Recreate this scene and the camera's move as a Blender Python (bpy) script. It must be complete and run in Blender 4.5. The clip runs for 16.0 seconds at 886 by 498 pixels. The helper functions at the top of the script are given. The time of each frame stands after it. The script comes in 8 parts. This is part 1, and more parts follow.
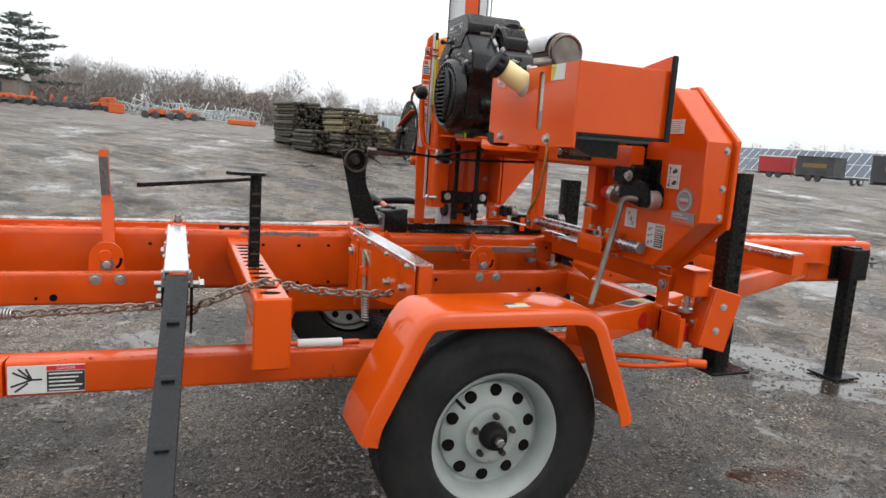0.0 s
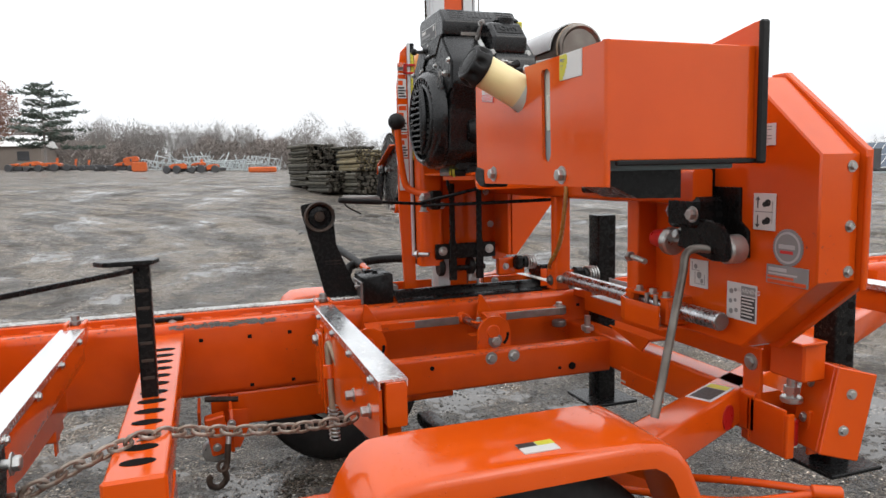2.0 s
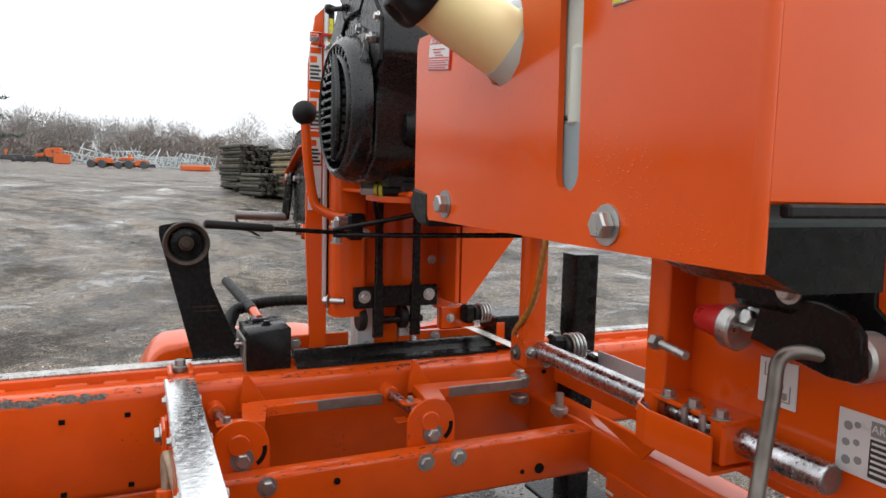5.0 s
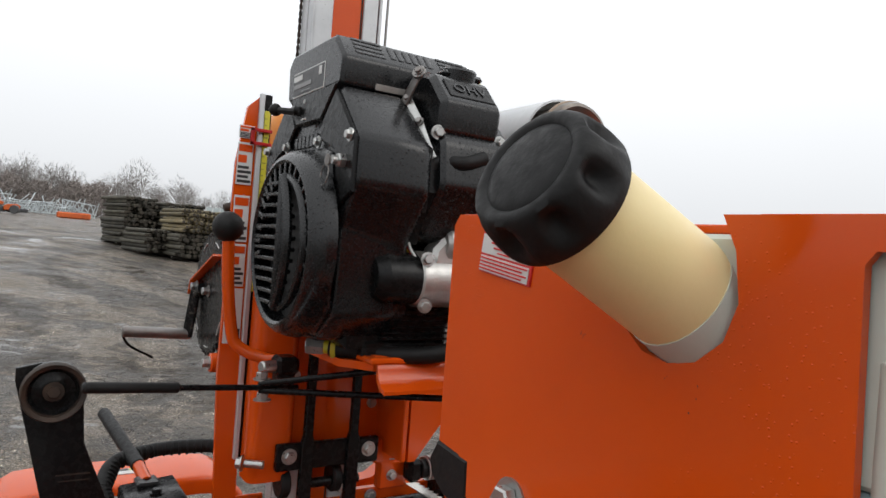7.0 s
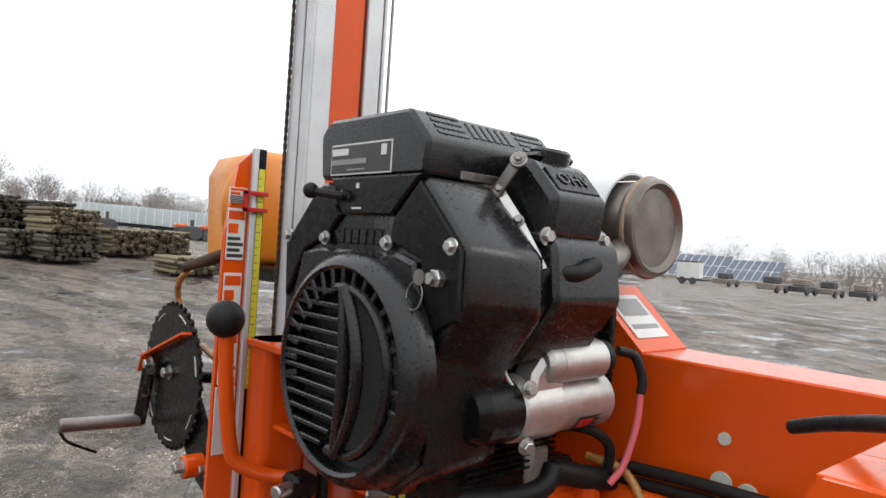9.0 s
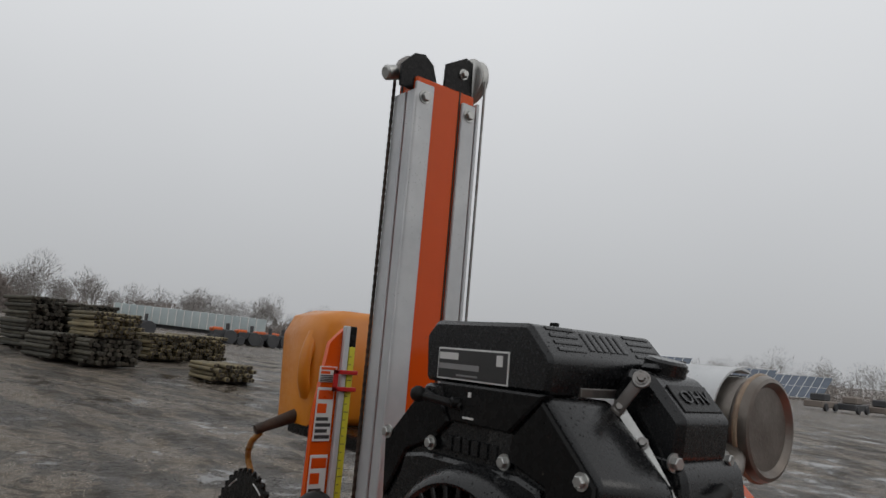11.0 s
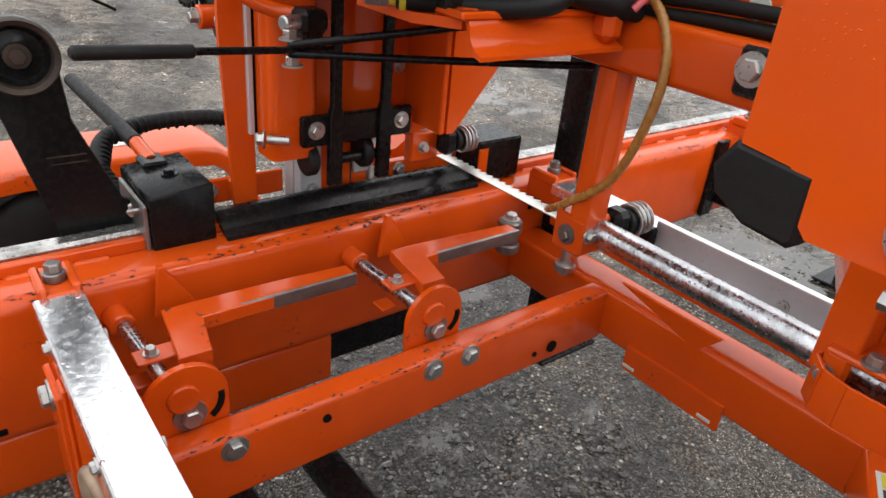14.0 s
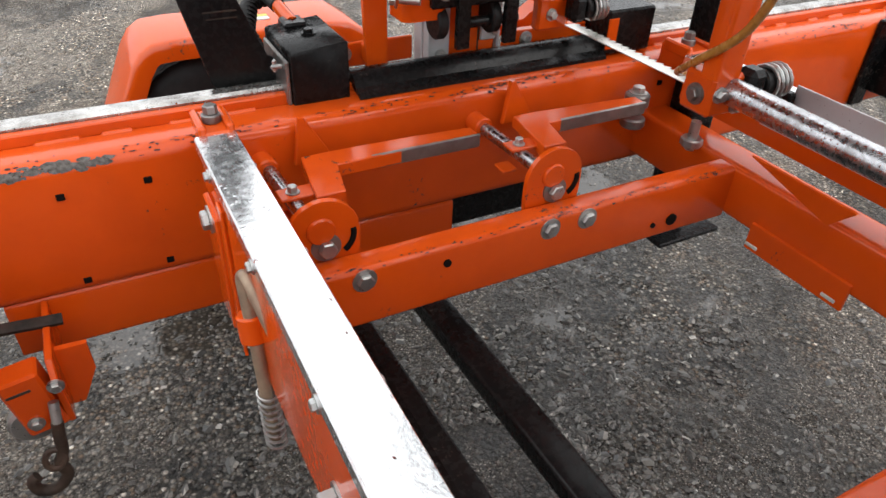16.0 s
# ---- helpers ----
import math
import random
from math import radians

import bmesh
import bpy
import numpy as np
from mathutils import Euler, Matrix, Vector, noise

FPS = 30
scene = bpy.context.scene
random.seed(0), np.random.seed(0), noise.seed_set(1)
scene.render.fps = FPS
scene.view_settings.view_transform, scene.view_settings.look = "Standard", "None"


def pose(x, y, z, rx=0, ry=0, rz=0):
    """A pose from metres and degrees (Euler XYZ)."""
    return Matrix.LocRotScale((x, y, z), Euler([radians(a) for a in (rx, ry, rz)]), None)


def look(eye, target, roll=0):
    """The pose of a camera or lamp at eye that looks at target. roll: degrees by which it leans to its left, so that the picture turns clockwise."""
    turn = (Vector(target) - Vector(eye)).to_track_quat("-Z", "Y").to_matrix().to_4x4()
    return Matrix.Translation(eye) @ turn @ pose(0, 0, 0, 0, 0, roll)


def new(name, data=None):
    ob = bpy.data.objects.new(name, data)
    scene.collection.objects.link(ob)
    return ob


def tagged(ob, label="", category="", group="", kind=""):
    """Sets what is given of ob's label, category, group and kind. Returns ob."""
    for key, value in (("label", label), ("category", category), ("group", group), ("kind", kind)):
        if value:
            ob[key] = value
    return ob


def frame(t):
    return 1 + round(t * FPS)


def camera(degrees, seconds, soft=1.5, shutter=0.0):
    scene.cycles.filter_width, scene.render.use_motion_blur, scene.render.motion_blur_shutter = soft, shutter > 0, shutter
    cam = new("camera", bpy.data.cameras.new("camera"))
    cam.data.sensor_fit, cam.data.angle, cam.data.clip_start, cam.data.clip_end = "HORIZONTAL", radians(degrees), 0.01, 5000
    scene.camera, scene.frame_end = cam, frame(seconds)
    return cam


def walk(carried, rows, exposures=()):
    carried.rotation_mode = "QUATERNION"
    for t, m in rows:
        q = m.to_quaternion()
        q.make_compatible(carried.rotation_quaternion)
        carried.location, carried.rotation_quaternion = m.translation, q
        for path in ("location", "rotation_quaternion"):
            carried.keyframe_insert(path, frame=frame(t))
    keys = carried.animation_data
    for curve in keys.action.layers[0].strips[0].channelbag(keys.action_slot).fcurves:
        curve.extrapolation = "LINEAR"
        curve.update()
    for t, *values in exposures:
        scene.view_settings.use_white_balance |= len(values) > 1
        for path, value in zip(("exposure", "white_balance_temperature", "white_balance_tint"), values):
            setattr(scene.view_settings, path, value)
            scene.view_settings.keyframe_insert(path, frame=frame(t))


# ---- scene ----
UNIT = 0.88  # metres in one unit of the plan below
cam = camera(65.8, 16.0, shutter=0.0)
PATH = [
    (0, (0.008, -0.001, 1.23), (0.735, 1.838, 0.927), 4.0),
    (0.5, (0.185, 0.122, 1.225), (0.748, 2.022, 0.958), 1.8),
    (1, (0.326, 0.259, 1.238), (0.72, 2.193, 0.916), 0.3),
    (1.5, (0.361, 0.498, 1.251), (0.937, 2.39, 0.952), -0.6),
    (2, (0.391, 0.657, 1.274), (1.038, 2.536, 1.05), -1.3),
    (2.5, (0.485, 0.782, 1.287), (1.066, 2.682, 1.056), 0.7),
    (3, (0.542, 0.879, 1.268), (1.085, 2.799, 1.133), -1.4),
    (3.2, (0.552, 0.932, 1.241), (1.178, 2.826, 1.103), -0.1),
    (5.3, (0.66, 1.375, 1.324), (1.538, 3.162, 1.133), 2.3),
    (5.5, (0.623, 1.427, 1.368), (1.568, 3.186, 1.254), 2.5),
    (6, (0.565, 1.502, 1.421), (1.68, 3.16, 1.327), 3.1),
    (6.5, (0.615, 1.567, 1.432), (1.768, 3.2, 1.379), 4.2),
    (7, (0.669, 1.648, 1.439), (1.75, 3.33, 1.439), 4.4),
    (7.5, (0.653, 1.766, 1.453), (1.809, 3.398, 1.401), 5.4),
    (8, (0.614, 1.87, 1.497), (1.851, 3.44, 1.443), 4.3),
    (8.2, (0.6, 1.891, 1.52), (1.862, 3.442, 1.482), 3.9),
    (10.3, (0.518, 2.066, 1.653), (1.933, 3.479, 1.722), 4.4),
    (10.5, (0.508, 2.068, 1.67), (1.882, 3.514, 1.81), 5.2),
    (11, (0.48, 2.045, 1.703), (1.719, 3.586, 2.0), 4.9),
    (11.5, (0.495, 2.021, 1.662), (1.677, 3.625, 1.838), 3.8),
    (12, (0.551, 2.013, 1.564), (1.742, 3.598, 1.297), 3.3),
    (12.5, (0.608, 1.996, 1.478), (1.791, 3.502, 0.9), 3.5),
    (13, (0.632, 1.971, 1.444), (1.814, 3.428, 0.75), 3.5),
    (13.5, (0.644, 1.932, 1.419), (1.797, 3.348, 0.603), 4.3),
    (14, (0.633, 1.939, 1.388), (1.772, 3.296, 0.46), 5.9),
    (14.5, (0.616, 1.956, 1.368), (1.706, 3.281, 0.34), 6.0),
    (15, (0.599, 1.945, 1.361), (1.61, 3.314, 0.309), 5.6),
    (15.5, (0.586, 1.917, 1.351), (1.49, 3.33, 0.262), 4.5),
    (16, (0.59, 1.867, 1.331), (1.378, 3.288, 0.165), 2.7),
]
EXPOSURES = [(0, -0.12), (3.2, -0.14), (5.5, -0.02), (6.5, -0.4), (7.0, -0.45), (7.5, 0.04), (8.0, 0.1), (10.3, -0.7), (11.0, -1.3), (11.5, -1.65), (12.0, -1.65), (12.5, -0.9), (13.0, -0.2), (14.0, 0.15), (15, 0.18), (16, 0.18)]
walk(cam, [(t, look(eye, target, roll)) for t, eye, target, roll in PATH], EXPOSURES)

# ---- world and light: a bright overcast winter sky ----
SUN_EL, SUN_AZ = 38.0, 150.0
world = bpy.data.worlds.new("overcast")
scene.world = world
world.use_nodes = True
wn, wl = world.node_tree.nodes, world.node_tree.links
wn.clear()
w_out = wn.new("ShaderNodeOutputWorld")
w_bg = wn.new("ShaderNodeBackground")
w_sky = wn.new("ShaderNodeTexSky")
w_sky.sky_type, w_sky.sun_disc = "NISHITA", False
w_sky.sun_elevation, w_sky.sun_rotation = radians(SUN_EL), radians(SUN_AZ)
w_sky.air_density, w_sky.dust_density = 1.0, 5.0
w_mix = wn.new("ShaderNodeMix")
w_mix.data_type = "RGBA"
w_mix.inputs[0].default_value = 0.93
w_geo = wn.new("ShaderNodeTexCoord")
w_sep = wn.new("ShaderNodeSeparateXYZ")
w_ramp = wn.new("ShaderNodeValToRGB")
w_ramp.color_ramp.elements[0].position, w_ramp.color_ramp.elements[0].color = 0.0, (11.6, 11.9, 12.3, 1)
w_ramp.color_ramp.elements[1].position, w_ramp.color_ramp.elements[1].color = 0.62, (22.8, 23.2, 23.7, 1)
w_noise = wn.new("ShaderNodeTexNoise")
w_noise.inputs["Scale"].default_value, w_noise.inputs["Detail"].default_value = 1.6, 3
w_cloud = wn.new("ShaderNodeMix")
w_cloud.data_type, w_cloud.blend_type = "RGBA", "MULTIPLY"
w_cloud.inputs[0].default_value = 0.12
wl.new(w_geo.outputs["Generated"], w_sep.inputs[0])
wl.new(w_geo.outputs["Generated"], w_noise.inputs["Vector"])
wl.new(w_sep.outputs["Z"], w_ramp.inputs[0])
wl.new(w_ramp.outputs[0], w_cloud.inputs[6])
wl.new(w_noise.outputs["Fac"], w_cloud.inputs[7])
wl.new(w_sky.outputs[0], w_mix.inputs[6])
wl.new(w_cloud.outputs[2], w_mix.inputs[7])
wl.new(w_mix.outputs[2], w_bg.inputs["Color"])
w_bg.inputs["Strength"].default_value = 0.1
wl.new(w_bg.outputs[0], w_out.inputs[0])
sun = new("sun", bpy.data.lights.new("sun", "SUN"))
sun.data.energy, sun.data.angle, sun.data.color = 0.5, radians(25), (1.0, 0.97, 0.93)
sun.rotation_euler = (radians(90 - SUN_EL), 0, radians(180 - SUN_AZ))

# ---- materials ----
MATS = {}


def nodes_of(name):
    m = bpy.data.materials.new(name)
    m.use_nodes = True
    n, l = m.node_tree.nodes, m.node_tree.links
    return m, n, l, n["Principled BSDF"]


def ramp_node(n, stops, interp="LINEAR"):
    r = n.new("ShaderNodeValToRGB")
    r.color_ramp.interpolation = interp
    e = r.color_ramp.elements
    while len(e) < len(stops):
        e.new(0.5)
    for k, (p, c) in enumerate(stops):
        e[k].position, e[k].color = p, (c, c, c, 1) if not isinstance(c, tuple) else (*c, 1)
    return r


def noise_node(n, l, co, scale, detail=4, rough=0.55):
    t = n.new("ShaderNodeTexNoise")
    t.inputs["Scale"].default_value, t.inputs["Detail"].default_value, t.inputs["Roughness"].default_value = scale, detail, rough
    l.new(co, t.inputs["Vector"])
    return t


def surface(name, a, b, rough=(0.3, 0.5), metal=0.0, scale=8.0, fine=90.0, bump=0.02, chips=0.0, chip_col=(0.05, 0.04, 0.035), drops=0.0, coat=0.0, spread=0.0, spec=0.5, island=False, dscale=150.0, dry=0.52):
    """Painted, metal or plastic surface: two tones in cloudy patches, grain, chips and water drops."""
    m, n, l, p = nodes_of(name)
    co = n.new("ShaderNodeTexCoord").outputs["Object"]
    big, small = noise_node(n, l, co, scale), noise_node(n, l, co, fine, 3)
    mix = n.new("ShaderNodeMix")
    mix.data_type = "RGBA"
    mix.inputs[6].default_value, mix.inputs[7].default_value = (*a, 1), (*b, 1)
    r1 = ramp_node(n, [(0.35, 0.0), (0.68, 1.0)])
    l.new(big.outputs["Fac"], r1.inputs[0])
    l.new(r1.outputs[0], mix.inputs[0])
    colour = mix.outputs[2]
    if spread:
        info = n.new("ShaderNodeNewGeometry" if island else "ShaderNodeObjectInfo")
        hsv = n.new("ShaderNodeHueSaturation")
        mp = n.new("ShaderNodeMapRange")
        mp.inputs[3].default_value, mp.inputs[4].default_value = 1 - spread, 1 + spread
        l.new(info.outputs["Random Per Island" if island else "Random"], mp.inputs[0])
        l.new(mp.outputs[0], hsv.inputs["Value"])
        l.new(colour, hsv.inputs["Color"])
        colour = hsv.outputs[0]
    rr = n.new("ShaderNodeMapRange")
    rr.inputs[1].default_value, rr.inputs[2].default_value = 0.3, 0.7
    rr.inputs[3].default_value, rr.inputs[4].default_value = rough
    l.new(small.outputs["Fac"], rr.inputs[0])
    rough_out, height = rr.outputs[0], small.outputs["Fac"]
    if chips:
        cn = noise_node(n, l, co, 75.0, 6, 0.7)
        patch = noise_node(n, l, co, 5.0, 2)
        mul = n.new("ShaderNodeMath")
        mul.operation = "MULTIPLY"
        l.new(cn.outputs["Fac"], mul.inputs[0])
        l.new(patch.outputs["Fac"], mul.inputs[1])
        cr = ramp_node(n, [(0.43 - chips * 0.06, 0.0), (0.445 - chips * 0.06, 1.0)])
        l.new(mul.outputs[0], cr.inputs[0])
        cm = n.new("ShaderNodeMix")
        cm.data_type = "RGBA"
        cm.inputs[7].default_value = (*chip_col, 1)
        l.new(cr.outputs[0], cm.inputs[0])
        l.new(colour, cm.inputs[6])
        colour = cm.outputs[2]
    bn = n.new("ShaderNodeBump")
    bn.inputs["Strength"].default_value, bn.inputs["Distance"].default_value = 0.25, bump
    l.new(height, bn.inputs["Height"])
    normal = bn.outputs[0]
    if drops:
        v = n.new("ShaderNodeTexVoronoi")
        v.inputs["Scale"].default_value = dscale
        l.new(co, v.inputs["Vector"])
        dr = ramp_node(n, [(0.08, 1.0), (0.20, 0.0)])
        l.new(v.outputs["Distance"], dr.inputs[0])
        where = noise_node(n, l, co, 9.0, 2)
        wr = ramp_node(n, [(dry, 0.0), (dry + 0.10, 1.0)])
        l.new(where.outputs["Fac"], wr.inputs[0])
        dm = n.new("ShaderNodeMath")
        dm.operation = "MULTIPLY"
        l.new(dr.outputs[0], dm.inputs[0])
        l.new(wr.outputs[0], dm.inputs[1])
        b2 = n.new("ShaderNodeBump")
        b2.inputs["Strength"].default_value, b2.inputs["Distance"].default_value = drops, 0.0022
        l.new(dm.outputs[0], b2.inputs["Height"])
        l.new(normal, b2.inputs["Normal"])
        normal = b2.outputs[0]
        rm = n.new("ShaderNodeMix")
        l.new(dm.outputs[0], rm.inputs[0])
        l.new(rough_out, rm.inputs[2])
        rm.inputs[3].default_value = 0.05
        rough_out = rm.outputs[0]
    l.new(colour, p.inputs["Base Color"])
    l.new(rough_out, p.inputs["Roughness"])
    l.new(normal, p.inputs["Normal"])
    p.inputs["Metallic"].default_value = metal
    p.inputs["Coat Weight"].default_value, p.inputs["Coat Roughness"].default_value = coat, 0.12
    p.inputs["Specular IOR Level"].default_value = spec
    MATS[name] = m
    return m


ORANGE = surface("orange_paint", (0.61, 0.076, 0.0045), (0.54, 0.064, 0.004), (0.09, 0.20), 0, 5, 70, 0.0004, 0.05, drops=0.3, spec=0.34, dscale=260.0, dry=0.54)
ORANGE_WET = surface("wet_orange_paint", (0.61, 0.078, 0.0045), (0.55, 0.066, 0.004), (0.04, 0.20), 0, 5, 45, 0.0005, 0.05, drops=0.4, spec=0.5, dscale=95.0, dry=0.47)
ORANGE_WORN = surface("worn_orange_paint", (0.60, 0.072, 0.005), (0.50, 0.058, 0.0045), (0.11, 0.27), 0, 6, 60, 0.0007, 0.2, (0.05, 0.04, 0.034), drops=0.4, spec=0.36, dscale=210.0, dry=0.48)
BLACK = surface("black_paint", (0.005, 0.005, 0.0054), (0.009, 0.0088, 0.0085), (0.16, 0.36), 0, 6, 80, 0.002, 0.5, (0.06, 0.05, 0.042), drops=0.45, spec=0.16)
GREYBLACK = surface("dark_grey_paint", (0.013, 0.0142, 0.016), (0.022, 0.0232, 0.025), (0.18, 0.36), 0, 5, 80, 0.002, 0.3, (0.02, 0.02, 0.02), drops=0.3, spec=0.22)
PLASTIC = surface("black_engine_plastic", (0.0045, 0.0047, 0.0052), (0.0070, 0.0073, 0.0080), (0.17, 0.32), 0, 10, 260, 0.0006, drops=1.0, spec=0.42, dscale=150.0, dry=0.42)
RUBBER = surface("black_rubber", (0.007, 0.007, 0.007), (0.013, 0.0127, 0.0124), (0.4, 0.65), 0, 9, 120, 0.002, spec=0.2)
TYRE = surface("tyre_rubber", (0.010, 0.010, 0.0105), (0.021, 0.020, 0.019), (0.45, 0.75), 0, 7, 50, 0.003, spec=0.22)
MUFFLER = surface("dull_stained_steel", (0.21, 0.19, 0.17), (0.11, 0.092, 0.078), (0.30, 0.5), 0.7, 9, 120, 0.002)
SCORCHED = surface("scorched_rim_steel", (0.34, 0.26, 0.18), (0.16, 0.11, 0.08), (0.4, 0.6), 0.4, 22, 120, 0.002)
STAINLESS = surface("stainless_steel", (0.78, 0.79, 0.80), (0.68, 0.69, 0.70), (0.16, 0.30), 0.92, 6, 90, 0.0015, drops=0.45, dscale=60.0, dry=0.50)
CHROME = surface("chrome_bar", (0.52, 0.52, 0.54), (0.30, 0.295, 0.30), (0.14, 0.40), 1.0, 26, 120, 0.002, drops=0.8, dscale=110.0, dry=0.44)
ZINC = surface("zinc_plated_steel", (0.4675, 0.4675, 0.4505), (0.357, 0.357, 0.3485), (0.25, 0.45), 0.9, 30, 150, 0.001)
STEEL = surface("bare_steel", (0.255, 0.2465, 0.238), (0.17, 0.153, 0.1403), (0.3, 0.55), 0.85, 20, 120, 0.002)
ALU = surface("dull_aluminium", (0.55, 0.56, 0.565), (0.43, 0.44, 0.45), (0.4, 0.58), 0.45, 7, 90, 0.001, drops=0.2)
CASTALU = surface("cast_aluminium", (0.496, 0.488, 0.464), (0.384, 0.376, 0.36), (0.3, 0.5), 0.8, 30, 160, 0.002)
RUSTY = surface("rusty_steel", (0.055, 0.032, 0.02), (0.02, 0.016, 0.013), (0.5, 0.75), 0.3, 20, 140, 0.003)
CHAINSTEEL = surface("rusting_chain_steel", (0.34, 0.30, 0.26), (0.17, 0.105, 0.07), (0.35, 0.6), 0.6, 45, 140, 0.002, spread=0.3)
BARED = surface("scraped_grey_steel", (0.13, 0.122, 0.112), (0.045, 0.036, 0.03), (0.4, 0.65), 0.2, 160, 300, 0.001, spec=0.25)
TRACK = surface("scuffed_track_steel", (0.50, 0.49, 0.47), (0.20, 0.185, 0.17), (0.10, 0.36), 0.85, 22, 70, 0.004, drops=0.9, dscale=80.0, dry=0.40)
CHIP = surface("chipped_primer", (0.035, 0.026, 0.021), (0.014, 0.012, 0.010), (0.5, 0.7), 0, 60, 200, 0.001, spec=0.15)
# near-black plates stand for the shade inside holes; nothing is cut through
HOLE_SHADE = surface("hole_shade", (0.006, 0.005, 0.005), (0.010, 0.008, 0.007), (0.7, 0.9), 0, 12, 120, 0.0005, spec=0.03)
SILVER = surface("silver_print", (0.45, 0.45, 0.46), (0.38, 0.38, 0.39), (0.3, 0.45), 0.3, 12, 120, 0.0005)
WHEELWHITE = surface("grey_white_wheel_paint", (0.30, 0.328, 0.312), (0.24, 0.262, 0.25), (0.35, 0.5), 0, 9, 90, 0.001, 0.3, (0.2, 0.19, 0.18))
CREAM = surface("cream_plastic", (0.77, 0.645, 0.34), (0.71, 0.575, 0.27), (0.35, 0.5), 0, 6, 120, 0.001)
MILK = surface("milky_plastic", (0.496, 0.528, 0.464), (0.44, 0.48, 0.432), (0.35, 0.5), 0, 6, 120, 0.001)
FUEL = surface("blue_grey_fuel_plastic", (0.224, 0.288, 0.304), (0.192, 0.256, 0.28), (0.35, 0.5), 0, 6, 120, 0.001)
AMBER = surface("amber_plastic_can", (0.6, 0.208, 0.012), (0.496, 0.16, 0.0096), (0.3, 0.45), 0, 5, 80, 0.002)
TUBE = surface("amber_hose", (0.36, 0.17, 0.035), (0.28, 0.12, 0.025), (0.2, 0.35), 0, 8, 80, 0.001)
RED = surface("red_plastic", (0.45, 0.012, 0.012), (0.36, 0.01, 0.01), (0.25, 0.4), 0, 8, 80, 0.001)
PINK = surface("pink_cable", (0.62, 0.13, 0.15), (0.55, 0.1, 0.12), (0.35, 0.5), 0, 8, 80, 0.001)
WHITE = surface("white_sticker", (0.5904, 0.5904, 0.574), (0.5248, 0.5248, 0.5084), (0.3, 0.45), 0, 12, 120, 0.0005)
INK = surface("black_print", (0.02, 0.02, 0.02), (0.03, 0.03, 0.03), (0.35, 0.5), 0, 12, 120, 0.0005)
INKRED = surface("red_print", (0.56, 0.020, 0.018), (0.46, 0.016, 0.016), (0.35, 0.5), 0, 12, 120, 0.0005)
INKGREY = surface("grey_print", (0.22, 0.22, 0.22), (0.18, 0.18, 0.18), (0.35, 0.5), 0, 12, 120, 0.0005)
YELLOW = surface("yellow_print", (0.55, 0.50, 0.03), (0.46, 0.43, 0.03), (0.35, 0.5), 0, 12, 120, 0.0005)
INKORANGE = surface("orange_paint", (0.62, 0.072, 0.0045), (0.55, 0.060, 0.004), (0.24, 0.40), 0, 5, 70, 0.0015, 0.3, drops=0.22, coat=0.12, spec=0.4)
BLADE = surface("saw_blade_steel", (0.62, 0.60, 0.55), (0.5, 0.48, 0.44), (0.25, 0.4), 0.85, 20, 150, 0.001)
POST = surface("weathered_posts", (0.046, 0.042, 0.031), (0.082, 0.073, 0.052), (0.7, 0.9), 0, 3, 30, 0.01, spread=0.45)
POSTEND = surface("dark_post_ends", (0.021, 0.0168, 0.0126), (0.042, 0.0315, 0.021), (0.7, 0.9), 0, 4, 30, 0.01, spread=0.45)
POSTPALE = surface("pale_posts", (0.192, 0.152, 0.08), (0.136, 0.116, 0.072), (0.7, 0.9), 0, 3, 30, 0.01, spread=0.45)
# far woods: base colours lifted towards grey to stand for haze
BARK = surface("hazed_bare_branches", (0.20, 0.184, 0.172), (0.255, 0.236, 0.222), (0.8, 0.95), 0, 0.15, 6, 0.02)
BRUSH = surface("winter_brush", (0.255, 0.220, 0.200), (0.19, 0.166, 0.152), (0.8, 0.95), 0, 0.12, 5, 0.02, spread=0.35, island=True)
NEEDLE = surface("hazed_pine_needles", (0.065, 0.088, 0.072), (0.095, 0.118, 0.098), (0.7, 0.9), 0, 0.4, 6, 0.02)
RUSSET = surface("russet_leaves", (0.22, 0.11, 0.075), (0.28, 0.15, 0.11), (0.7, 0.9), 0, 0.4, 6, 0.02)
FARORANGE = surface("weathered_orange_paint", (0.58, 0.115, 0.02), (0.42, 0.075, 0.015), (0.24, 0.40), 0, 5, 70, 0.0015, 0.3, drops=0.22, coat=0.12, spec=0.4)
FARDARK = surface("far_dark_metal", (0.035, 0.036, 0.04), (0.06, 0.06, 0.062), (0.5, 0.7), 0, 1, 8, 0.01)
FARGALV = surface("far_galvanised", (0.52, 0.56, 0.57), (0.42, 0.46, 0.47), (0.4, 0.6), 0.4, 1, 8, 0.01)
FARWALL = surface("pale_sheeting", (0.46, 0.52, 0.52), (0.38, 0.44, 0.45), (0.5, 0.7), 0, 0.6, 8, 0.01)
FARWHITE = surface("white_sheeting", (0.66, 0.66, 0.64), (0.56, 0.56, 0.55), (0.5, 0.7), 0, 0.6, 8, 0.01)
TAN = surface("tan_building", (0.192, 0.16, 0.136), (0.16, 0.132, 0.112), (0.6, 0.8), 0, 0.3, 4, 0.01)
FARRED = surface("far_red_paint", (0.42, 0.03, 0.03), (0.34, 0.025, 0.03), (0.4, 0.6), 0, 0.5, 4, 0.01)
GOLD = surface("dull_gold_paint", (0.22, 0.15, 0.05), (0.16, 0.11, 0.04), (0.4, 0.6), 0, 0.5, 4, 0.005)
SOLAR = surface("solar_cells", (0.05, 0.07, 0.10), (0.07, 0.09, 0.13), (0.12, 0.22), 0.0, 0.4, 4, 0.003)


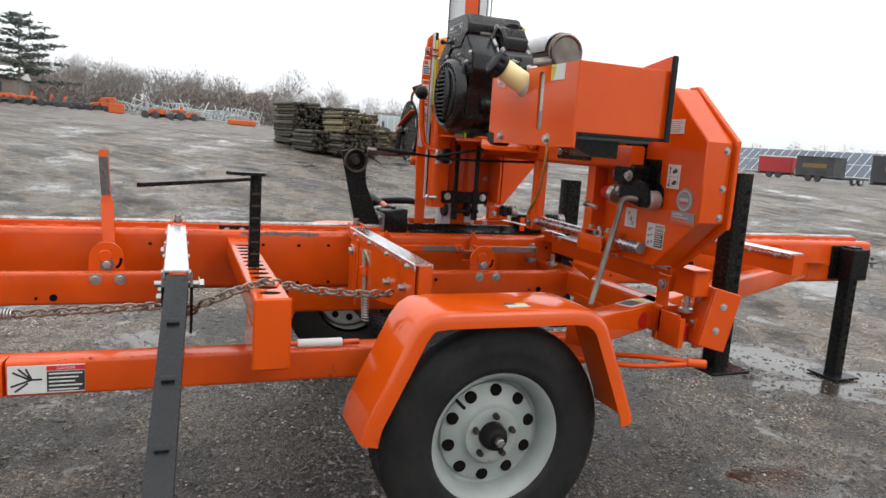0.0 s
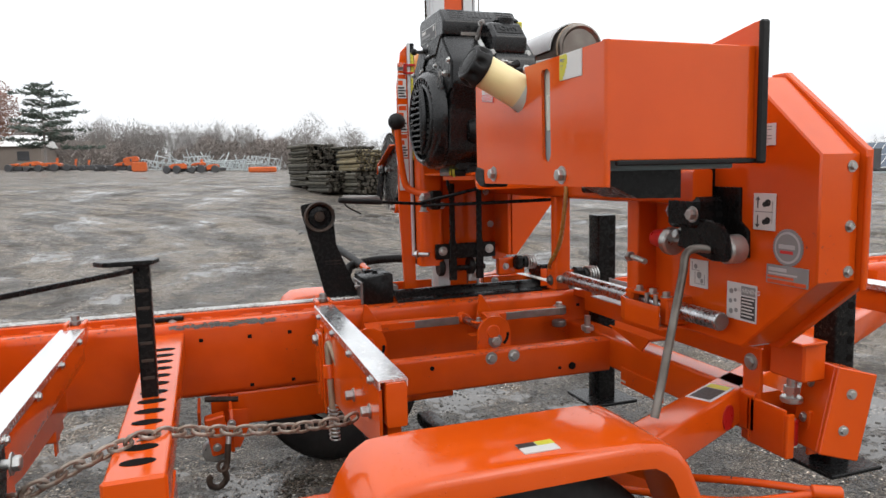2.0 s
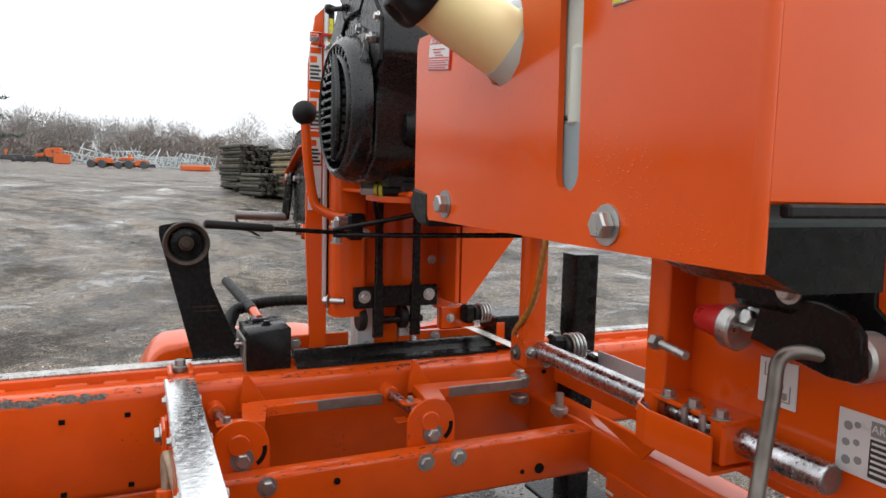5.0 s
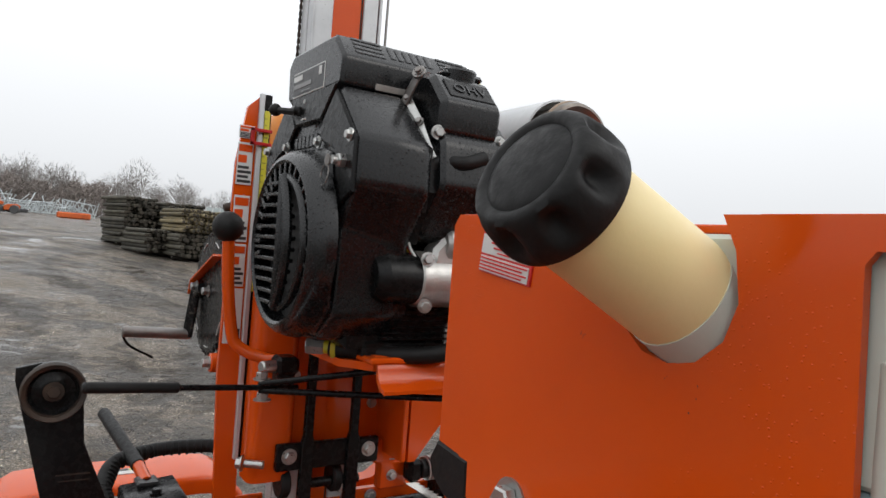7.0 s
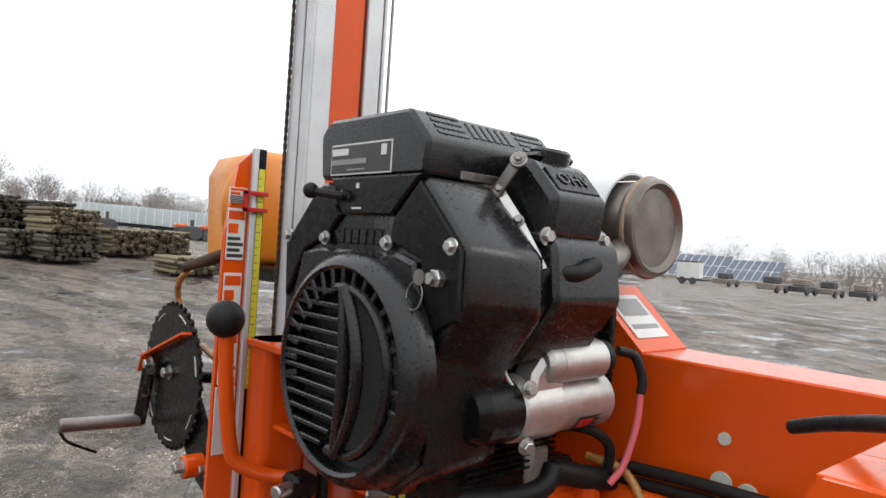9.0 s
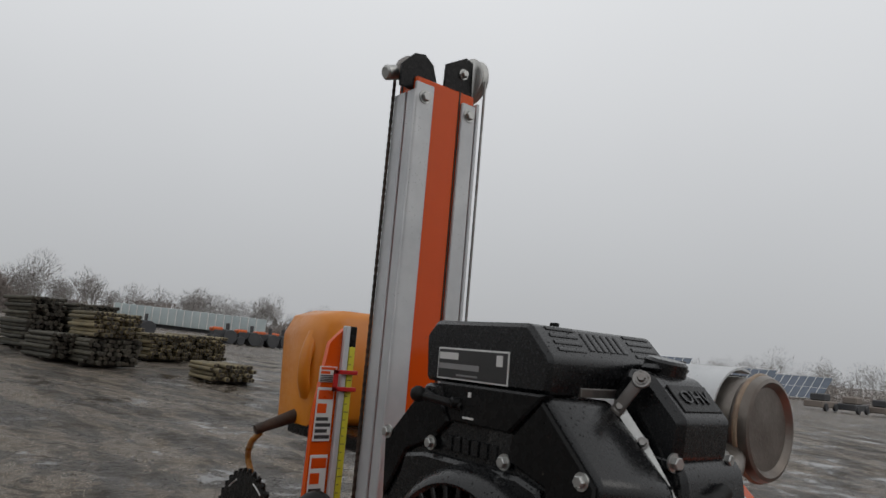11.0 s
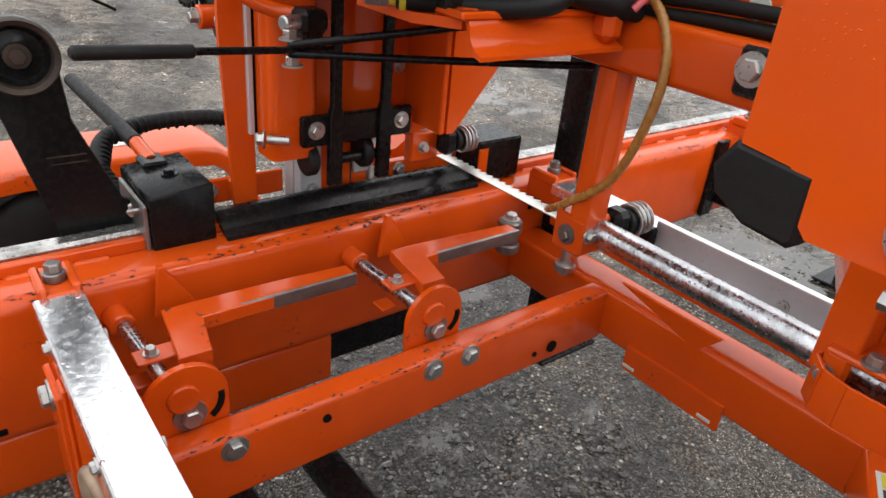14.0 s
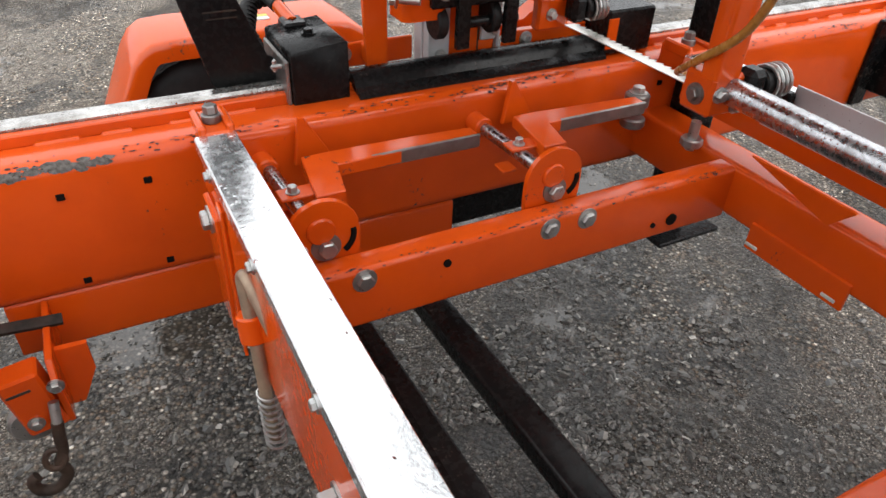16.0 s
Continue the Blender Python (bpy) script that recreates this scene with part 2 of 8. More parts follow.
def math_node(n, l, op, a, b=None, c=None):
    k = n.new("ShaderNodeMath")
    k.operation = op
    for i, v in enumerate((a, b, c)):
        if v is None:
            continue
        if isinstance(v, (int, float)):
            k.inputs[i].default_value = v
        else:
            l.new(v, k.inputs[i])
    return k.outputs[0]


def ground_material():
    """Wet crushed stone in mud: grit, pale stones, smeared wheel tracks and shallow water."""
    m, n, l, p = nodes_of("wet_gravel")
    co = n.new("ShaderNodeTexCoord").outputs["Object"]

    def cells(scale):
        v = n.new("ShaderNodeTexVoronoi")
        v.inputs["Scale"].default_value = scale
        l.new(co, v.inputs["Vector"])
        c = n.new("ShaderNodeSeparateColor")
        l.new(v.outputs["Color"], c.inputs[0])
        return v.outputs["Distance"], c.outputs[0], c.outputs[1]

    d1, a1, b1 = cells(88.0)
    d2, a2, b2 = cells(230.0)
    tone1 = ramp_node(n, [(0.0, (0.020, 0.017, 0.014)), (0.3, (0.050, 0.043, 0.035)), (0.50, (0.105, 0.075, 0.052)), (0.57, (0.070, 0.064, 0.057)), (0.80, (0.110, 0.098, 0.083)), (0.95, (0.18, 0.162, 0.14)), (1.0, (0.46, 0.43, 0.38))])
    tone2 = ramp_node(n, [(0.0, (0.022, 0.018, 0.015)), (0.5, (0.065, 0.055, 0.045)), (0.85, (0.125, 0.11, 0.094)), (1.0, (0.30, 0.275, 0.24))])
    l.new(a1, tone1.inputs[0])
    l.new(a2, tone2.inputs[0])
    # each pebble's tone drops from its centre to dark borders
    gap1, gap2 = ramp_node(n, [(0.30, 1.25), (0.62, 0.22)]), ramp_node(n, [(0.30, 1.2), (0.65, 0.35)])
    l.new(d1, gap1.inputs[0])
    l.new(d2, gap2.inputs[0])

    def times(a, b):
        k = n.new("ShaderNodeMix")
        k.data_type, k.blend_type = "RGBA", "MULTIPLY"
        k.inputs[0].default_value = 1.0
        l.new(a, k.inputs[6])
        l.new(b, k.inputs[7])
        return k.outputs[2]

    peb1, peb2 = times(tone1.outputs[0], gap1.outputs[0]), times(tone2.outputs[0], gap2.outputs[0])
    # where coarse stones lie open and where grit and mud cover them
    mud = noise_node(n, l, co, 2.3, 6, 0.62)
    mudr = ramp_node(n, [(0.44, 0.0), (0.58, 1.0)])
    l.new(mud.outputs["Fac"], mudr.inputs[0])
    mix1 = n.new("ShaderNodeMix")
    mix1.data_type = "RGBA"
    l.new(mudr.outputs[0], mix1.inputs[0])
    l.new(peb1, mix1.inputs[6])
    l.new(peb2, mix1.inputs[7])
    # swirling wheel tracks: bent bands over broad blotches
    wv = n.new("ShaderNodeTexWave")
    wv.inputs["Scale"].default_value, wv.inputs["Distortion"].default_value = 0.16, 14.0
    wv.inputs["Detail"].default_value, wv.inputs["Detail Scale"].default_value, wv.inputs["Detail Roughness"].default_value = 4.0, 0.55, 0.55
    mp = n.new("ShaderNodeMapping")
    mp.inputs["Rotation"].default_value, mp.inputs["Scale"].default_value = (0, 0, 1.25), (1, 0.55, 1)
    l.new(co, mp.inputs["Vector"])
    l.new(mp.outputs[0], wv.inputs["Vector"])
    blotch = noise_node(n, l, co, 2.2, 10, 0.78)
    blotch.inputs["Distortion"].default_value = 1.6
    lump = noise_node(n, l, co, 6.5, 8, 0.75)
    # clods, and wheel tracks that turn in arcs across the yard
    d3, a3, b3 = cells(13.0)
    warp_n = noise_node(n, l, co, 0.55, 5, 0.6)
    warp = n.new("ShaderNodeVectorMath")
    warp.operation = "MULTIPLY_ADD"
    warp.inputs[1].default_value = (1.5, 1.5, 0.0)
    l.new(warp_n.outputs["Color"], warp.inputs[0])
    l.new(co, warp.inputs[2])

    def arcs(cx, cy, gap):
        k = n.new("ShaderNodeVectorMath")
        k.operation = "DISTANCE"
        k.inputs[1].default_value = (cx, cy, 0.0)
        l.new(warp.outputs[0], k.inputs[0])
        return math_node(n, l, "SINE", math_node(n, l, "MULTIPLY", k.outputs["Value"], 2 * math.pi / gap))

    ringed = math_node(n, l, "MULTIPLY", math_node(n, l, "ADD", math_node(n, l, "MULTIPLY_ADD", arcs(9.0, 18.0, 0.9), 0.6, arcs(10.0, 19.0, 2.1)), math_node(n, l, "MULTIPLY_ADD", arcs(-8.0, 12.0, 1.7), 1.0, arcs(-7.0, 13.0, 0.6))), warp_n.outputs["Fac"])
    streak = math_node(n, l, "MULTIPLY", math_node(n, l, "ADD", arcs(9.5, 18.5, 0.31), arcs(-7.5, 12.5, 0.27)), blotch.outputs["Fac"])
    ringed = math_node(n, l, "MULTIPLY_ADD", streak, 0.42, ringed)
    base = math_node(n, l, "MULTIPLY_ADD", a3, 0.20, math_node(n, l, "MULTIPLY_ADD", ringed, 0.27, -0.11))
    tr = math_node(n, l, "MULTIPLY_ADD", wv.outputs["Fac"], 0.10, base)
    tr = math_node(n, l, "ADD", tr, math_node(n, l, "MULTIPLY_ADD", blotch.outputs["Fac"], 0.75, math_node(n, l, "MULTIPLY", lump.outputs["Fac"], 0.9)))
    # these track tones are also lifted to stand for wet sheen at grazing angles
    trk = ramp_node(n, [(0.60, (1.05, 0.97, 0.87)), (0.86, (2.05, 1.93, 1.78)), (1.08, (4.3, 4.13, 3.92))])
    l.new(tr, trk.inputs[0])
    band = ramp_node(n, [(0.80, 1.0), (1.0, 0.25)])
    l.new(tr, band.inputs[0])
    mul = n.new("ShaderNodeMix")
    mul.data_type, mul.blend_type = "RGBA", "MULTIPLY"
    mul.inputs[0].default_value = 1.0
    l.new(mix1.outputs[2], mul.inputs[6])
    # tracks fade near the machine; colour painted darker there, where less sky sheen shows
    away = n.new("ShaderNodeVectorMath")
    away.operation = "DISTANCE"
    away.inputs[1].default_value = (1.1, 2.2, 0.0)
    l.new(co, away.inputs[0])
    far_sheen = ramp_node(n, [(0.08, 0.0), (0.22, 1.0)])
    l.new(math_node(n, l, "MULTIPLY", away.outputs["Value"], 0.1), far_sheen.inputs[0])
    near_dim = ramp_node(n, [(0.70, 0.68), (1.06, 1.65)])
    l.new(tr, near_dim.inputs[0])
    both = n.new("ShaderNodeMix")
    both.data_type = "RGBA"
    l.new(far_sheen.outputs[0], both.inputs[0])
    l.new(near_dim.outputs[0], both.inputs[6])
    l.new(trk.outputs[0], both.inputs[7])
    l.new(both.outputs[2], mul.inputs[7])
    # standing water in the hollows, damp film round it
    wet = noise_node(n, l, co, 0.8, 10, 0.74)
    wet.inputs["Distortion"].default_value = 0.5
    # extra wet patches beside the trailer, placed to fit the camera's view
    damp = wet.outputs["Fac"]
    for cx, cy, r, k in ((0.48, 3.3, 0.6, 0.07), (6.6, 5.2, 0.9, 0.20), (3.7, 3.4, 0.6, 0.12), (2.31, 1.82, 0.35, 0.14), (-0.45, 3.1, 0.5, 0.08), (0.0, 4.2, 0.6, 0.09), (3.6, 2.5, 0.7, 0.12)):
        dist = n.new("ShaderNodeVectorMath")
        dist.operation = "DISTANCE"
        dist.inputs[1].default_value = (cx, cy, 0.0)
        l.new(co, dist.inputs[0])
        damp = math_node(n, l, "ADD", damp, math_node(n, l, "MAXIMUM", math_node(n, l, "MULTIPLY_ADD", dist.outputs["Value"], -k / r, k), 0.0))
    film = ramp_node(n, [(0.40, 0.15), (0.55, 1.0)])
    l.new(damp, film.inputs[0])
    pool = ramp_node(n, [(0.562, 0.0), (0.600, 1.0)])
    l.new(math_node(n, l, "MULTIPLY_ADD", lump.outputs["Fac"], -0.10, math_node(n, l, "ADD", damp, 0.05)), pool.inputs[0])
    dark = n.new("ShaderNodeMix")
    dark.data_type = "RGBA"
    dark.inputs[7].default_value = (0.030, 0.025, 0.020, 1)
    l.new(math_node(n, l, "MULTIPLY", pool.outputs[0], 0.75), dark.inputs[0])
    l.new(mul.outputs[2], dark.inputs[6])
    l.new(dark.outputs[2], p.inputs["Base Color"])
    r0 = math_node(n, l, "MULTIPLY_ADD", film.outputs[0], -0.42, math_node(n, l, "MULTIPLY_ADD", math_node(n, l, "GREATER_THAN", b3, 0.86), -0.16, math_node(n, l, "MULTIPLY_ADD", b1, 0.2, 0.62)))
    l.new(math_node(n, l, "MULTIPLY", r0, math_node(n, l, "MULTIPLY_ADD", pool.outputs[0], -0.86, 1.0)), p.inputs["Roughness"])
    # relief: stones stand proud, water lies flat
    h = math_node(n, l, "MULTIPLY_ADD", d1, -1.0, math_node(n, l, "MULTIPLY_ADD", d2, -0.35, math_node(n, l, "MULTIPLY", a1, 0.5)))
    bp = n.new("ShaderNodeBump")
    bp.inputs["Distance"].default_value = 0.022
    l.new(math_node(n, l, "MULTIPLY_ADD", pool.outputs[0], -0.88, 0.92), bp.inputs["Strength"])
    l.new(h, bp.inputs["Height"])
    lb = n.new("ShaderNodeBump")
    lb.inputs["Distance"].default_value = 0.12
    l.new(math_node(n, l, "MULTIPLY_ADD", pool.outputs[0], -0.5, 0.5), lb.inputs["Strength"])
    l.new(tr, lb.inputs["Height"])
    l.new(bp.outputs[0], lb.inputs["Normal"])
    l.new(lb.outputs[0], p.inputs["Normal"])
    l.new(math_node(n, l, "MULTIPLY_ADD", math_node(n, l, "MAXIMUM", math_node(n, l, "MULTIPLY", film.outputs[0], band.outputs[0]), pool.outputs[0]), 0.34, 0.22), p.inputs["Specular IOR Level"])
    return m


def stone_material():
    """Loose stones: mostly dark and wet, a few pale."""
    m, n, l, p = nodes_of("loose_stone")
    co = n.new("ShaderNodeTexCoord").outputs["Object"]
    geo = n.new("ShaderNodeNewGeometry")
    tone = ramp_node(n, [(0.0, (0.022, 0.020, 0.018)), (0.55, (0.065, 0.060, 0.053)), (0.90, (0.12, 0.11, 0.096)), (0.975, (0.22, 0.20, 0.175)), (1.0, (0.42, 0.40, 0.36))])
    l.new(geo.outputs["Random Per Island"], tone.inputs[0])
    grain = noise_node(n, l, co, 220.0, 3)
    mul = n.new("ShaderNodeMix")
    mul.data_type, mul.blend_type = "RGBA", "MULTIPLY"
    mul.inputs[0].default_value = 0.6
    l.new(tone.outputs[0], mul.inputs[6])
    l.new(ramp_node(n, [(0.3, 0.5), (0.7, 1.4)]).outputs[0], mul.inputs[7])
    l.new(grain.outputs["Fac"], mul.inputs[7].links[0].from_node.inputs[0])
    l.new(mul.outputs[2], p.inputs["Base Color"])
    p.inputs["Roughness"].default_value = 0.32
    return m


STONE = stone_material()
GRAVEL = ground_material()

# ---- builders: all take plan units, and meshes come out in metres ----


class Shape:
    """Vertices and faces of one mesh."""

    def __init__(self):
        self.v, self.f = [], []

    def add(self, verts, faces, m=None):
        k = len(self.v)
        self.v += [tuple(m @ Vector(p)) if m is not None else tuple(p) for p in verts]
        self.f += [tuple(i + k for i in q) for q in faces]
        return self

    def box(self, lo, hi, c=0.004, m=None):
        """A box from corner to corner with chamfered edges."""
        lo, hi = [min(a, b) for a, b in zip(lo, hi)], [max(a, b) for a, b in zip(lo, hi)]
        c = min(c, *[(b - a) * 0.45 for a, b in zip(lo, hi)])
        vs, idx = [], {}
        for sx in (0, 1):
            for sy in (0, 1):
                for sz in (0, 1):
                    s = (sx, sy, sz)
                    outer = [hi[i] if s[i] else lo[i] for i in range(3)]
                    inner = [hi[i] - c if s[i] else lo[i] + c for i in range(3)]
                    for a in range(3):
                        idx[s, a] = len(vs)
                        vs.append([outer[i] if i == a else inner[i] for i in range(3)])
        fs = []
        for a in range(3):
            b, d = (a + 1) % 3, (a + 2) % 3
            for side in (0, 1):
                ring = []
                for sb, sd in ((0, 0), (1, 0), (1, 1), (0, 1)):
                    s = [0, 0, 0]
                    s[a], s[b], s[d] = side, sb, sd
                    ring.append(idx[tuple(s), a])
                fs.append(ring if side else ring[::-1])
            for sb in (0, 1):
                for sd in (0, 1):
                    q = []
                    for sa, ax in ((0, b), (1, b), (1, d), (0, d)):
                        s = [0, 0, 0]
                        s[a], s[b], s[d] = sa, sb, sd
                        q.append(idx[tuple(s), ax])
                    fs.append(q if sb == sd else q[::-1])
        for sx in (0, 1):
            for sy in (0, 1):
                for sz in (0, 1):
                    t = [idx[(sx, sy, sz), a] for a in range(3)]
                    fs.append(t if (sx + sy + sz) % 2 else t[::-1])
        return self.add(vs, fs, m)

    def cyl(self, p0, p1, r, seg=20, r2=None, c=0.0):
        """A capped round bar, tapered with r2, its rims chamfered by c."""
        p0, p1 = Vector(p0), Vector(p1)
        d = (p1 - p0)
        length = d.length
        q = d.to_track_quat("Z", "Y").to_matrix().to_4x4()
        m = Matrix.Translation(p0) @ q
        r2 = r if r2 is None else r2
        prof = [(r - c, 0.0), (r, c), (r2, length - c), (r2 - c, length)] if c else [(r, 0.0), (r2, length)]
        return self.lathe(prof, m, seg, caps=True)

    def lathe(self, prof, m, seg=24, caps=False):
        """Turns (radius, height) points about the local z axis."""
        vs, fs, k = [], [], len(prof)
        for i in range(seg):
            a = 2 * math.pi * i / seg
            vs += [(r * math.cos(a), r * math.sin(a), h) for r, h in prof]
        for i in range(seg):
            j = (i + 1) % seg
            for e in range(k - 1):
                fs.append((i * k + e, j * k + e, j * k + e + 1, i * k + e + 1))
        if caps:
            fs.append([i * k for i in range(seg)][::-1])
            fs.append([i * k + k - 1 for i in range(seg)])
        return self.add(vs, fs, m)

    def prism(self, pts, axis, a, b, c=0.0):
        """A flat outline, in the two other axes in their order, drawn out along axis from a to b."""
        n = len(pts)
        order = {"x": lambda u, v, w: (w, u, v), "y": lambda u, v, w: (u, w, v), "z": lambda u, v, w: (u, v, w)}[axis]
        area = sum(pts[i][0] * pts[(i + 1) % n][1] - pts[(i + 1) % n][0] * pts[i][1] for i in range(n))
        if (area < 0) != (axis == "y"):
            pts = pts[::-1]
        if axis == "y":
            pass
        lo, hi = min(a, b), max(a, b)
        if c:
            cx, cy = sum(p[0] for p in pts) / n, sum(p[1] for p in pts) / n
            inn = []
            for i in range(n):
                p, q, r = Vector(pts[i - 1]), Vector(pts[i]), Vector(pts[(i + 1) % n])
                d1, d2 = (q - p).normalized(), (r - q).normalized()
                n1, n2 = Vector((-d1.y, d1.x)), Vector((-d2.y, d2.x))
                if axis == "y":
                    n1, n2 = -n1, -n2
                bis = (n1 + n2)
                bis = bis / max(0.3, bis.length_squared) * 2
                inn.append(q + bis * c)
            rings = [[order(p[0], p[1], lo) for p in inn], [order(p[0], p[1], lo + c) for p in pts], [order(p[0], p[1], hi - c) for p in pts], [order(p[0], p[1], hi) for p in inn]]
        else:
            rings = [[order(p[0], p[1], lo) for p in pts], [order(p[0], p[1], hi) for p in pts]]
        vs, fs = [v for r in rings for v in r], []
        for k in range(len(rings) - 1):
            for i in range(n):
                j = (i + 1) % n
                fs.append((k * n + i, k * n + j, k * n + n + j, k * n + n + i))
        fs.append(list(range(n))[::-1])
        fs.append([(len(rings) - 1) * n + i for i in range(n)])
        return self.add(vs, fs)

    def tube(self, axis, lo, hi, r=0.012, seg=4):
        """A square steel tube with rounded long edges from corner to corner."""
        i = "xyz".index(axis)
        o = [k for k in range(3) if k != i]
        lo, hi = [min(a, b) for a, b in zip(lo, hi)], [max(a, b) for a, b in zip(lo, hi)]
        return self.prism(rounded(lo[o[0]], lo[o[1]], hi[o[0]], hi[o[1]], r, seg), axis, lo[i], hi[i])

    def beam(self, p0, p1, w, h, r=0.01, up=(0, 0, 1)):
        """A square tube between two points, w across and h high."""
        p0, p1 = Vector(p0), Vector(p1)
        d = (p1 - p0).normalized()
        s = d.cross(Vector(up)).normalized()
        u = s.cross(d)
        pts = rounded(-w / 2, -h / 2, w / 2, h / 2, r, 3)
        n = len(pts)
        vs = [p0 + s * a + u * b for a, b in pts] + [p1 + s * a + u * b for a, b in pts]
        fs = [(i, (i + 1) % n, n + (i + 1) % n, n + i) for i in range(n)]
        fs = [q[::-1] for q in fs] + [list(range(n)), [n + i for i in range(n)][::-1]]
        return self.add(vs, fs)

    def pipe(self, pts, r, seg=10, smooth=4, closed=False):
        """A round bar, hose or cable along a path, eased at its corners."""
        pts = [Vector(p) for p in pts]
        if smooth and len(pts) > 2:
            path = []
            ext = [pts[0] * 2 - pts[1]] + pts + [pts[-1] * 2 - pts[-2]]
            for i in range(1, len(ext) - 2):
                a, b, c, d = ext[i - 1:i + 3]
                for k in range(smooth):
                    t = k / smooth
                    path.append(0.5 * ((2 * b) + (c - a) * t + (2 * a - 5 * b + 4 * c - d) * t * t + (3 * b - a - 3 * c + d) * t ** 3))
            path.append(pts[-1])
            pts = path
        vs, fs, n = [], [], len(pts)
        ref = None
        for i, p in enumerate(pts):
            d = (pts[min(i + 1, n - 1)] - pts[max(i - 1, 0)]).normalized()
            if ref is None:
                ref = d.orthogonal().normalized()
            ref = (ref - d * ref.dot(d)).normalized()
            s = d.cross(ref)
            vs += [p + (ref * math.cos(2 * math.pi * k / seg) + s * math.sin(2 * math.pi * k / seg)) * r for k in range(seg)]
        for i in range(n - 1):
            for k in range(seg):
                j = (k + 1) % seg
                fs.append((i * seg + k, i * seg + j, i * seg + seg + j, i * seg + seg + k))
        fs.append(list(range(seg))[::-1])
        fs.append([(n - 1) * seg + k for k in range(seg)])
        return self.add(vs, fs)

    def ball(self, p, r, seg=16, squash=(1, 1, 1)):
        prof = [(max(1e-4, r * math.sin(math.pi * k / 10)), -r * math.cos(math.pi * k / 10)) for k in range(11)]
        return self.lathe(prof, Matrix.Translation(p) @ Matrix.Diagonal((*squash, 1)), seg)

    def bolt(self, p, axis, r=0.011, h=0.009, washer=True):
        """A hexagon bolt head on a washer; axis points out of the face."""
        p, d = Vector(p), Vector(axis).normalized()
        if washer:
            self.cyl(p - d * 0.001, p + d * 0.002, r * 1.45, 16)
        return self.cyl(p + d * 0.001, p + d * (h + 0.002), r, 6, c=r * 0.15)


def soft_poly(pts, r, seg=4):
    """An outline with every corner rounded to about r."""
    out, n = [], len(pts)
    for i in range(n):
        p, q, t = Vector(pts[i - 1]), Vector(pts[i]), Vector(pts[(i + 1) % n])
        a, b = p - q, t - q
        cut = min(r, a.length * 0.45, b.length * 0.45)
        a, b = q + a.normalized() * cut, q + b.normalized() * cut
        for k in range(seg + 1):
            u = k / seg
            v = a * (1 - u) ** 2 + q * 2 * u * (1 - u) + b * u * u
            out.append((v.x, v.y))
    return out


def loft_x(rings):
    """A closed body through outlines (x, [(y, z), ...]) with equal counts of points."""
    s, n = Shape(), len(rings[0][1])
    for x, pts in rings:
        s.v += [(x, y, z) for y, z in pts]
    for k in range(len(rings) - 1):
        for i in range(n):
            j = (i + 1) % n
            s.f.append((k * n + i, k * n + n + i, k * n + n + j, k * n + j))
    s.f.append(tuple(range(n)))
    s.f.append(tuple((len(rings) - 1) * n + i for i in range(n))[::-1])
    return s


def inset(pts, d):
    """An outline drawn in towards its middle by about d."""
    cy, cz = sum(p[0] for p in pts) / len(pts), sum(p[1] for p in pts) / len(pts)
    return [(y - d * (y - cy) / max(1e-6, math.hypot(y - cy, z - cz)), z - d * (z - cz) / max(1e-6, math.hypot(y - cy, z - cz))) for y, z in pts]


def rounded(x0, y0, x1, y1, r, seg=4):
    r = min(r, (x1 - x0) * 0.49, (y1 - y0) * 0.49)
    out = []
    for cx, cy, a0 in ((x1 - r, y1 - r, 0), (x0 + r, y1 - r, 90), (x0 + r, y0 + r, 180), (x1 - r, y0 + r, 270)):
        out += [(cx + r * math.cos(radians(a0 + 90 * k / seg)), cy + r * math.sin(radians(a0 + 90 * k / seg))) for k in range(seg + 1)]
    return out


def thing(name, base, label, category, group="", kind=""):
    ob = new(name)
    ob.empty_display_size = 0.05
    ob.location = Vector(base) * UNIT
    return tagged(ob, label, category, group, kind)


def shift(ob, x, y, z):
    """Moves a whole thing or part by plan units."""
    ob.location += Vector((x, y, z)) * UNIT


def mesh_of(name, s, mat, angle=38):
    me = bpy.data.meshes.new(name)
    me.from_pydata([(x * UNIT, y * UNIT, z * UNIT) for x, y, z in s.v], [], s.f)
    me.materials.append(mat)
    me.polygons.foreach_set("use_smooth", [True] * len(me.polygons))
    me.update()
    me.set_sharp_from_angle(angle=radians(angle))
    return me


def part(name, s, mat, parent=None, label="", angle=38):
    """Links a Shape as one mesh under a thing or a part; with no parent as a thing of its own."""
    ob = new(name, mesh_of(name, s, mat, angle))
    if parent is not None:
        ob.parent = parent
        at = parent.location if parent.type == "EMPTY" else Vector((0, 0, 0))
        ob.matrix_parent_inverse = Matrix.Translation(-at)
    return tagged(ob, label)


def S():
    return Shape()


def plate(name, p, u, v, w, h, mat, parent, label="", t=0.0015):
    """A thin sticker: centre p, directions u across and v up, on a face whose outside is u x v."""
    p, u, v = Vector(p), Vector(u).normalized(), Vector(v).normalized()
    nrm = u.cross(v)
    m = Matrix((( *[u[i] for i in range(1)], v[0], nrm[0], p[0]), (u[1], v[1], nrm[1], p[1]), (u[2], v[2], nrm[2], p[2]), (0, 0, 0, 1)))
    s = S().box((-w / 2, -h / 2, -t), (w / 2, h / 2, t), 0.0005, m)
    return part(name, s, mat, parent, label), m


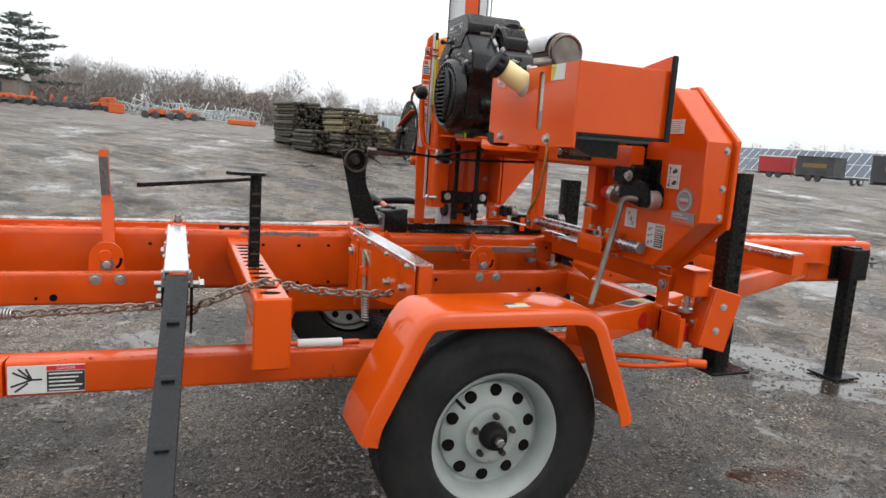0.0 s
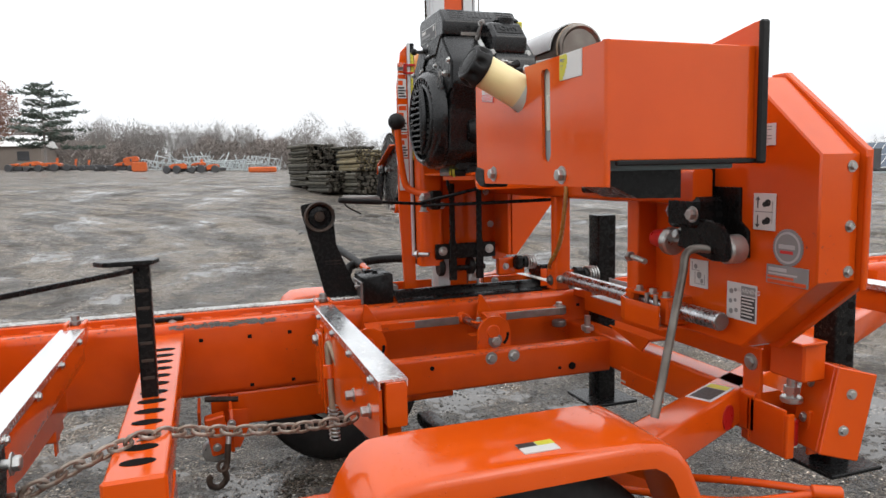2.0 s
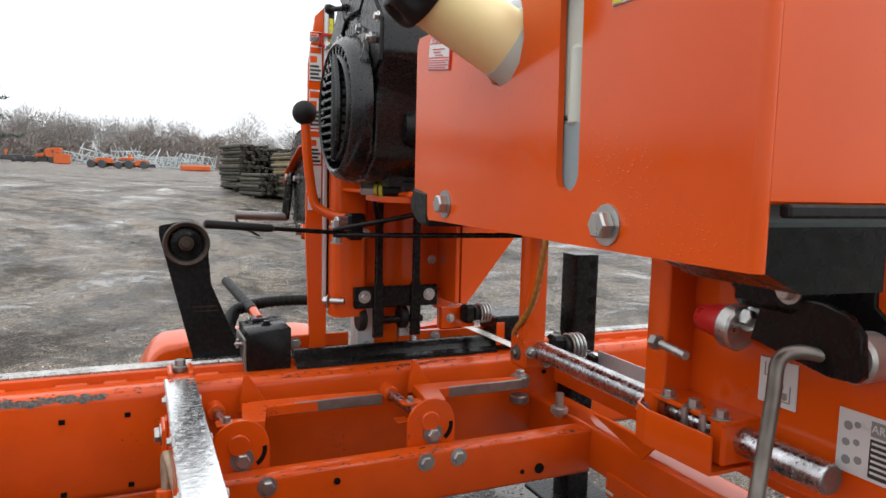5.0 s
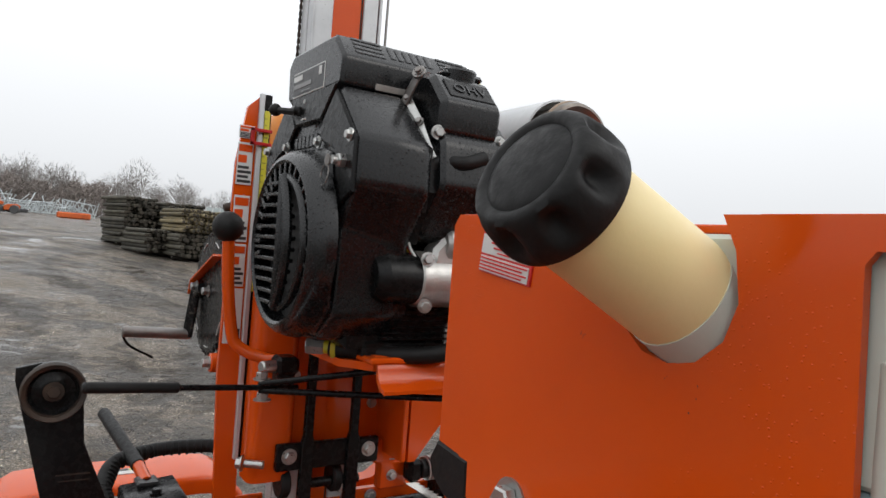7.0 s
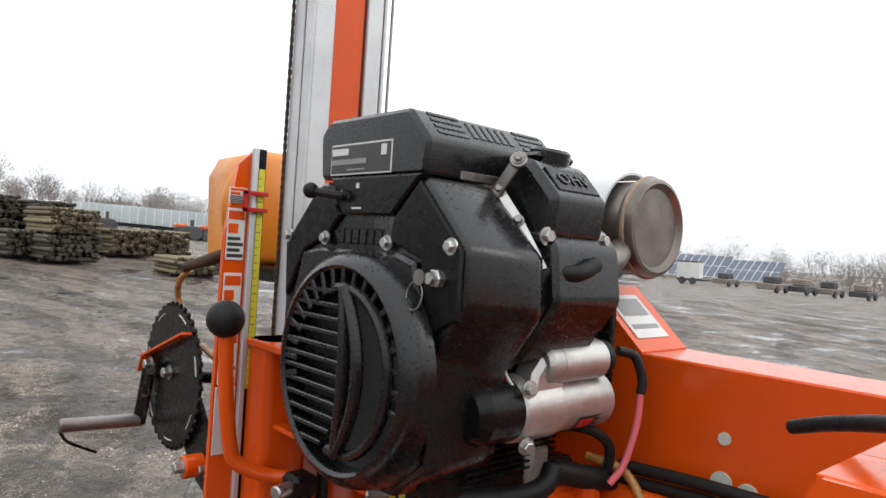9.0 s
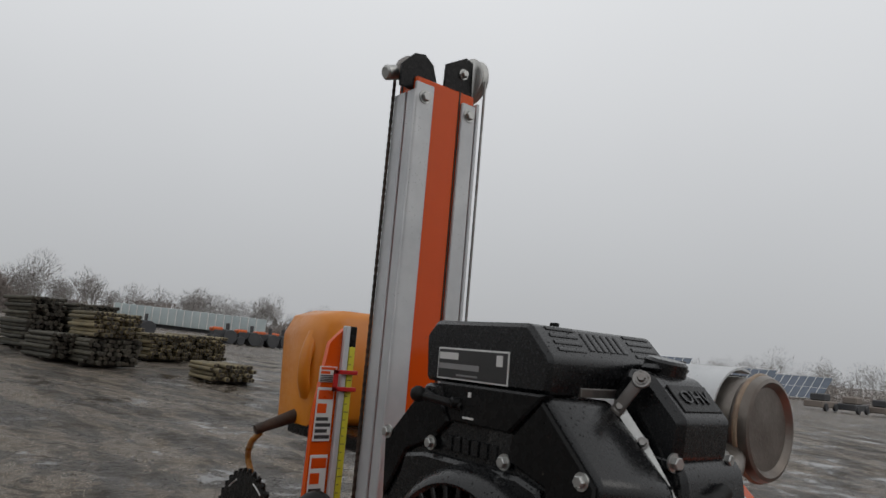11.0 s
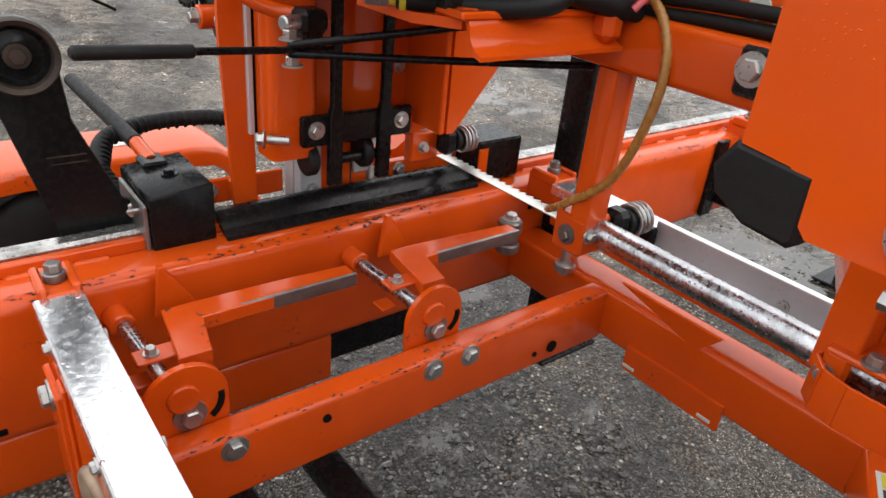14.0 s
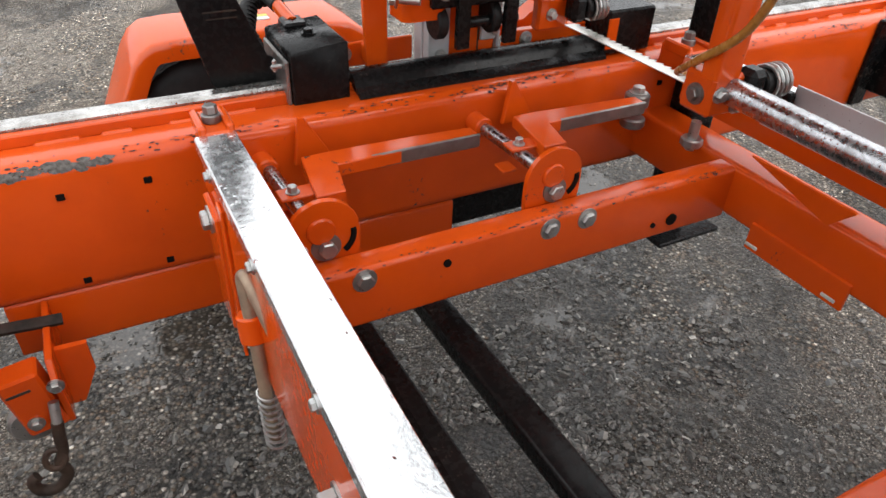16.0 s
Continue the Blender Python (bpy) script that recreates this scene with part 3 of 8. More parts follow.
def prints(m, rects, mat, parent, t0=0.0016, label="", name="print"):
    """Printed bars on a sticker: rows of x0, y0, x1, y1 in its own plane."""
    for x0, y0, x1, y1 in rects:
        part(name, S().box((x0, y0, t0 - 0.001), (x1, y1, t0 + 0.0006), 0.0002, m), mat, parent, label)


def lettering(name, text, size, m, mat, parent, label="", squeeze=1.0, depth=0.0008):
    """Raised letters in the built-in font, as a mesh, on the plane m."""
    cu = bpy.data.curves.new(name, "FONT")
    cu.body, cu.size, cu.align_x, cu.align_y, cu.extrude = text, size, "CENTER", "CENTER", depth
    cu.resolution_u = 2
    tmp = bpy.data.objects.new(name, cu)
    scene.collection.objects.link(tmp)
    bpy.context.view_layer.update()
    me = bpy.data.meshes.new_from_object(tmp.evaluated_get(bpy.context.evaluated_depsgraph_get()))
    bpy.data.objects.remove(tmp)
    me.transform(Matrix.Scale(UNIT, 4) @ m @ Matrix.Diagonal((squeeze, 1, 1, 1)))
    me.materials.clear()
    me.materials.append(mat)
    ob = new(name, me)
    ob.parent = parent
    at = parent.location if parent.type == "EMPTY" else Vector((0, 0, 0))
    ob.matrix_parent_inverse = Matrix.Translation(-at)
    return tagged(ob, label)


def bolts(name, rows, mat, parent, r=0.009, h=0.007, label=""):
    """One bolt a row: point and outward axis."""
    for p, d in rows:
        part(name, S().bolt(p, d, r, h), mat, parent, label)

# ---- ground: one sheet that rises gently towards the far side of the yard ----
def ground_z(x, y):
    """The yard: level under the machine, rising gently to the far side and falling away to the right."""
    u = min(1.0, max(0.0, (math.hypot(x - 1.2, y - 2.5) - 5.0) / 27.0))
    return (0.0165 * y - 0.0235 * x + 0.76) * u * u * (3 - 2 * u) - 0.002


def relief(x, y):
    """Ruts and lumps of the yard; the ground lies flatter under the machine."""
    r = math.hypot(x - 1.2, y - 2.5)
    if r > 75:
        return 0.0
    amp = min(1.0, 0.22 + max(0.0, r - 2.2) / 5.0) * min(1.0, (75 - r) / 25)
    wx, wy = x + 0.9 * noise.noise(Vector((x * 0.35, y * 0.35, 3))), y + 0.9 * noise.noise(Vector((x * 0.35, y * 0.35, 9)))
    rut = 1.0 - abs(noise.noise(Vector((wx * 0.55 + wy * 0.8, wy * 0.28 - wx * 0.2, 1)))) * 2.2
    fine = noise.noise(Vector((x * 2.6, y * 2.6, 5))) + 0.5 * noise.noise(Vector((x * 6.1, y * 6.1, 7)))
    return amp * (0.030 * rut + 0.022 * fine + 0.03 * noise.noise(Vector((x * 0.25, y * 0.25, 4))) - 0.02)


def build_ground():
    s = S()
    radii = [0.0]
    step = 0.12
    while radii[-1] < 2600:
        radii.append(radii[-1] + step)
        step *= 1.028 if radii[-1] < 45 else 1.16
    seg = 320
    cx, cy = 1.2, 2.5
    s.v.append((cx, cy, ground_z(cx, cy) + relief(cx, cy)))
    for r in radii[1:]:
        for k in range(seg):
            a = 2 * math.pi * k / seg
            x, y = cx + r * math.cos(a), cy + r * math.sin(a)
            far = min(r, 130.0) / max(r, 1e-6)
            s.v.append((x, y, ground_z(cx + (x - cx) * far, cy + (y - cy) * far) + relief(x, y)))
    for k in range(seg):
        s.f.append((0, 1 + k, 1 + (k + 1) % seg))
    for i in range(len(radii) - 2):
        for k in range(seg):
            j = (k + 1) % seg
            a, b = 1 + i * seg, 1 + (i + 1) * seg
            s.f.append((a + k, b + k, b + j, a + j))
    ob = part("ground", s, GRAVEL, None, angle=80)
    tagged(ob, "wet grey gravel yard with muddy wheel tracks and puddles", "ground", kind="structure")


build_ground()

def paint_chips(parent, x0, x1, yc, zc, r, n, seed, a0=95, a1=165, size=0.0042, mat=None):
    """Dark flakes where paint has gone from a rounded long edge along x."""
    rng = random.Random(seed)
    s = S()
    spots = [rng.uniform(x0, x1) for _ in range(max(3, n // 9))]
    for _ in range(n):
        x = rng.choice(spots) + rng.gauss(0, 0.05) if rng.random() < 0.75 else rng.uniform(x0, x1)
        if not x0 < x < x1:
            continue
        a = radians(rng.triangular(a0, a1, 0.5 * (a0 + a1)))
        w, h = size * rng.uniform(0.4, 2.2), size * rng.uniform(0.25, 0.8) / r
        k = len(s.v)
        m = 7
        for q in range(m):
            t = 2 * math.pi * q / m
            g = rng.uniform(0.55, 1.1)
            aa = a + h * g * math.sin(t)
            s.v.append((x + w * g * math.cos(t), yc + (r + 0.0009) * math.cos(aa), zc + (r + 0.0009) * math.sin(aa)))
        s.f.append(tuple(range(k, k + m)))
    return tagged(part("paint_chip", s, mat or CHIP, parent, "scraped bare steel along the edge" if mat else "dark chipped paint along the edge", 180), kind="stuff")


# ---- sawmill trailer: bed frame on one axle ----
trailer = thing("sawmill_trailer", (1.06, 2.1, 0.0), "orange painted steel sawmill bed on a road trailer frame", "sawmill bed")

part("main_beam", S().tube("x", (-3.2, 3.335, 0.645), (4.53, 3.44, 0.925), 0.026, 5), ORANGE_WORN, trailer, "tall orange box beam with worn top edge")
paint_chips(trailer, -1.2, 3.2, 3.361, 0.899, 0.026, 420, 3, 85, 160, 0.0036)
paint_chips(trailer, 0.30, 0.66, 3.361, 0.899, 0.026, 170, 11, 128, 168, 0.0085, BARED)
paint_chips(trailer, 1.10, 1.75, 3.361, 0.899, 0.026, 45, 12, 95, 140, 0.0034)
s = S().box((-3.2, 3.425, 0.92), (4.5, 3.445, 0.945), 0.003)
wr = random.Random(21)
for k in range(64):
    x = -3.15 + k * 0.119 + wr.uniform(-0.02, 0.02)
    s.box((x, 3.412, 0.918), (x + wr.uniform(0.04, 0.08), 3.428, 0.929), 0.005)
part("weld_strip", s, ORANGE_WORN, trailer, "welded orange lip")
part("track_rail", S().box((-3.2, 3.445, 0.90), (4.5, 3.485, 0.955), 0.006), TRACK, trailer, "scuffed wet bare steel track")
part("lower_tube", S().tube("x", (0.42, 3.345, 0.52), (1.37, 3.43, 0.65), 0.012), ORANGE, trailer)
for x, z in ((0.716, 0.861), (0.570, 0.859), (0.722, 0.677), (0.570, 0.674), (0.40, 0.86), (-0.1, 0.86), (-0.45, 0.68), (-0.9, 0.86), (1.95, 0.86), (2.4, 0.7)):
    part("square_hole", S().box((x - 0.007, 3.331, z - 0.006), (x + 0.007, 3.340, z + 0.006), 0.001), HOLE_SHADE, trailer)
# black stops below the beam
part("under_bracket", S().box((1.37, 3.36, 0.56), (1.66, 3.42, 0.645), 0.006), BLACK, trailer)
part("front_rail", S().tube("x", (0.86, 3.004, 0.66), (1.90, 3.06, 0.792), 0.012), ORANGE_WORN, trailer, "worn orange square tube rail")
part("front_rail", S().tube("x", (-3.2, 3.004, 0.66), (-0.02, 3.06, 0.792), 0.012), ORANGE_WORN, trailer, "worn orange square tube rail")
paint_chips(trailer, 0.87, 1.89, 3.016, 0.780, 0.012, 150, 5, 80, 165, 0.0028)
paint_chips(trailer, -1.2, -0.03, 3.016, 0.780, 0.012, 90, 6, 80, 165, 0.0028)
for x, z in ((1.007, 0.778), (1.399, 0.778), (1.489, 0.779), (-0.291, 0.778), (-0.20, 0.778), (-0.79, 0.778), (-0.70, 0.778)):
    bolts("rail_bolt", [((x, 3.004, z - 0.012), (0, -1, 0))], ZINC, trailer, 0.016, 0.010)
for x, z, r in ((1.733, 0.708, 0.014), (1.68, 0.706, 0.006), (1.17, 0.762, 0.008), (-0.44, 0.70, 0.014), (-0.5, 0.698, 0.006)):
    part("rail_hole", S().cyl((x, 3.000, z - 0.008), (x, 3.006, z - 0.008), r, 16), HOLE_SHADE, trailer)


def bunk(x0, x1, y0, y1, legs=True):
    """A cross support with a bright steel cap."""
    b = part("bunk", S().tube("y", (x0 + 0.004, y0, 0.855), (x1 - 0.004, y1, 0.9615), 0.006, 2), ORANGE, trailer, "orange cross bunk with bare steel top")
    s = S().prism([(x0 - 0.0115, 0.944), (x0 - 0.0115, 0.9655), (x0 - 0.0085, 0.9685), (x1, 0.9685), (x1 + 0.0015, 0.967), (x1 + 0.0015, 0.948), (x1 - 0.0025, 0.948), (x1 - 0.0025, 0.9625), (x0 - 0.0075, 0.9625), (x0 - 0.0075, 0.944)], "y", y0 + 0.01, y1)
    part("steel_cap", s, STAINLESS, b, "wet stainless steel cap")
    for k in range(4):
        y = y0 + 0.1 + (y1 - y0 - 0.2) * k / 3
        bolts("cap_bolt", [((x, y, 0.945), (d, 0, 0)) for x, d in ((x0 - 0.0115, -1), (x1 + 0.001, 1))], ZINC, b, 0.008, 0.006)
    # side web that hangs below and carries the bunk
    if legs:
        part("side_web", S().prism([(y0 + 0.02, 0.943), (y0 + 0.02, 0.80), (y0 + 0.45, 0.73), (y1 - 0.03, 0.70), (y1 - 0.03, 0.943)], "x", x0 - 0.010, x0 - 0.002), ORANGE, b)
        part("web_cleat", S().box((x0 - 0.016, y1 - 0.19, 0.62), (x0 - 0.010, y1 - 0.155, 0.93), 0.002), ORANGE, b)
        part("web_cleat", S().box((x0 - 0.022, y1 - 0.155, 0.66), (x0 - 0.010, y1 - 0.06, 0.895), 0.003), ORANGE, b)
        bolts("web_bolt", [((x0 - 0.023, y1 - 0.105, 0.868), (-1, 0, 0))], ZINC, b, 0.017, 0.012)
        bolts("web_bolt", [((x0 - 0.011, y0 + 0.12, 0.86), (-1, 0, 0)), ((x0 - 0.011, y0 + 0.32, 0.84), (-1, 0, 0))], ZINC, b, 0.013, 0.02)
    # lug with its bolt on the beam
    s = S().box((x0 + 0.004, y1 - 0.005, 0.90), (x1 - 0.004, y1 + 0.10, 0.972), 0.006)
    s.box((x0 - 0.002, y1 + 0.0, 0.955), (x0 + 0.012, y1 + 0.085, 0.983), 0.004)
    s.box((x1 - 0.012, y1 + 0.0, 0.955), (x1 + 0.002, y1 + 0.085, 0.983), 0.004)
    part("lug", s, ORANGE_WORN, b)
    part("lug_bolt", S().cyl(((x0 + x1) / 2, y1 + 0.045, 0.972), ((x0 + x1) / 2, y1 + 0.045, 0.988), 0.017, 16, c=0.002).cyl(((x0 + x1) / 2, y1 + 0.045, 0.987), ((x0 + x1) / 2, y1 + 0.045, 1.004), 0.013, 6, c=0.002), STEEL, b, "dull steel bolt")
    if legs:
        s = S().prism([(y0 + 0.03, 0.86), (y0 + 0.18, 0.86), (y0 + 0.2, 0.66), (y0 + 0.05, 0.66)], "x", x0 + 0.012, x1 - 0.012)
        part("leg", s, ORANGE, b)


bunk(0.811, 0.869, 2.25, 3.25)
bunk(-0.014, 0.046, 2.15, 3.20)
bunk(1.925, 2.0, 2.26, 3.24, False)
bunk(2.94, 3.02, 2.56, 3.30, False)
bunk(-1.05, -0.99, 2.15, 3.20)

# locking pin with its spring on the bunk beside the fender
pin = thing("lock_pin", (0.775, 2.85, 0.69), "bent steel locking pin with a coil spring on the bunk", "pin")
part("pin", S().pipe([(0.808, 2.820, 0.800), (0.806, 2.824, 0.835), (0.798, 2.850, 0.868), (0.790, 2.885, 0.898), (0.786, 2.900, 0.902), (0.784, 2.900, 0.885), (0.785, 2.880, 0.80), (0.785, 2.845, 0.61)], 0.0105, 10, 4), SCORCHED, pin, "tan weathered bent pin")
coil = [(0.787 + 0.0155 * math.cos(a), 2.862 - 0.0023 * a / 6.2832 + 0.0155 * math.sin(a), 0.705 - 0.0115 * a / 6.2832) for a in [k * 0.52 for k in range(110)]]
part("spring", S().pipe(coil, 0.0027, 6, 0), ZINC, pin, "bright coil spring")
part("guide_eye", S().cyl((0.786, 2.886, 0.79), (0.786, 2.896, 0.835), 0.022, 16, c=0.003), ORANGE, pin)
shift(pin, 0.007, 0.025, 0.0)

part("front_frame_tube", S().tube("x", (-0.46, 2.275, 0.556), (1.62, 2.375, 0.668), 0.012), ORANGE_WORN, trailer, "orange trailer frame tube")
paint_chips(trailer, -0.45, 1.6, 2.287, 0.656, 0.012, 110, 8, 80, 165, 0.0028)
part("front_frame_tube", S().beam((-0.462, 2.325, 0.612), (-3.0, 2.72, 0.612), 0.1, 0.112), ORANGE_WORN, trailer, "orange trailer frame tube")
part("cross_tube", S().tube("y", (1.90, 2.26, 0.672), (2.0, 3.335, 0.794), 0.012), ORANGE, trailer, "orange cross tube")
part("tab_plate", S().box((1.892, 2.668, 0.634), (1.9005, 2.918, 0.70), 0.002), ORANGE, trailer)
for y in (2.70, 2.90):
    part("slot_hole", S().box((1.8895, y - 0.016, 0.644), (1.893, y + 0.016, 0.652), 0.001), MILK, trailer)
part("drawbar", S().beam((1.42, 2.135, 0.738), (3.95, 3.37, 0.738), 0.1, 0.112), ORANGE, trailer, "diagonal orange drawbar tube")
part("drawbar_gusset", S().prism([(3.62, 0.79), (4.10, 0.79), (3.64, 0.90)], "y", 3.27, 3.335), ORANGE, trailer)
part("axle_tube", S().tube("y", (1.005, 2.2, 0.365), (1.085, 4.15, 0.445), 0.01), BLACK, trailer)
part("axle_bracket", S().box((0.90, 2.28, 0.42), (1.22, 2.37, 0.56), 0.01), ORANGE, trailer)
for x0 in (1.07, 1.27):
    part("under_strut", S().beam((x0, 3.42, 0.42), (x0 + 0.03, 2.3, 0.42), 0.075, 0.05), BLACK, trailer, "black steel channel")
# chipped white grip on the frame
s = S().cyl((0.40, 2.30, 0.682), (0.56, 2.30, 0.682), 0.016, 14, c=0.003)
part("grip_bar", s, WHITE, trailer, "white taped bar")
part("grip_holder", S().cyl((0.33, 2.30, 0.682), (0.62, 2.30, 0.682), 0.010, 12), ORANGE, trailer)


def wheel(yc, side):
    """side -1: outer face towards smaller y."""
    cx, cz, w = 1.045, 0.405, 0.20
    wh = thing("wheel", (cx, yc, 0.0), "black trailer tyre on a grey-white steel wheel", "wheel", "trailer wheels")
    m = Matrix.Translation((cx, yc, cz)) @ Matrix.Rotation(radians(90 if side < 0 else -90), 4, "X") @ Matrix.Scale(1.02, 4)
    prof = [(0.222, -w * 0.36), (0.235, -w * 0.46), (0.30, -w * 0.54), (0.355, -w * 0.5), (0.385, -w * 0.44), (0.398, -w * 0.36)]
    tread = []
    for k in range(7):
        h = -w * 0.34 + w * 0.68 * k / 6
        tread += [(0.404, h - 0.010), (0.404, h + 0.010), (0.394, h + 0.012), (0.394, h + 0.0145)] if k < 6 else [(0.404, h - 0.008)]
    prof = prof + tread + [(0.398, w * 0.40), (0.386, w * 0.46), (0.365, w * 0.51), (0.340, w * 0.53), (0.336, w * 0.54), (0.300, w * 0.55), (0.262, w * 0.52), (0.258, w * 0.525), (0.240, w * 0.49), (0.226, w * 0.42), (0.215, w * 0.3)]
    ty = part("tyre", S().lathe(prof, m, 72), TYRE, wh)
    s = S()
    for k in range(72):
        a = 2 * math.pi * k / 72
        for h in (-0.058, -0.014, 0.030):
            s.box((0.392, -0.0035, h - 0.006), (0.4046, 0.011, h + 0.022), 0.001, m @ Matrix.Rotation(a + h * 1.2, 4, "Z"))
    tagged(part("tread_block", s, TYRE, ty), kind="stuff")
    rim = part("rim", S().lathe([(0.206, -0.06), (0.206, 0.035), (0.214, 0.06), (0.230, 0.078), (0.236, 0.085), (0.232, 0.091), (0.222, 0.088), (0.208, 0.070), (0.198, 0.052), (0.196, 0.036), (0.194, 0.012), (0.182, 0.010), (0.176, 0.022), (0.150, 0.030), (0.118, 0.038), (0.105, 0.046), (0.098, 0.058), (0.085, 0.062), (0.055, 0.060), (0.050, 0.058)], m, 64), WHEELWHITE, wh, "grey-white modular steel wheel")
    for k in range(10):
        a = 2 * math.pi * (k + 0.35) / 10
        s = S().cyl(m @ Vector((0.152 * math.cos(a), 0.152 * math.sin(a), 0.022)), m @ Vector((0.152 * math.cos(a), 0.152 * math.sin(a), 0.0345)), 0.0215, 18)
        part("vent_hole", s, HOLE_SHADE, rim)
    for k in range(5):
        a = 2 * math.pi * (k + 0.2) / 5
        p = Vector((0.072 * math.cos(a), 0.072 * math.sin(a), 0.060))
        part("lug_nut", S().cyl(m @ p, m @ (p + Vector((0, 0, 0.022))), 0.0125, 6, 0.010), RUSTY, rim, "rusty wheel nut")
    s = S().lathe([(0.046, 0.05), (0.046, 0.082), (0.042, 0.090), (0.038, 0.100), (0.024, 0.104), (0.022, 0.112), (0.0, 0.112)], m, 28)
    part("hub_cap", s, RUBBER, rim, "black greasy hub")
    part("hub_nut", S().cyl(m @ Vector((0, 0, 0.108)), m @ Vector((0, 0, 0.13)), 0.016, 6, c=0.002), ZINC, rim)
    part("valve", S().cyl(m @ Vector((-0.13, 0.125, 0.03)), m @ Vector((-0.118, 0.112, 0.075)), 0.006, 10), RUBBER, rim)


def fender(y0, y1, side, lab):
    """Folded sheet fender, with a turned-down lip on its outer edge."""
    f = thing("fender", (1.06, (y0 + y1) / 2, 0.80), lab, "fender", "trailer fenders")
    outer = [(0.53, 0.485), (0.543, 0.55), (0.628, 0.73), (0.672, 0.825), (0.70, 0.866), (0.735, 0.888), (0.80, 0.894), (1.24, 0.894), (1.30, 0.887), (1.345, 0.862), (1.375, 0.825), (1.45, 0.655), (1.508, 0.52), (1.52, 0.476)]
    n = len(outer)
    t = 0.006
    nrm = []
    for i in range(n):
        a, b = Vector(outer[max(i - 1, 0)]), Vector(outer[min(i + 1, n - 1)])
        d = (b - a).normalized()
        nrm.append(Vector((d.y, -d.x)))
    ya, yb = (y0, y1) if side < 0 else (y1, y0)
    r = 0.018 if side < 0 else -0.018
    rows = []
    for yy, off in ((yb, 0.0), (ya + r, 0.0), (ya + r * 0.3, 0.006), (ya, 0.02), (ya, 0.055), (ya + r * 0.3, 0.055), (ya + r * 0.3, 0.022), (ya + r, t), (yb, t)):
        rows.append([(outer[i][0] + nrm[i].x * off, yy, outer[i][1] + nrm[i].y * off) for i in range(n)])
    s = S()
    k = len(rows)
    vs = [p for row in rows for p in row]
    fs = []
    for a in range(k):
        b = (a + 1) % k
        for i in range(n - 1):
            q = (a * n + i, b * n + i, b * n + i + 1, a * n + i + 1)
            fs.append(q if side < 0 else q[::-1])
    fs.append([a * n for a in range(k)][::-1])
    fs.append([a * n + n - 1 for a in range(k)])
    s.add(vs, fs)
    part("fender_sheet", s, ORANGE_WET, f, angle=50)
    yl = y0 + (0.06 if y0 < 3 else 0.115)
    st, m = plate("sticker", (1.045, yl, 0.8955), (1, 0, 0), (0, 1, 0), 0.078, 0.046, WHITE, f, "small white and yellow sticker")
    prints(m, [(-0.04, 0.004, 0.0, 0.023)], INK, st)
    prints(m, [(0.002, 0.004, 0.04, 0.023)], YELLOW, st)
    arm_y = (y1 - 0.01, y1 + 0.20) if y0 < 3 else (y0 - 0.19, y0 + 0.01)
    part("fender_arm", S().box((1.0, arm_y[0], 0.60), (1.12, arm_y[1], 0.63), 0.004), ORANGE, f)
    return f


wheel(2.09, -1)
wheel(4.19, 1)
fender(1.875, 2.12, -1, "glossy orange steel fender over the trailer wheel")
shift(fender(4.065, 4.31, -1, "glossy orange steel fender on the far side"), 0.095, 0.0, -0.03)

# ---- saw head: carriage, mast, cross beam and blade housings ----
head = thing("saw_head", (1.45, 3.45, 0.95), "orange saw head carriage with silver-edged mast and blade housings", "saw head")
mast = part("mast", S().box((1.374, 3.496, 0.93), (1.545, 3.562, 2.532), 0.004), ORANGE, head, "orange square mast with aluminium guide strips")
for lo, hi in (((1.368, 3.486, 0.90), (1.418, 3.495, 2.515)), ((1.502, 3.486, 0.975), (1.542, 3.495, 2.505)), ((1.364, 3.486, 0.90), (1.373, 3.5145, 2.496)), ((1.364, 3.522, 0.90), (1.373, 3.562, 2.496)), ((1.546, 3.486, 0.90), (1.554, 3.54, 2.515))):
    part("guide_strip", S().box(lo, hi, 0.002), ALU, mast, "dull aluminium guide strip")
part("mast_groove", S().box((1.497, 3.4945, 0.93), (1.501, 3.4965, 2.53), 0.0005), RUSTY, mast)
bolts("strip_bolt", [((x, 3.486, z), (0, -1, 0)) for x, z in ((1.395, 0.952), (1.535, 0.998), (1.393, 2.484), (1.522, 2.478))], ZINC, mast, 0.011, 0.008)
lug = [(1.338, 2.50), (1.338, 2.550), (1.370, 2.584), (1.398, 2.590), (1.424, 2.572), (1.438, 2.530), (1.41, 2.50)]
part("pulley_bracket", S().prism(lug, "y", 3.505, 3.513, 0.001), BLACK, mast)
part("pulley_bracket", S().prism([(x + 0.035, z) for x, z in lug], "y", 3.545, 3.553, 0.001), BLACK, mast)
part("pulley_bracket", S().prism([(1.470, 2.53), (1.472, 2.598), (1.53, 2.632), (1.552, 2.626), (1.556, 2.53)], "y", 3.520, 3.528, 0.001), BLACK, mast)
part("pulley", S().cyl((1.375, 3.516, 2.548), (1.375, 3.542, 2.548), 0.034, 24, c=0.006), STEEL, mast)
part("pulley", S().lathe([(0.0, -0.012), (0.050, -0.012), (0.056, -0.010), (0.050, 0.0), (0.056, 0.010), (0.050, 0.012), (0.0, 0.012)], Matrix.Translation((1.572, 3.55, 2.592)) @ Matrix.Rotation(radians(90), 4, "Y"), 40), CASTALU, mast, "pale cable pulley")
bolts("pulley_bolt", [((1.524, 3.520, 2.588), (0, -1, 0))], ZINC, mast, 0.009, 0.009)
part("pulley_pin", S().cyl((1.318, 3.54, 2.530), (1.36, 3.54, 2.545), 0.017, 12, c=0.004), ZINC, mast)
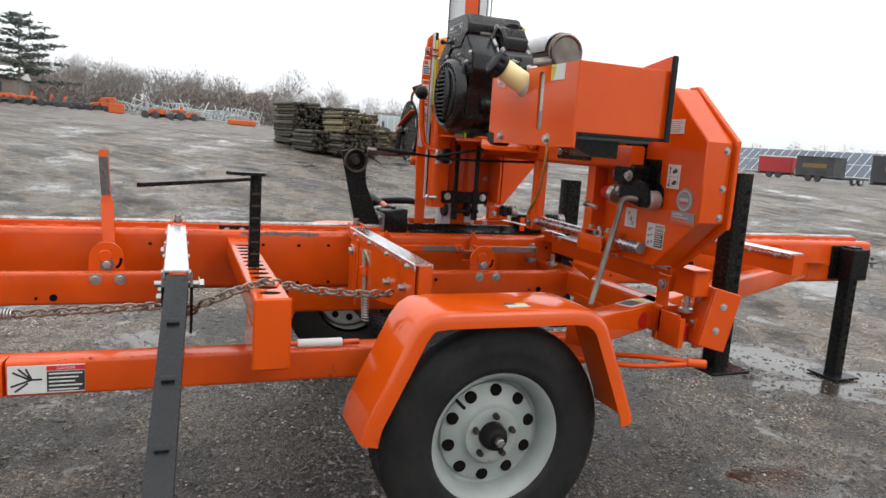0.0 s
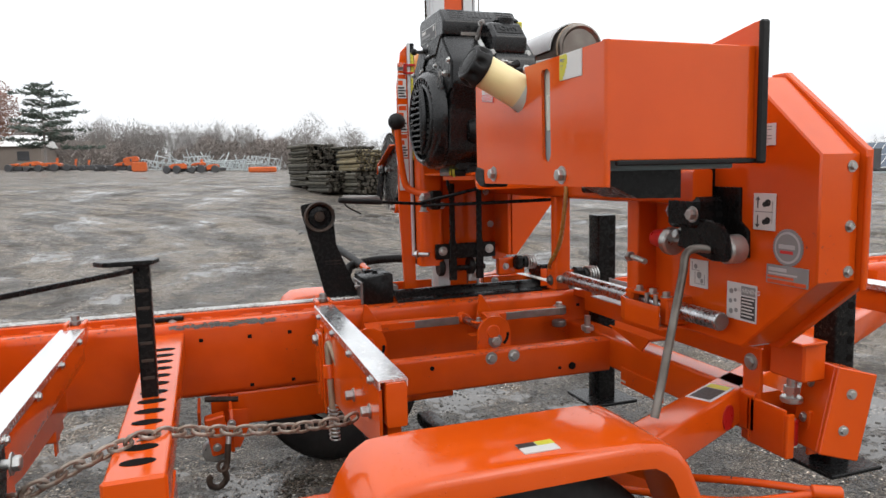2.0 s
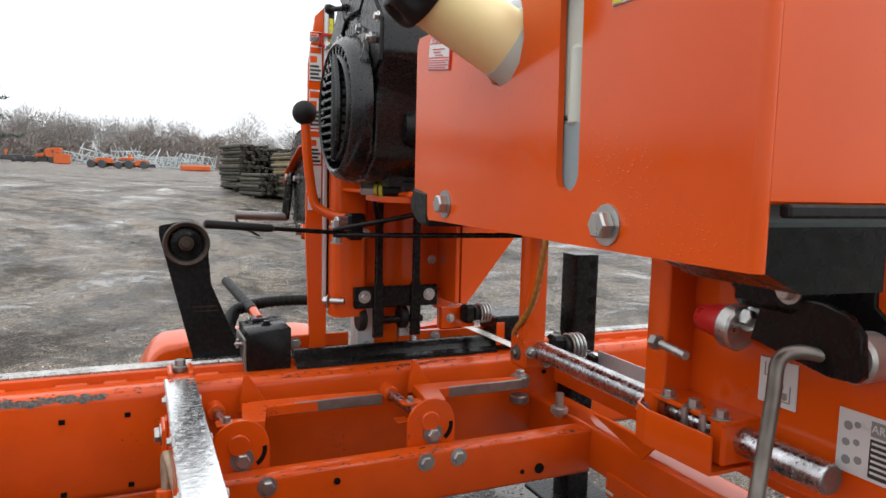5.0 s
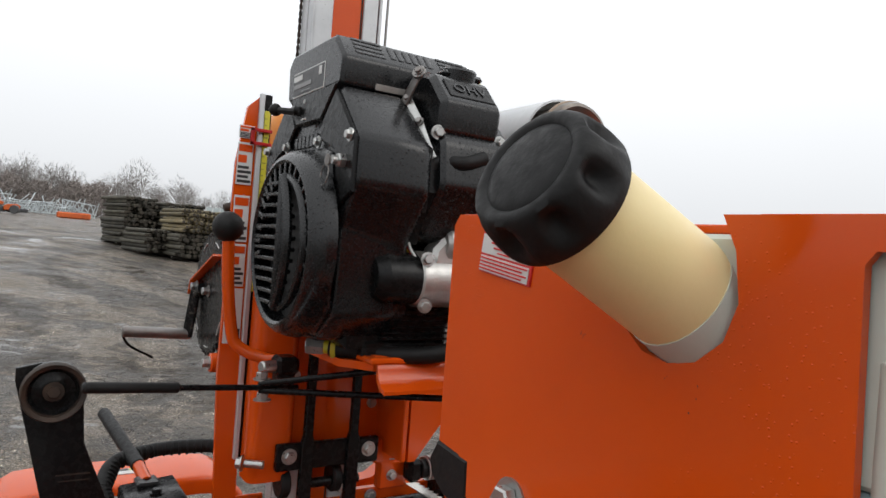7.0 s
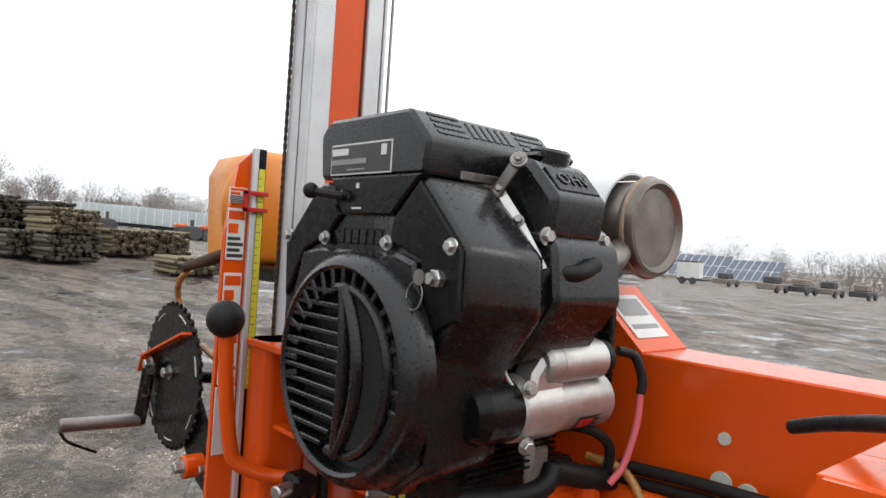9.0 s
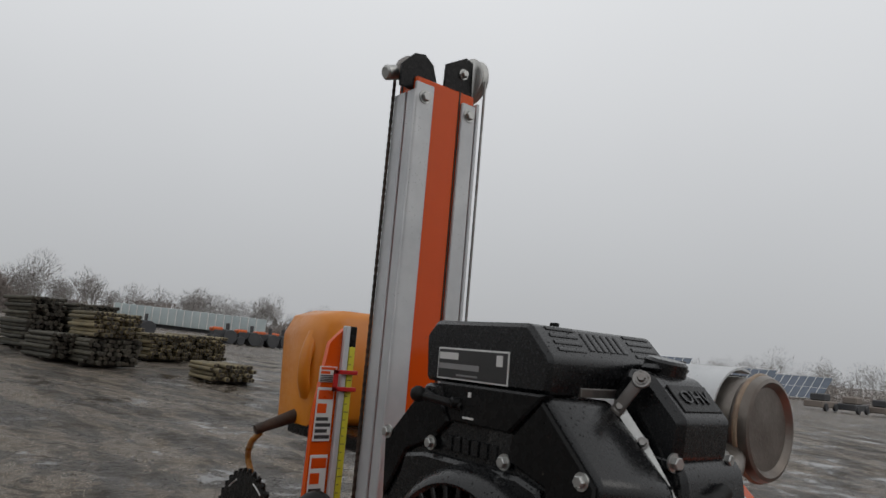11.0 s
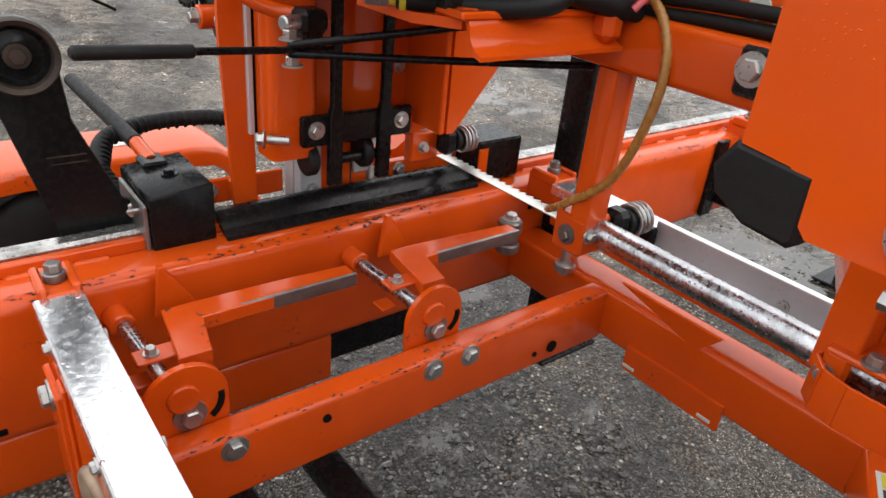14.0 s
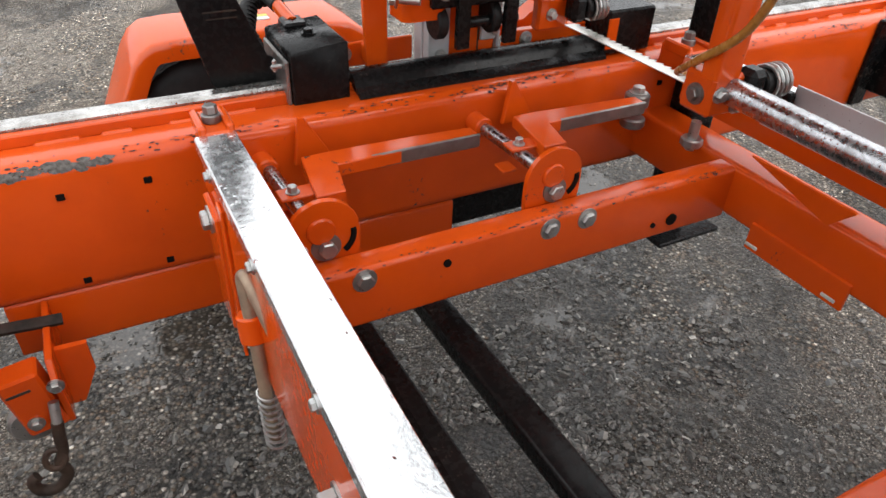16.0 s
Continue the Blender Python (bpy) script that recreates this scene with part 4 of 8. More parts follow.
part("cable", S().pipe([(1.574, 3.497, 2.58), (1.572, 3.497, 1.4)], 0.0035, 6, 0), STEEL, mast)
s = S()
for k in range(128):
    z = 2.54 - k * 0.0088
    a = Matrix.Translation((1.3605, 3.5625, z)) @ Matrix.Rotation(radians(90 * (k % 2)), 4, "Z")
    s.box((-0.0042, -0.0022, -0.0060), (0.0042, 0.0022, 0.0060), 0.0012, a)
tagged(part("roller_chain", s, RUSTY, mast, "dark roller chain down the mast"), kind="stuff")

# carriage box round the mast
s = S().tube("z", (1.268, 3.41, 1.062), (1.372, 3.50, 1.60), 0.022, 5)
part("carriage_column", s, ORANGE, head)
part("carriage_back_plate", S().prism([(1.385, 1.08), (1.72, 1.08), (1.80, 1.30), (1.80, 1.62), (1.385, 1.62)], "y", 3.470, 3.482), ORANGE, head)
part("carriage_wing", S().prism([(1.64, 1.10), (1.66, 1.10), (1.90, 1.40), (1.90, 1.46), (1.64, 1.46)], "y", 3.33, 3.345), ORANGE, head)
part("carriage_wing", S().box((1.62, 3.33, 1.10), (1.635, 3.48, 1.50), 0.003), ORANGE, head)
part("carriage_top", S().box((1.26, 3.28, 1.585), (1.80, 3.50, 1.60), 0.003), ORANGE, head)
# black roller bracket in front of the mast
part("roller_bracket", S().box((1.325, 3.395, 1.088), (1.592, 3.412, 1.152), 0.004), BLACK, head)
for x in (1.398, 1.517):
    part("bracket_arm", S().prism([(x - 0.015, 1.0), (x + 0.015, 1.0), (x + 0.015, 1.155), (x + 0.010, 1.17), (x + 0.010, 1.40), (x - 0.010, 1.40), (x - 0.010, 1.17), (x - 0.015, 1.155)], "y", 3.384, 3.402, 0.002), BLACK, head)
for x in (1.345, 1.478):
    part("guide_roller", S().cyl((x, 3.432, 1.050), (x + 0.024, 3.432, 1.050), 0.036, 24, c=0.004), RUBBER, head)
part("roller_axle", S().cyl((1.40, 3.42, 1.045), (1.55, 3.42, 1.045), 0.012, 12), BLACK, head)
bolts("carriage_bolt", [(p, (0, -1, 0)) for p in ((1.356, 3.395, 1.123), (1.5625, 3.395, 1.123))], ZINC, head, 0.013, 0.010)
bolts("carriage_bolt", [(p, (0, -1, 0)) for p in ((1.36, 3.41, 1.31), (1.58, 3.468, 1.36), (1.70, 3.468, 1.33), (1.60, 3.468, 1.22))], ZINC, head, 0.010, 0.008)
part("long_bolt", S().cyl((1.255, 3.405, 1.115), (1.29, 3.38, 1.115), 0.009, 10).bolt((1.25, 3.408, 1.115), (-0.8, 0.5, 0), 0.013, 0.012), ZINC, head)

# tall guard plate with the inch scale
guard = part("guard_plate", S().prism([(1.197, 0.945), (1.246, 0.945), (1.244, 1.95), (1.236, 1.965), (1.206, 1.935), (1.187, 1.80), (1.182, 1.30)], "y", 3.462, 3.474), ORANGE, head, "tall orange guard plate with stickers")
scale = [guard, part("scale_bar", S().box((1.231, 3.450, 1.10), (1.243, 3.462, 1.97), 0.002), ALU, head, "aluminium scale bar")]
scale.append(part("scale_tape", S().box((1.244, 3.450, 1.50), (1.257, 3.456, 1.93), 0.001), YELLOW, head, "yellow-green measuring tape"))
scale.append(part("scale_backing", S().box((1.244, 3.4565, 1.10), (1.262, 3.466, 1.97), 0.002), BLACK, head))
s = S()
for k in range(28):
    s.box((1.2445, 3.4492, 1.505 + k * 0.015), (1.2445 + (0.009 if k % 4 == 0 else 0.005), 3.4505, 1.5065 + k * 0.015), 0.0001)
scale.append(tagged(part("scale_tick", s, INK, head), kind="stuff"))
scale.append(part("scale_pointer", S().box((1.212, 3.44, 1.877), (1.262, 3.448, 1.885), 0.001).box((1.212, 3.44, 1.845), (1.262, 3.448, 1.853), 0.001).box((1.212, 3.44, 1.845), (1.220, 3.448, 1.885), 0.001), RED, head))
for z, h, c in ((1.80, 0.10, INK), (1.67, 0.11, WHITE), (1.56, 0.10, WHITE), (1.875, 0.03, INKORANGE)):
    st, m = plate("sticker", (1.2075, 3.4605, z), (1, 0, 0), (0, 0, 1), 0.036, h, WHITE, guard, "white safety sticker")
    prints(m, [(-0.016, -h * 0.45 + h * 0.11 * j, 0.016 - 0.006 * (j % 2), -h * 0.385 + h * 0.11 * j) for j in range(4)], INK, st)
    prints(m, [(-0.016, h * 0.28, 0.016, h * 0.45), (-0.016, h * 0.02, 0.004, h * 0.2)], INKORANGE, st)
st, m = plate("sticker", (1.207, 3.4605, 1.44), (1, 0, 0), (0, 0, 1), 0.040, 0.13, WHITE, guard, "white sticker")
prints(m, [(0.006, -0.05, 0.018, -0.03)], INK, st)
for ob in scale:
    shift(ob, 0.02, 0.03, 0.0)

# head beam, wall and housings
part("head_beam", S().tube("y", (1.592, 2.16, 1.352), (1.652, 3.47, 1.44), 0.012), ORANGE, head)
part("head_wall", S().prism([(2.30, 1.345), (3.45, 1.345), (3.45, 1.752), (3.05, 1.752), (2.965, 1.737), (2.855, 1.638), (2.30, 1.638)], "x", 1.652, 1.668), ORANGE, head)
part("head_cover_top", S().box((1.652, 2.30, 1.635), (1.80, 2.86, 1.646), 0.003).prism([(2.855, 1.636), (2.855, 1.648), (2.965, 1.749), (2.965, 1.737)], "x", 1.652, 1.80), ORANGE, head)
st, m = plate("sticker", (1.72, 2.911, 1.7), (1, 0, 0), Vector((0, 0.74, 0.67)), 0.10, 0.10, WHITE, head, "white printed sticker")
prints(m, [(-0.04, 0.0, 0.04, 0.04), (-0.04, -0.03, 0.04, -0.02)], INKGREY, st)
for y, z, r in ((2.706, 1.541, 0.0095), (2.707, 1.475, 0.0165), (2.667, 1.468, 0.0165), (2.632, 1.445, 0.016), (2.55, 1.455, 0.012)):
    part("plug", S().cyl((1.648, y, z), (1.6535, y, z), r, 20), MILK, head, "pale round plug")
part("head_bracket", S().box((1.580, 2.42, 1.372), (1.594, 2.678, 1.437), 0.005), BLACK, head)
part("bracket_bolt", S().bolt((1.580, 2.655, 1.409), (-1, 0, 0), 0.016, 0.01), ZINC, head)
oct_pts = [(2.07, 1.655), (1.862, 1.467), (1.862, 1.19), (2.075, 1.0), (2.30, 1.0), (2.47, 1.06), (2.47, 1.655)]
house = part("wheel_housing", S().prism(oct_pts, "x", 1.678, 1.79, 0.004), ORANGE, head, "orange octagonal band wheel housing")
door = [(2.075, 1.668), (1.848, 1.474), (1.848, 1.18), (2.07, 0.985), (2.12, 0.985), (2.12, 1.668)]
part("housing_door", S().prism(door, "x", 1.79, 1.812, 0.003), ORANGE, house)
part("hinge", S().cyl((1.795, 1.847, 1.17), (1.795, 1.847, 1.46), 0.007, 10), ORANGE, house)
bolts("door_bolt", [((1.765, 1.862, z), (0, -1, 0)) for z in (1.21, 1.31, 1.44)], ZINC, house)


def sign(y, z, w, h, kind, lab):
    """A printed safety sticker on the housing wall, its unreadable print as bars."""
    st, m = plate("sticker", (1.6755, y, z), (0, -1, 0), (0, 0, 1), w, h, WHITE, house, lab)
    if kind == "lines":
        prints(m, [(-w * 0.44, h * (0.34 - 0.14 * k), w * (0.40 - 0.12 * (k % 3 == 2)), h * (0.385 - 0.14 * k)) for k in range(6)], INKGREY, st)
    if kind == "arrows":
        prints(m, [(-w * 0.32, h * 0.10, -w * 0.27, h * 0.34), (-w * 0.32, -h * 0.36, -w * 0.27, -h * 0.10)], INK, st)
        for z0, z1 in ((h * 0.32, h * 0.42), (-h * 0.34, -h * 0.44)):
            part("print", S().add([(x, y, q) for q in (0.0010, 0.0022) for x, y in ((-w * 0.40, z0), (-w * 0.19, z0), (-w * 0.295, z1))], [(0, 1, 2), (5, 4, 3), (0, 3, 4, 1), (1, 4, 5, 2), (2, 5, 3, 0)], m), INK, st)
        prints(m, [(-w * 0.42, -h * 0.012, w * 0.42, h * 0.012), (w * 0.36, -h * 0.3, w * 0.38, h * 0.3)], INKGREY, st)
        for cz in (h * 0.24, -h * 0.24):
            for cx, rr in ((0.02, 0.10), (0.16, 0.13), (0.24, 0.07)):
                part("print", S().cyl(m @ Vector((w * cx, cz + h * (cx - 0.14) * 0.3, 0.0008)), m @ Vector((w * cx, cz + h * (cx - 0.14) * 0.3, 0.0023)), w * rr, 10), INK if rr > 0.09 else INKGREY, st)
    if kind == "text":
        prints(m, [(0.0, -h * 0.44, w * 0.47, h * 0.16)], INK, st)
        prints(m, [(w * 0.03, h * (0.08 - 0.09 * k), w * (0.44 - 0.06 * (k % 2)), h * (0.115 - 0.09 * k)) for k in range(6)], WHITE, st, 0.0026)
        prints(m, [(0.0, h * 0.20, w * 0.47, h * 0.44)], INKGREY, st)
        lettering("warning_word", "WARNING", 0.0165, m @ Matrix.Translation((w * 0.235, h * 0.32, 0.0026)), WHITE, st, "", 0.95, 0.0003)
        for cx, cz, rr in ((-0.34, 0.25, 0.07), (-0.2, 0.3, 0.05), (-0.36, -0.02, 0.06), (-0.2, 0.02, 0.05), (-0.34, -0.3, 0.07), (-0.16, -0.25, 0.06)):
            part("print", S().cyl(m @ Vector((w * cx, h * cz, 0.0008)), m @ Vector((w * cx, h * cz, 0.0022)), w * rr, 9), INKGREY, st)
    if kind == "figure":
        prints(m, [(-w * 0.36, h * 0.10, -w * 0.33, h * 0.40), (-w * 0.36, h * 0.10, w * 0.05, h * 0.125), (-w * 0.2, -h * 0.36, -w * 0.17, h * 0.05), (-w * 0.2, -h * 0.38, w * 0.36, -h * 0.355), (w * 0.33, -h * 0.36, w * 0.36, h * 0.0), (w * 0.05, -h * 0.2, w * 0.28, -h * 0.17)], INKGREY, st)
        for cx, cz, rr in ((-0.15, 0.25, 0.10), (0.05, -0.05, 0.13), (0.2, -0.26, 0.08)):
            part("print", S().cyl(m @ Vector((w * cx, h * cz, 0.0008)), m @ Vector((w * cx, h * cz, 0.0022)), w * rr, 12), INKGREY, st)


sign(2.035, 1.516, 0.10, 0.050, "lines", "white printed sticker")
sign(2.011, 1.338, 0.066, 0.086, "arrows", "white sticker with arrows")
sign(2.232, 1.163, 0.070, 0.074, "figure", "white pictogram sticker")
sign(2.076, 1.113, 0.098, 0.092, "text", "white and black warning sticker")
saw = [(1.940 + (0.043 if k % 2 else 0.0395) * math.cos(math.pi * k / 36), 1.260 + (0.043 if k % 2 else 0.0395) * math.sin(math.pi * k / 36)) for k in range(72)]
st = part("round_sticker", S().prism(saw, "x", 1.6745, 1.6795), INKGREY, house, "round saw-blade shaped sticker")
part("print", S().cyl((1.6748, 1.940, 1.260), (1.6738, 1.940, 1.260), 0.036, 40), SILVER, st)
part("print", S().cyl((1.6742, 1.940, 1.260), (1.6732, 1.940, 1.260), 0.031, 40), INKGREY, st)
part("print", S().box((1.6726, 1.918, 1.257), (1.6738, 1.964, 1.267), 0.0004), SILVER, st)
part("print", S().box((1.6726, 1.923, 1.246), (1.6738, 1.959, 1.253), 0.0004), INKRED, st)
st, m = plate("sticker", (1.6755, 1.940, 1.196), (0, -1, 0), (0, 0, 1), 0.118, 0.044, INKGREY, house, "grey and orange sticker")
prints(m, [(-0.055, -0.020, 0.055, -0.012), (-0.055, -0.008, 0.02, -0.003)], INKORANGE, st)
prints(m, [(-0.052, 0.008, 0.0, 0.016), (-0.052, 0.0, 0.03, 0.004)], SILVER, st)

# mount of the housing on the bed, with screw jack
part("support_plate", S().box((1.915, 2.255, 0.64), (1.93, 2.325, 0.925), 0.004), ORANGE, trailer)
part("support_block", S().box((1.93, 2.12, 0.86), (2.01, 2.24, 0.97), 0.006), ORANGE, trailer)
for lo, hi in (((1.90, 2.15, 0.645), (1.912, 2.275, 0.78)), ((2.018, 2.15, 0.645), (2.03, 2.275, 0.78)), ((1.90, 2.275, 0.645), (2.03, 2.287, 0.78)), ((1.90, 2.138, 0.645), (1.927, 2.15, 0.77)), ((1.978, 2.138, 0.645), (2.03, 2.15, 0.77))):
    part("support_channel", S().box(lo, hi, 0.003), ORANGE, trailer)
part("bracket_bolt", S().bolt((1.914, 2.29, 0.88), (-1, 0, 0), 0.017, 0.01), ZINC, trailer)
part("level_screw", S().cyl((1.965, 2.19, 0.78), (1.965, 2.19, 0.86), 0.014, 12).cyl((1.965, 2.19, 0.785), (1.965, 2.19, 0.80), 0.03, 20, c=0.003).cyl((1.965, 2.19, 0.81), (1.965, 2.19, 0.83), 0.022, 6), ZINC, trailer, "zinc levelling screw")
part("reflector_lamp", S().cyl((1.955, 2.18, 0.665), (1.955, 2.18, 0.74), 0.020, 18, c=0.004), RED, trailer, "red lamp")
part("step_plate", S().box((1.90, 2.10, 0.968), (1.99, 2.22, 0.976), 0.002), ORANGE, trailer)
m = Matrix.Translation((2.05, 2.14, 0.79)) @ Matrix.Rotation(radians(14), 4, "Y") @ Matrix.Rotation(radians(-14), 4, "Z")
for lo, hi in (((-0.052, -0.06, -0.135), (-0.040, 0.06, 0.105)), ((-0.052, -0.075, -0.135), (0.062, -0.0605, 0.105)), ((-0.0395, -0.06, 0.090), (0.062, 0.06, 0.102))):
    part("jack_pocket", S().box(lo, hi, 0.003, m), ORANGE, trailer, "orange folded jack bracket")
for z in (-0.06, 0.04):
    bolts("pocket_bolt", [(m @ Vector((0.0, -0.075, z)), m.to_3x3() @ Vector((0, -1, 0))), (m @ Vector((-0.052, 0.02, z)), m.to_3x3() @ Vector((-1, 0, 0)))], ZINC, trailer, 0.010, 0.006)
part("brace_rod", S().pipe([(1.60, 2.26, 0.60), (1.72, 2.08, 0.64), (1.82, 1.955, 0.652)], 0.010, 10, 3), ORANGE, trailer)
part("brace_rod", S().pipe([(1.42, 2.26, 0.60), (1.62, 2.05, 0.62), (1.82, 1.955, 0.648)], 0.010, 10, 3), ORANGE, trailer)
part("brace_socket", S().cyl((1.80, 1.965, 0.652), (1.86, 1.93, 0.652), 0.017, 12, c=0.003), ORANGE, trailer)
ddir = Vector((2.53, 1.235, 0)).normalized()
st, m = plate("sticker", Vector((1.795, 2.318, 0.7945)), ddir, Vector((-ddir.y, ddir.x, 0)), 0.16, 0.075, WHITE, trailer, "white, black and yellow warning sticker")
prints(m, [(-0.07, -0.03, 0.035, 0.03)], INK, st)
prints(m, [(0.04, -0.03, 0.075, 0.03)], YELLOW, st)
nd = Vector((ddir.y, -ddir.x, 0))
c0 = Vector((1.80, 2.321, 0.73)) + nd * 0.05
part("red_reflector", S().cyl(c0 - nd * 0.002, c0 + nd * 0.004, 0.036, 32), RED, trailer, "round red reflector")


def jack(x, y, z0, z1, w, lab, plate_size=0.11):
    j = thing("outrigger_leg", (x, y, z0), lab, "support leg", "outrigger legs")
    part("post", S().tube("z", (x - w / 2, y - w / 2, z0 + 0.015), (x + w / 2, y + w / 2, z1), 0.008, 3), BLACK, j)
    k = z0 + 0.14
    while k < z1 - 0.03:
        part("pin_hole", S().cyl((x + w * 0.22, y - w / 2 - 0.0012, k), (x + w * 0.22, y - w / 2 + 0.002, k), 0.0125, 16), HOLE_SHADE, j)
        k += 0.058
    part("foot_plate", S().box((x - plate_size, y - plate_size, z0), (x + plate_size, y + plate_size, z0 + 0.014), 0.003), BLACK, j)
    return j


jack(2.045, 3.292, 0.44, 1.25, 0.085, "black steel leg with pin holes, raised beside the beam")
jack(2.39, 2.43, 0.44, 1.36, 0.088, "black steel leg with pin holes, raised beside the housing")
j3 = jack(4.268, 3.262, 0.0, 0.905, 0.084, "black steel leg standing on the gravel at the beam end", 0.115)
part("clamp_sleeve", S().box((4.215, 3.208, 0.68), (4.375, 3.316, 0.892), 0.008), BLACK, j3)
part("clamp_plate", S().box((4.16, 3.3165, 0.67), (4.42, 3.334, 0.90), 0.004), BLACK, j3)
part("clamp_screw", S().cyl((4.375, 3.25, 0.80), (4.50, 3.25, 0.80), 0.013, 10).cyl((4.46, 3.25, 0.765), (4.46, 3.25, 0.835), 0.011, 10), STEEL, j3)

# black joiner plates on the beam
part("joint_plate", S().box((2.79, 3.318, 0.66), (2.85, 3.335, 0.93), 0.004), BLACK, trailer)
part("joint_clamp", S().box((2.85, 3.25, 0.70), (2.93, 3.334, 0.80), 0.006).box((2.85, 3.27, 0.79), (2.90, 3.334, 0.86), 0.004), BLACK, trailer)


# ---- engine on the carriage shelf ----
engine = thing("engine", (1.33, 2.98, 1.455), "black V-twin petrol engine with a slatted fan grille, wet with rain", "engine")
YC, ZC = 3.0, 1.622
shroud = [(3.235, 1.79), (3.145, 1.884), (2.905, 1.884), (2.818, 1.795), (2.818, 1.725), (2.872, 1.668), (2.868, 1.515), (2.92, 1.462), (3.10, 1.455), (3.20, 1.49), (3.235, 1.58)]
blower = part("blower_housing", S().prism(soft_poly(shroud, 0.010, 3), "x", 1.19, 1.33, 0.005), PLASTIC, engine, "black moulded blower housing", 40)
part("side_plate", S().prism([(2.899, 1.880), (2.812, 1.793), (2.812, 1.708), (2.866, 1.684), (2.888, 1.778), (2.955, 1.800), (2.948, 1.832)], "x", 1.182, 1.191, 0.003), BLACK, blower)
part("side_plate", S().prism([(3.141, 1.876), (3.229, 1.788), (3.222, 1.70), (3.170, 1.780), (3.112, 1.802), (3.076, 1.834), (3.10, 1.865)], "x", 1.182, 1.191, 0.003), BLACK, blower)
part("panel", S().prism([(3.103, 1.889), (2.893, 1.889), (2.953, 1.834), (3.070, 1.835)], "x", 1.180, 1.20, 0.003), BLACK, blower)
# raised maker's name as plain bars
for k in range(6):
    part("raised_bar", S().box((1.1865, 2.978 + 0.0185 * k, 1.793), (1.1905, 2.992 + 0.0185 * k, 1.815), 0.001), PLASTIC, blower)
part("panel_print", S().box((1.1785, 3.028, 1.872), (1.1802, 3.034, 1.879), 0.0002), WHITE, blower)
part("panel_print", S().box((1.1785, 3.02, 1.842), (1.1802, 3.042, 1.845), 0.0002), WHITE, blower)
part("fan_surround", S().prism([(3.166, 1.776), (3.12, 1.784), (2.93, 1.784), (2.893, 1.774), (2.872, 1.70), (2.866, 1.52), (2.92, 1.475), (3.12, 1.475), (3.195, 1.55), (3.195, 1.68)], "x", 1.176, 1.192, 0.005), PLASTIC, blower)
gm = Matrix.Translation((1.178, YC, ZC)) @ Matrix.Rotation(radians(-90), 4, "Y")
grille = part("fan_grille", S().lathe([(0.164, 0.0), (0.162, 0.014), (0.157, 0.028), (0.149, 0.038), (0.141, 0.041), (0.136, 0.037), (0.135, 0.0)], gm, 56), PLASTIC, engine, "round black fan grille")
# flat black disc in place of the shaded space behind the slats
part("grille_shade", S().cyl((1.176, YC, ZC), (1.172, YC, ZC), 0.138, 40), INK, grille)
part("inner_ring", S().pipe([(1.141, YC - 0.010 + 0.106 * math.cos(a), ZC + 0.112 * math.sin(a)) for a in [radians(82 + 9 * k) for k in range(23)]], 0.0075, 8, 0), PLASTIC, grille)
for k in range(12):
    z = ZC - 0.108 + 0.0192 * k
    half = math.sqrt(max(0.0, 0.1365 ** 2 - (z - ZC) ** 2))
    part("slat", S().box((1.1405, YC - 0.030 + 0.6 * (z - ZC) ** 2 / 0.12, z - 0.0036), (1.160, YC + half, z + 0.0036), 0.0015), PLASTIC, grille)
for k in range(19):
    a = radians(78 + 11.5 * k)
    part("fin", S().box((0.0, 0.104, -0.0042), (0.024, 0.140, 0.0042), 0.0015, Matrix.Translation((1.140, YC, ZC)) @ Matrix.Rotation(a, 4, "X") @ Matrix.Rotation(radians(-90), 4, "X")), PLASTIC, grille)
for off, b in ((-0.030, 0.016), (-0.062, -0.016)):
    pts = []
    for k in range(9):
        z = -0.112 + 0.028 * k
        pts.append((1.136 - 0.004 * (1 - (z / 0.12) ** 2), YC - 0.046 + (off + 0.046) * (1 - (z / 0.115) ** 2) + 0.03 * (z / 0.115) ** 2, ZC + z))
    part("rib", S().pipe(pts, 0.0085, 8, 2), PLASTIC, grille)
bolts("engine_bolt", [((1.183, 2.831, 1.797), (-1, 0, 0)), ((1.183, 2.958, 1.797), (-1, 0, 0)), ((1.183, 3.111, 1.799), (-1, 0, 0)), ((1.183, 3.221, 1.80), (-1, 0, 0))], ZINC, engine, 0.0075, 0.007, "bright hexagon bolt")
part("key_switch", S().cyl((1.184, 2.847, 1.757), (1.170, 2.847, 1.757), 0.012, 6, c=0.002).cyl((1.172, 2.847, 1.757), (1.162, 2.847, 1.757), 0.007, 14), ZINC, engine, "ignition switch")
ring = [(1.160 + 0.002 * math.sin(a), 2.868 + 0.015 * math.cos(a), 1.734 + 0.018 * math.sin(a)) for a in [k * 0.4 for k in range(17)]]
part("key_ring", S().pipe(ring, 0.0012, 6, 0).cyl((1.162, 2.862, 1.757), (1.160, 2.862, 1.757), 0.010, 18), STEEL, engine, "key on a wire ring")
part("choke_knob", S().cyl((1.182, 3.055, 1.862), (1.17, 3.06, 1.862), 0.008, 14, c=0.002), BLACK, engine)
part("choke_cable", S().pipe([(1.182, 3.048, 1.858), (1.172, 3.075, 1.862), (1.160, 3.108, 1.866)], 0.0062, 8, 3).ball((1.156, 3.118, 1.868), 0.012, 12), RUBBER, engine, "black choke knob on its rod")
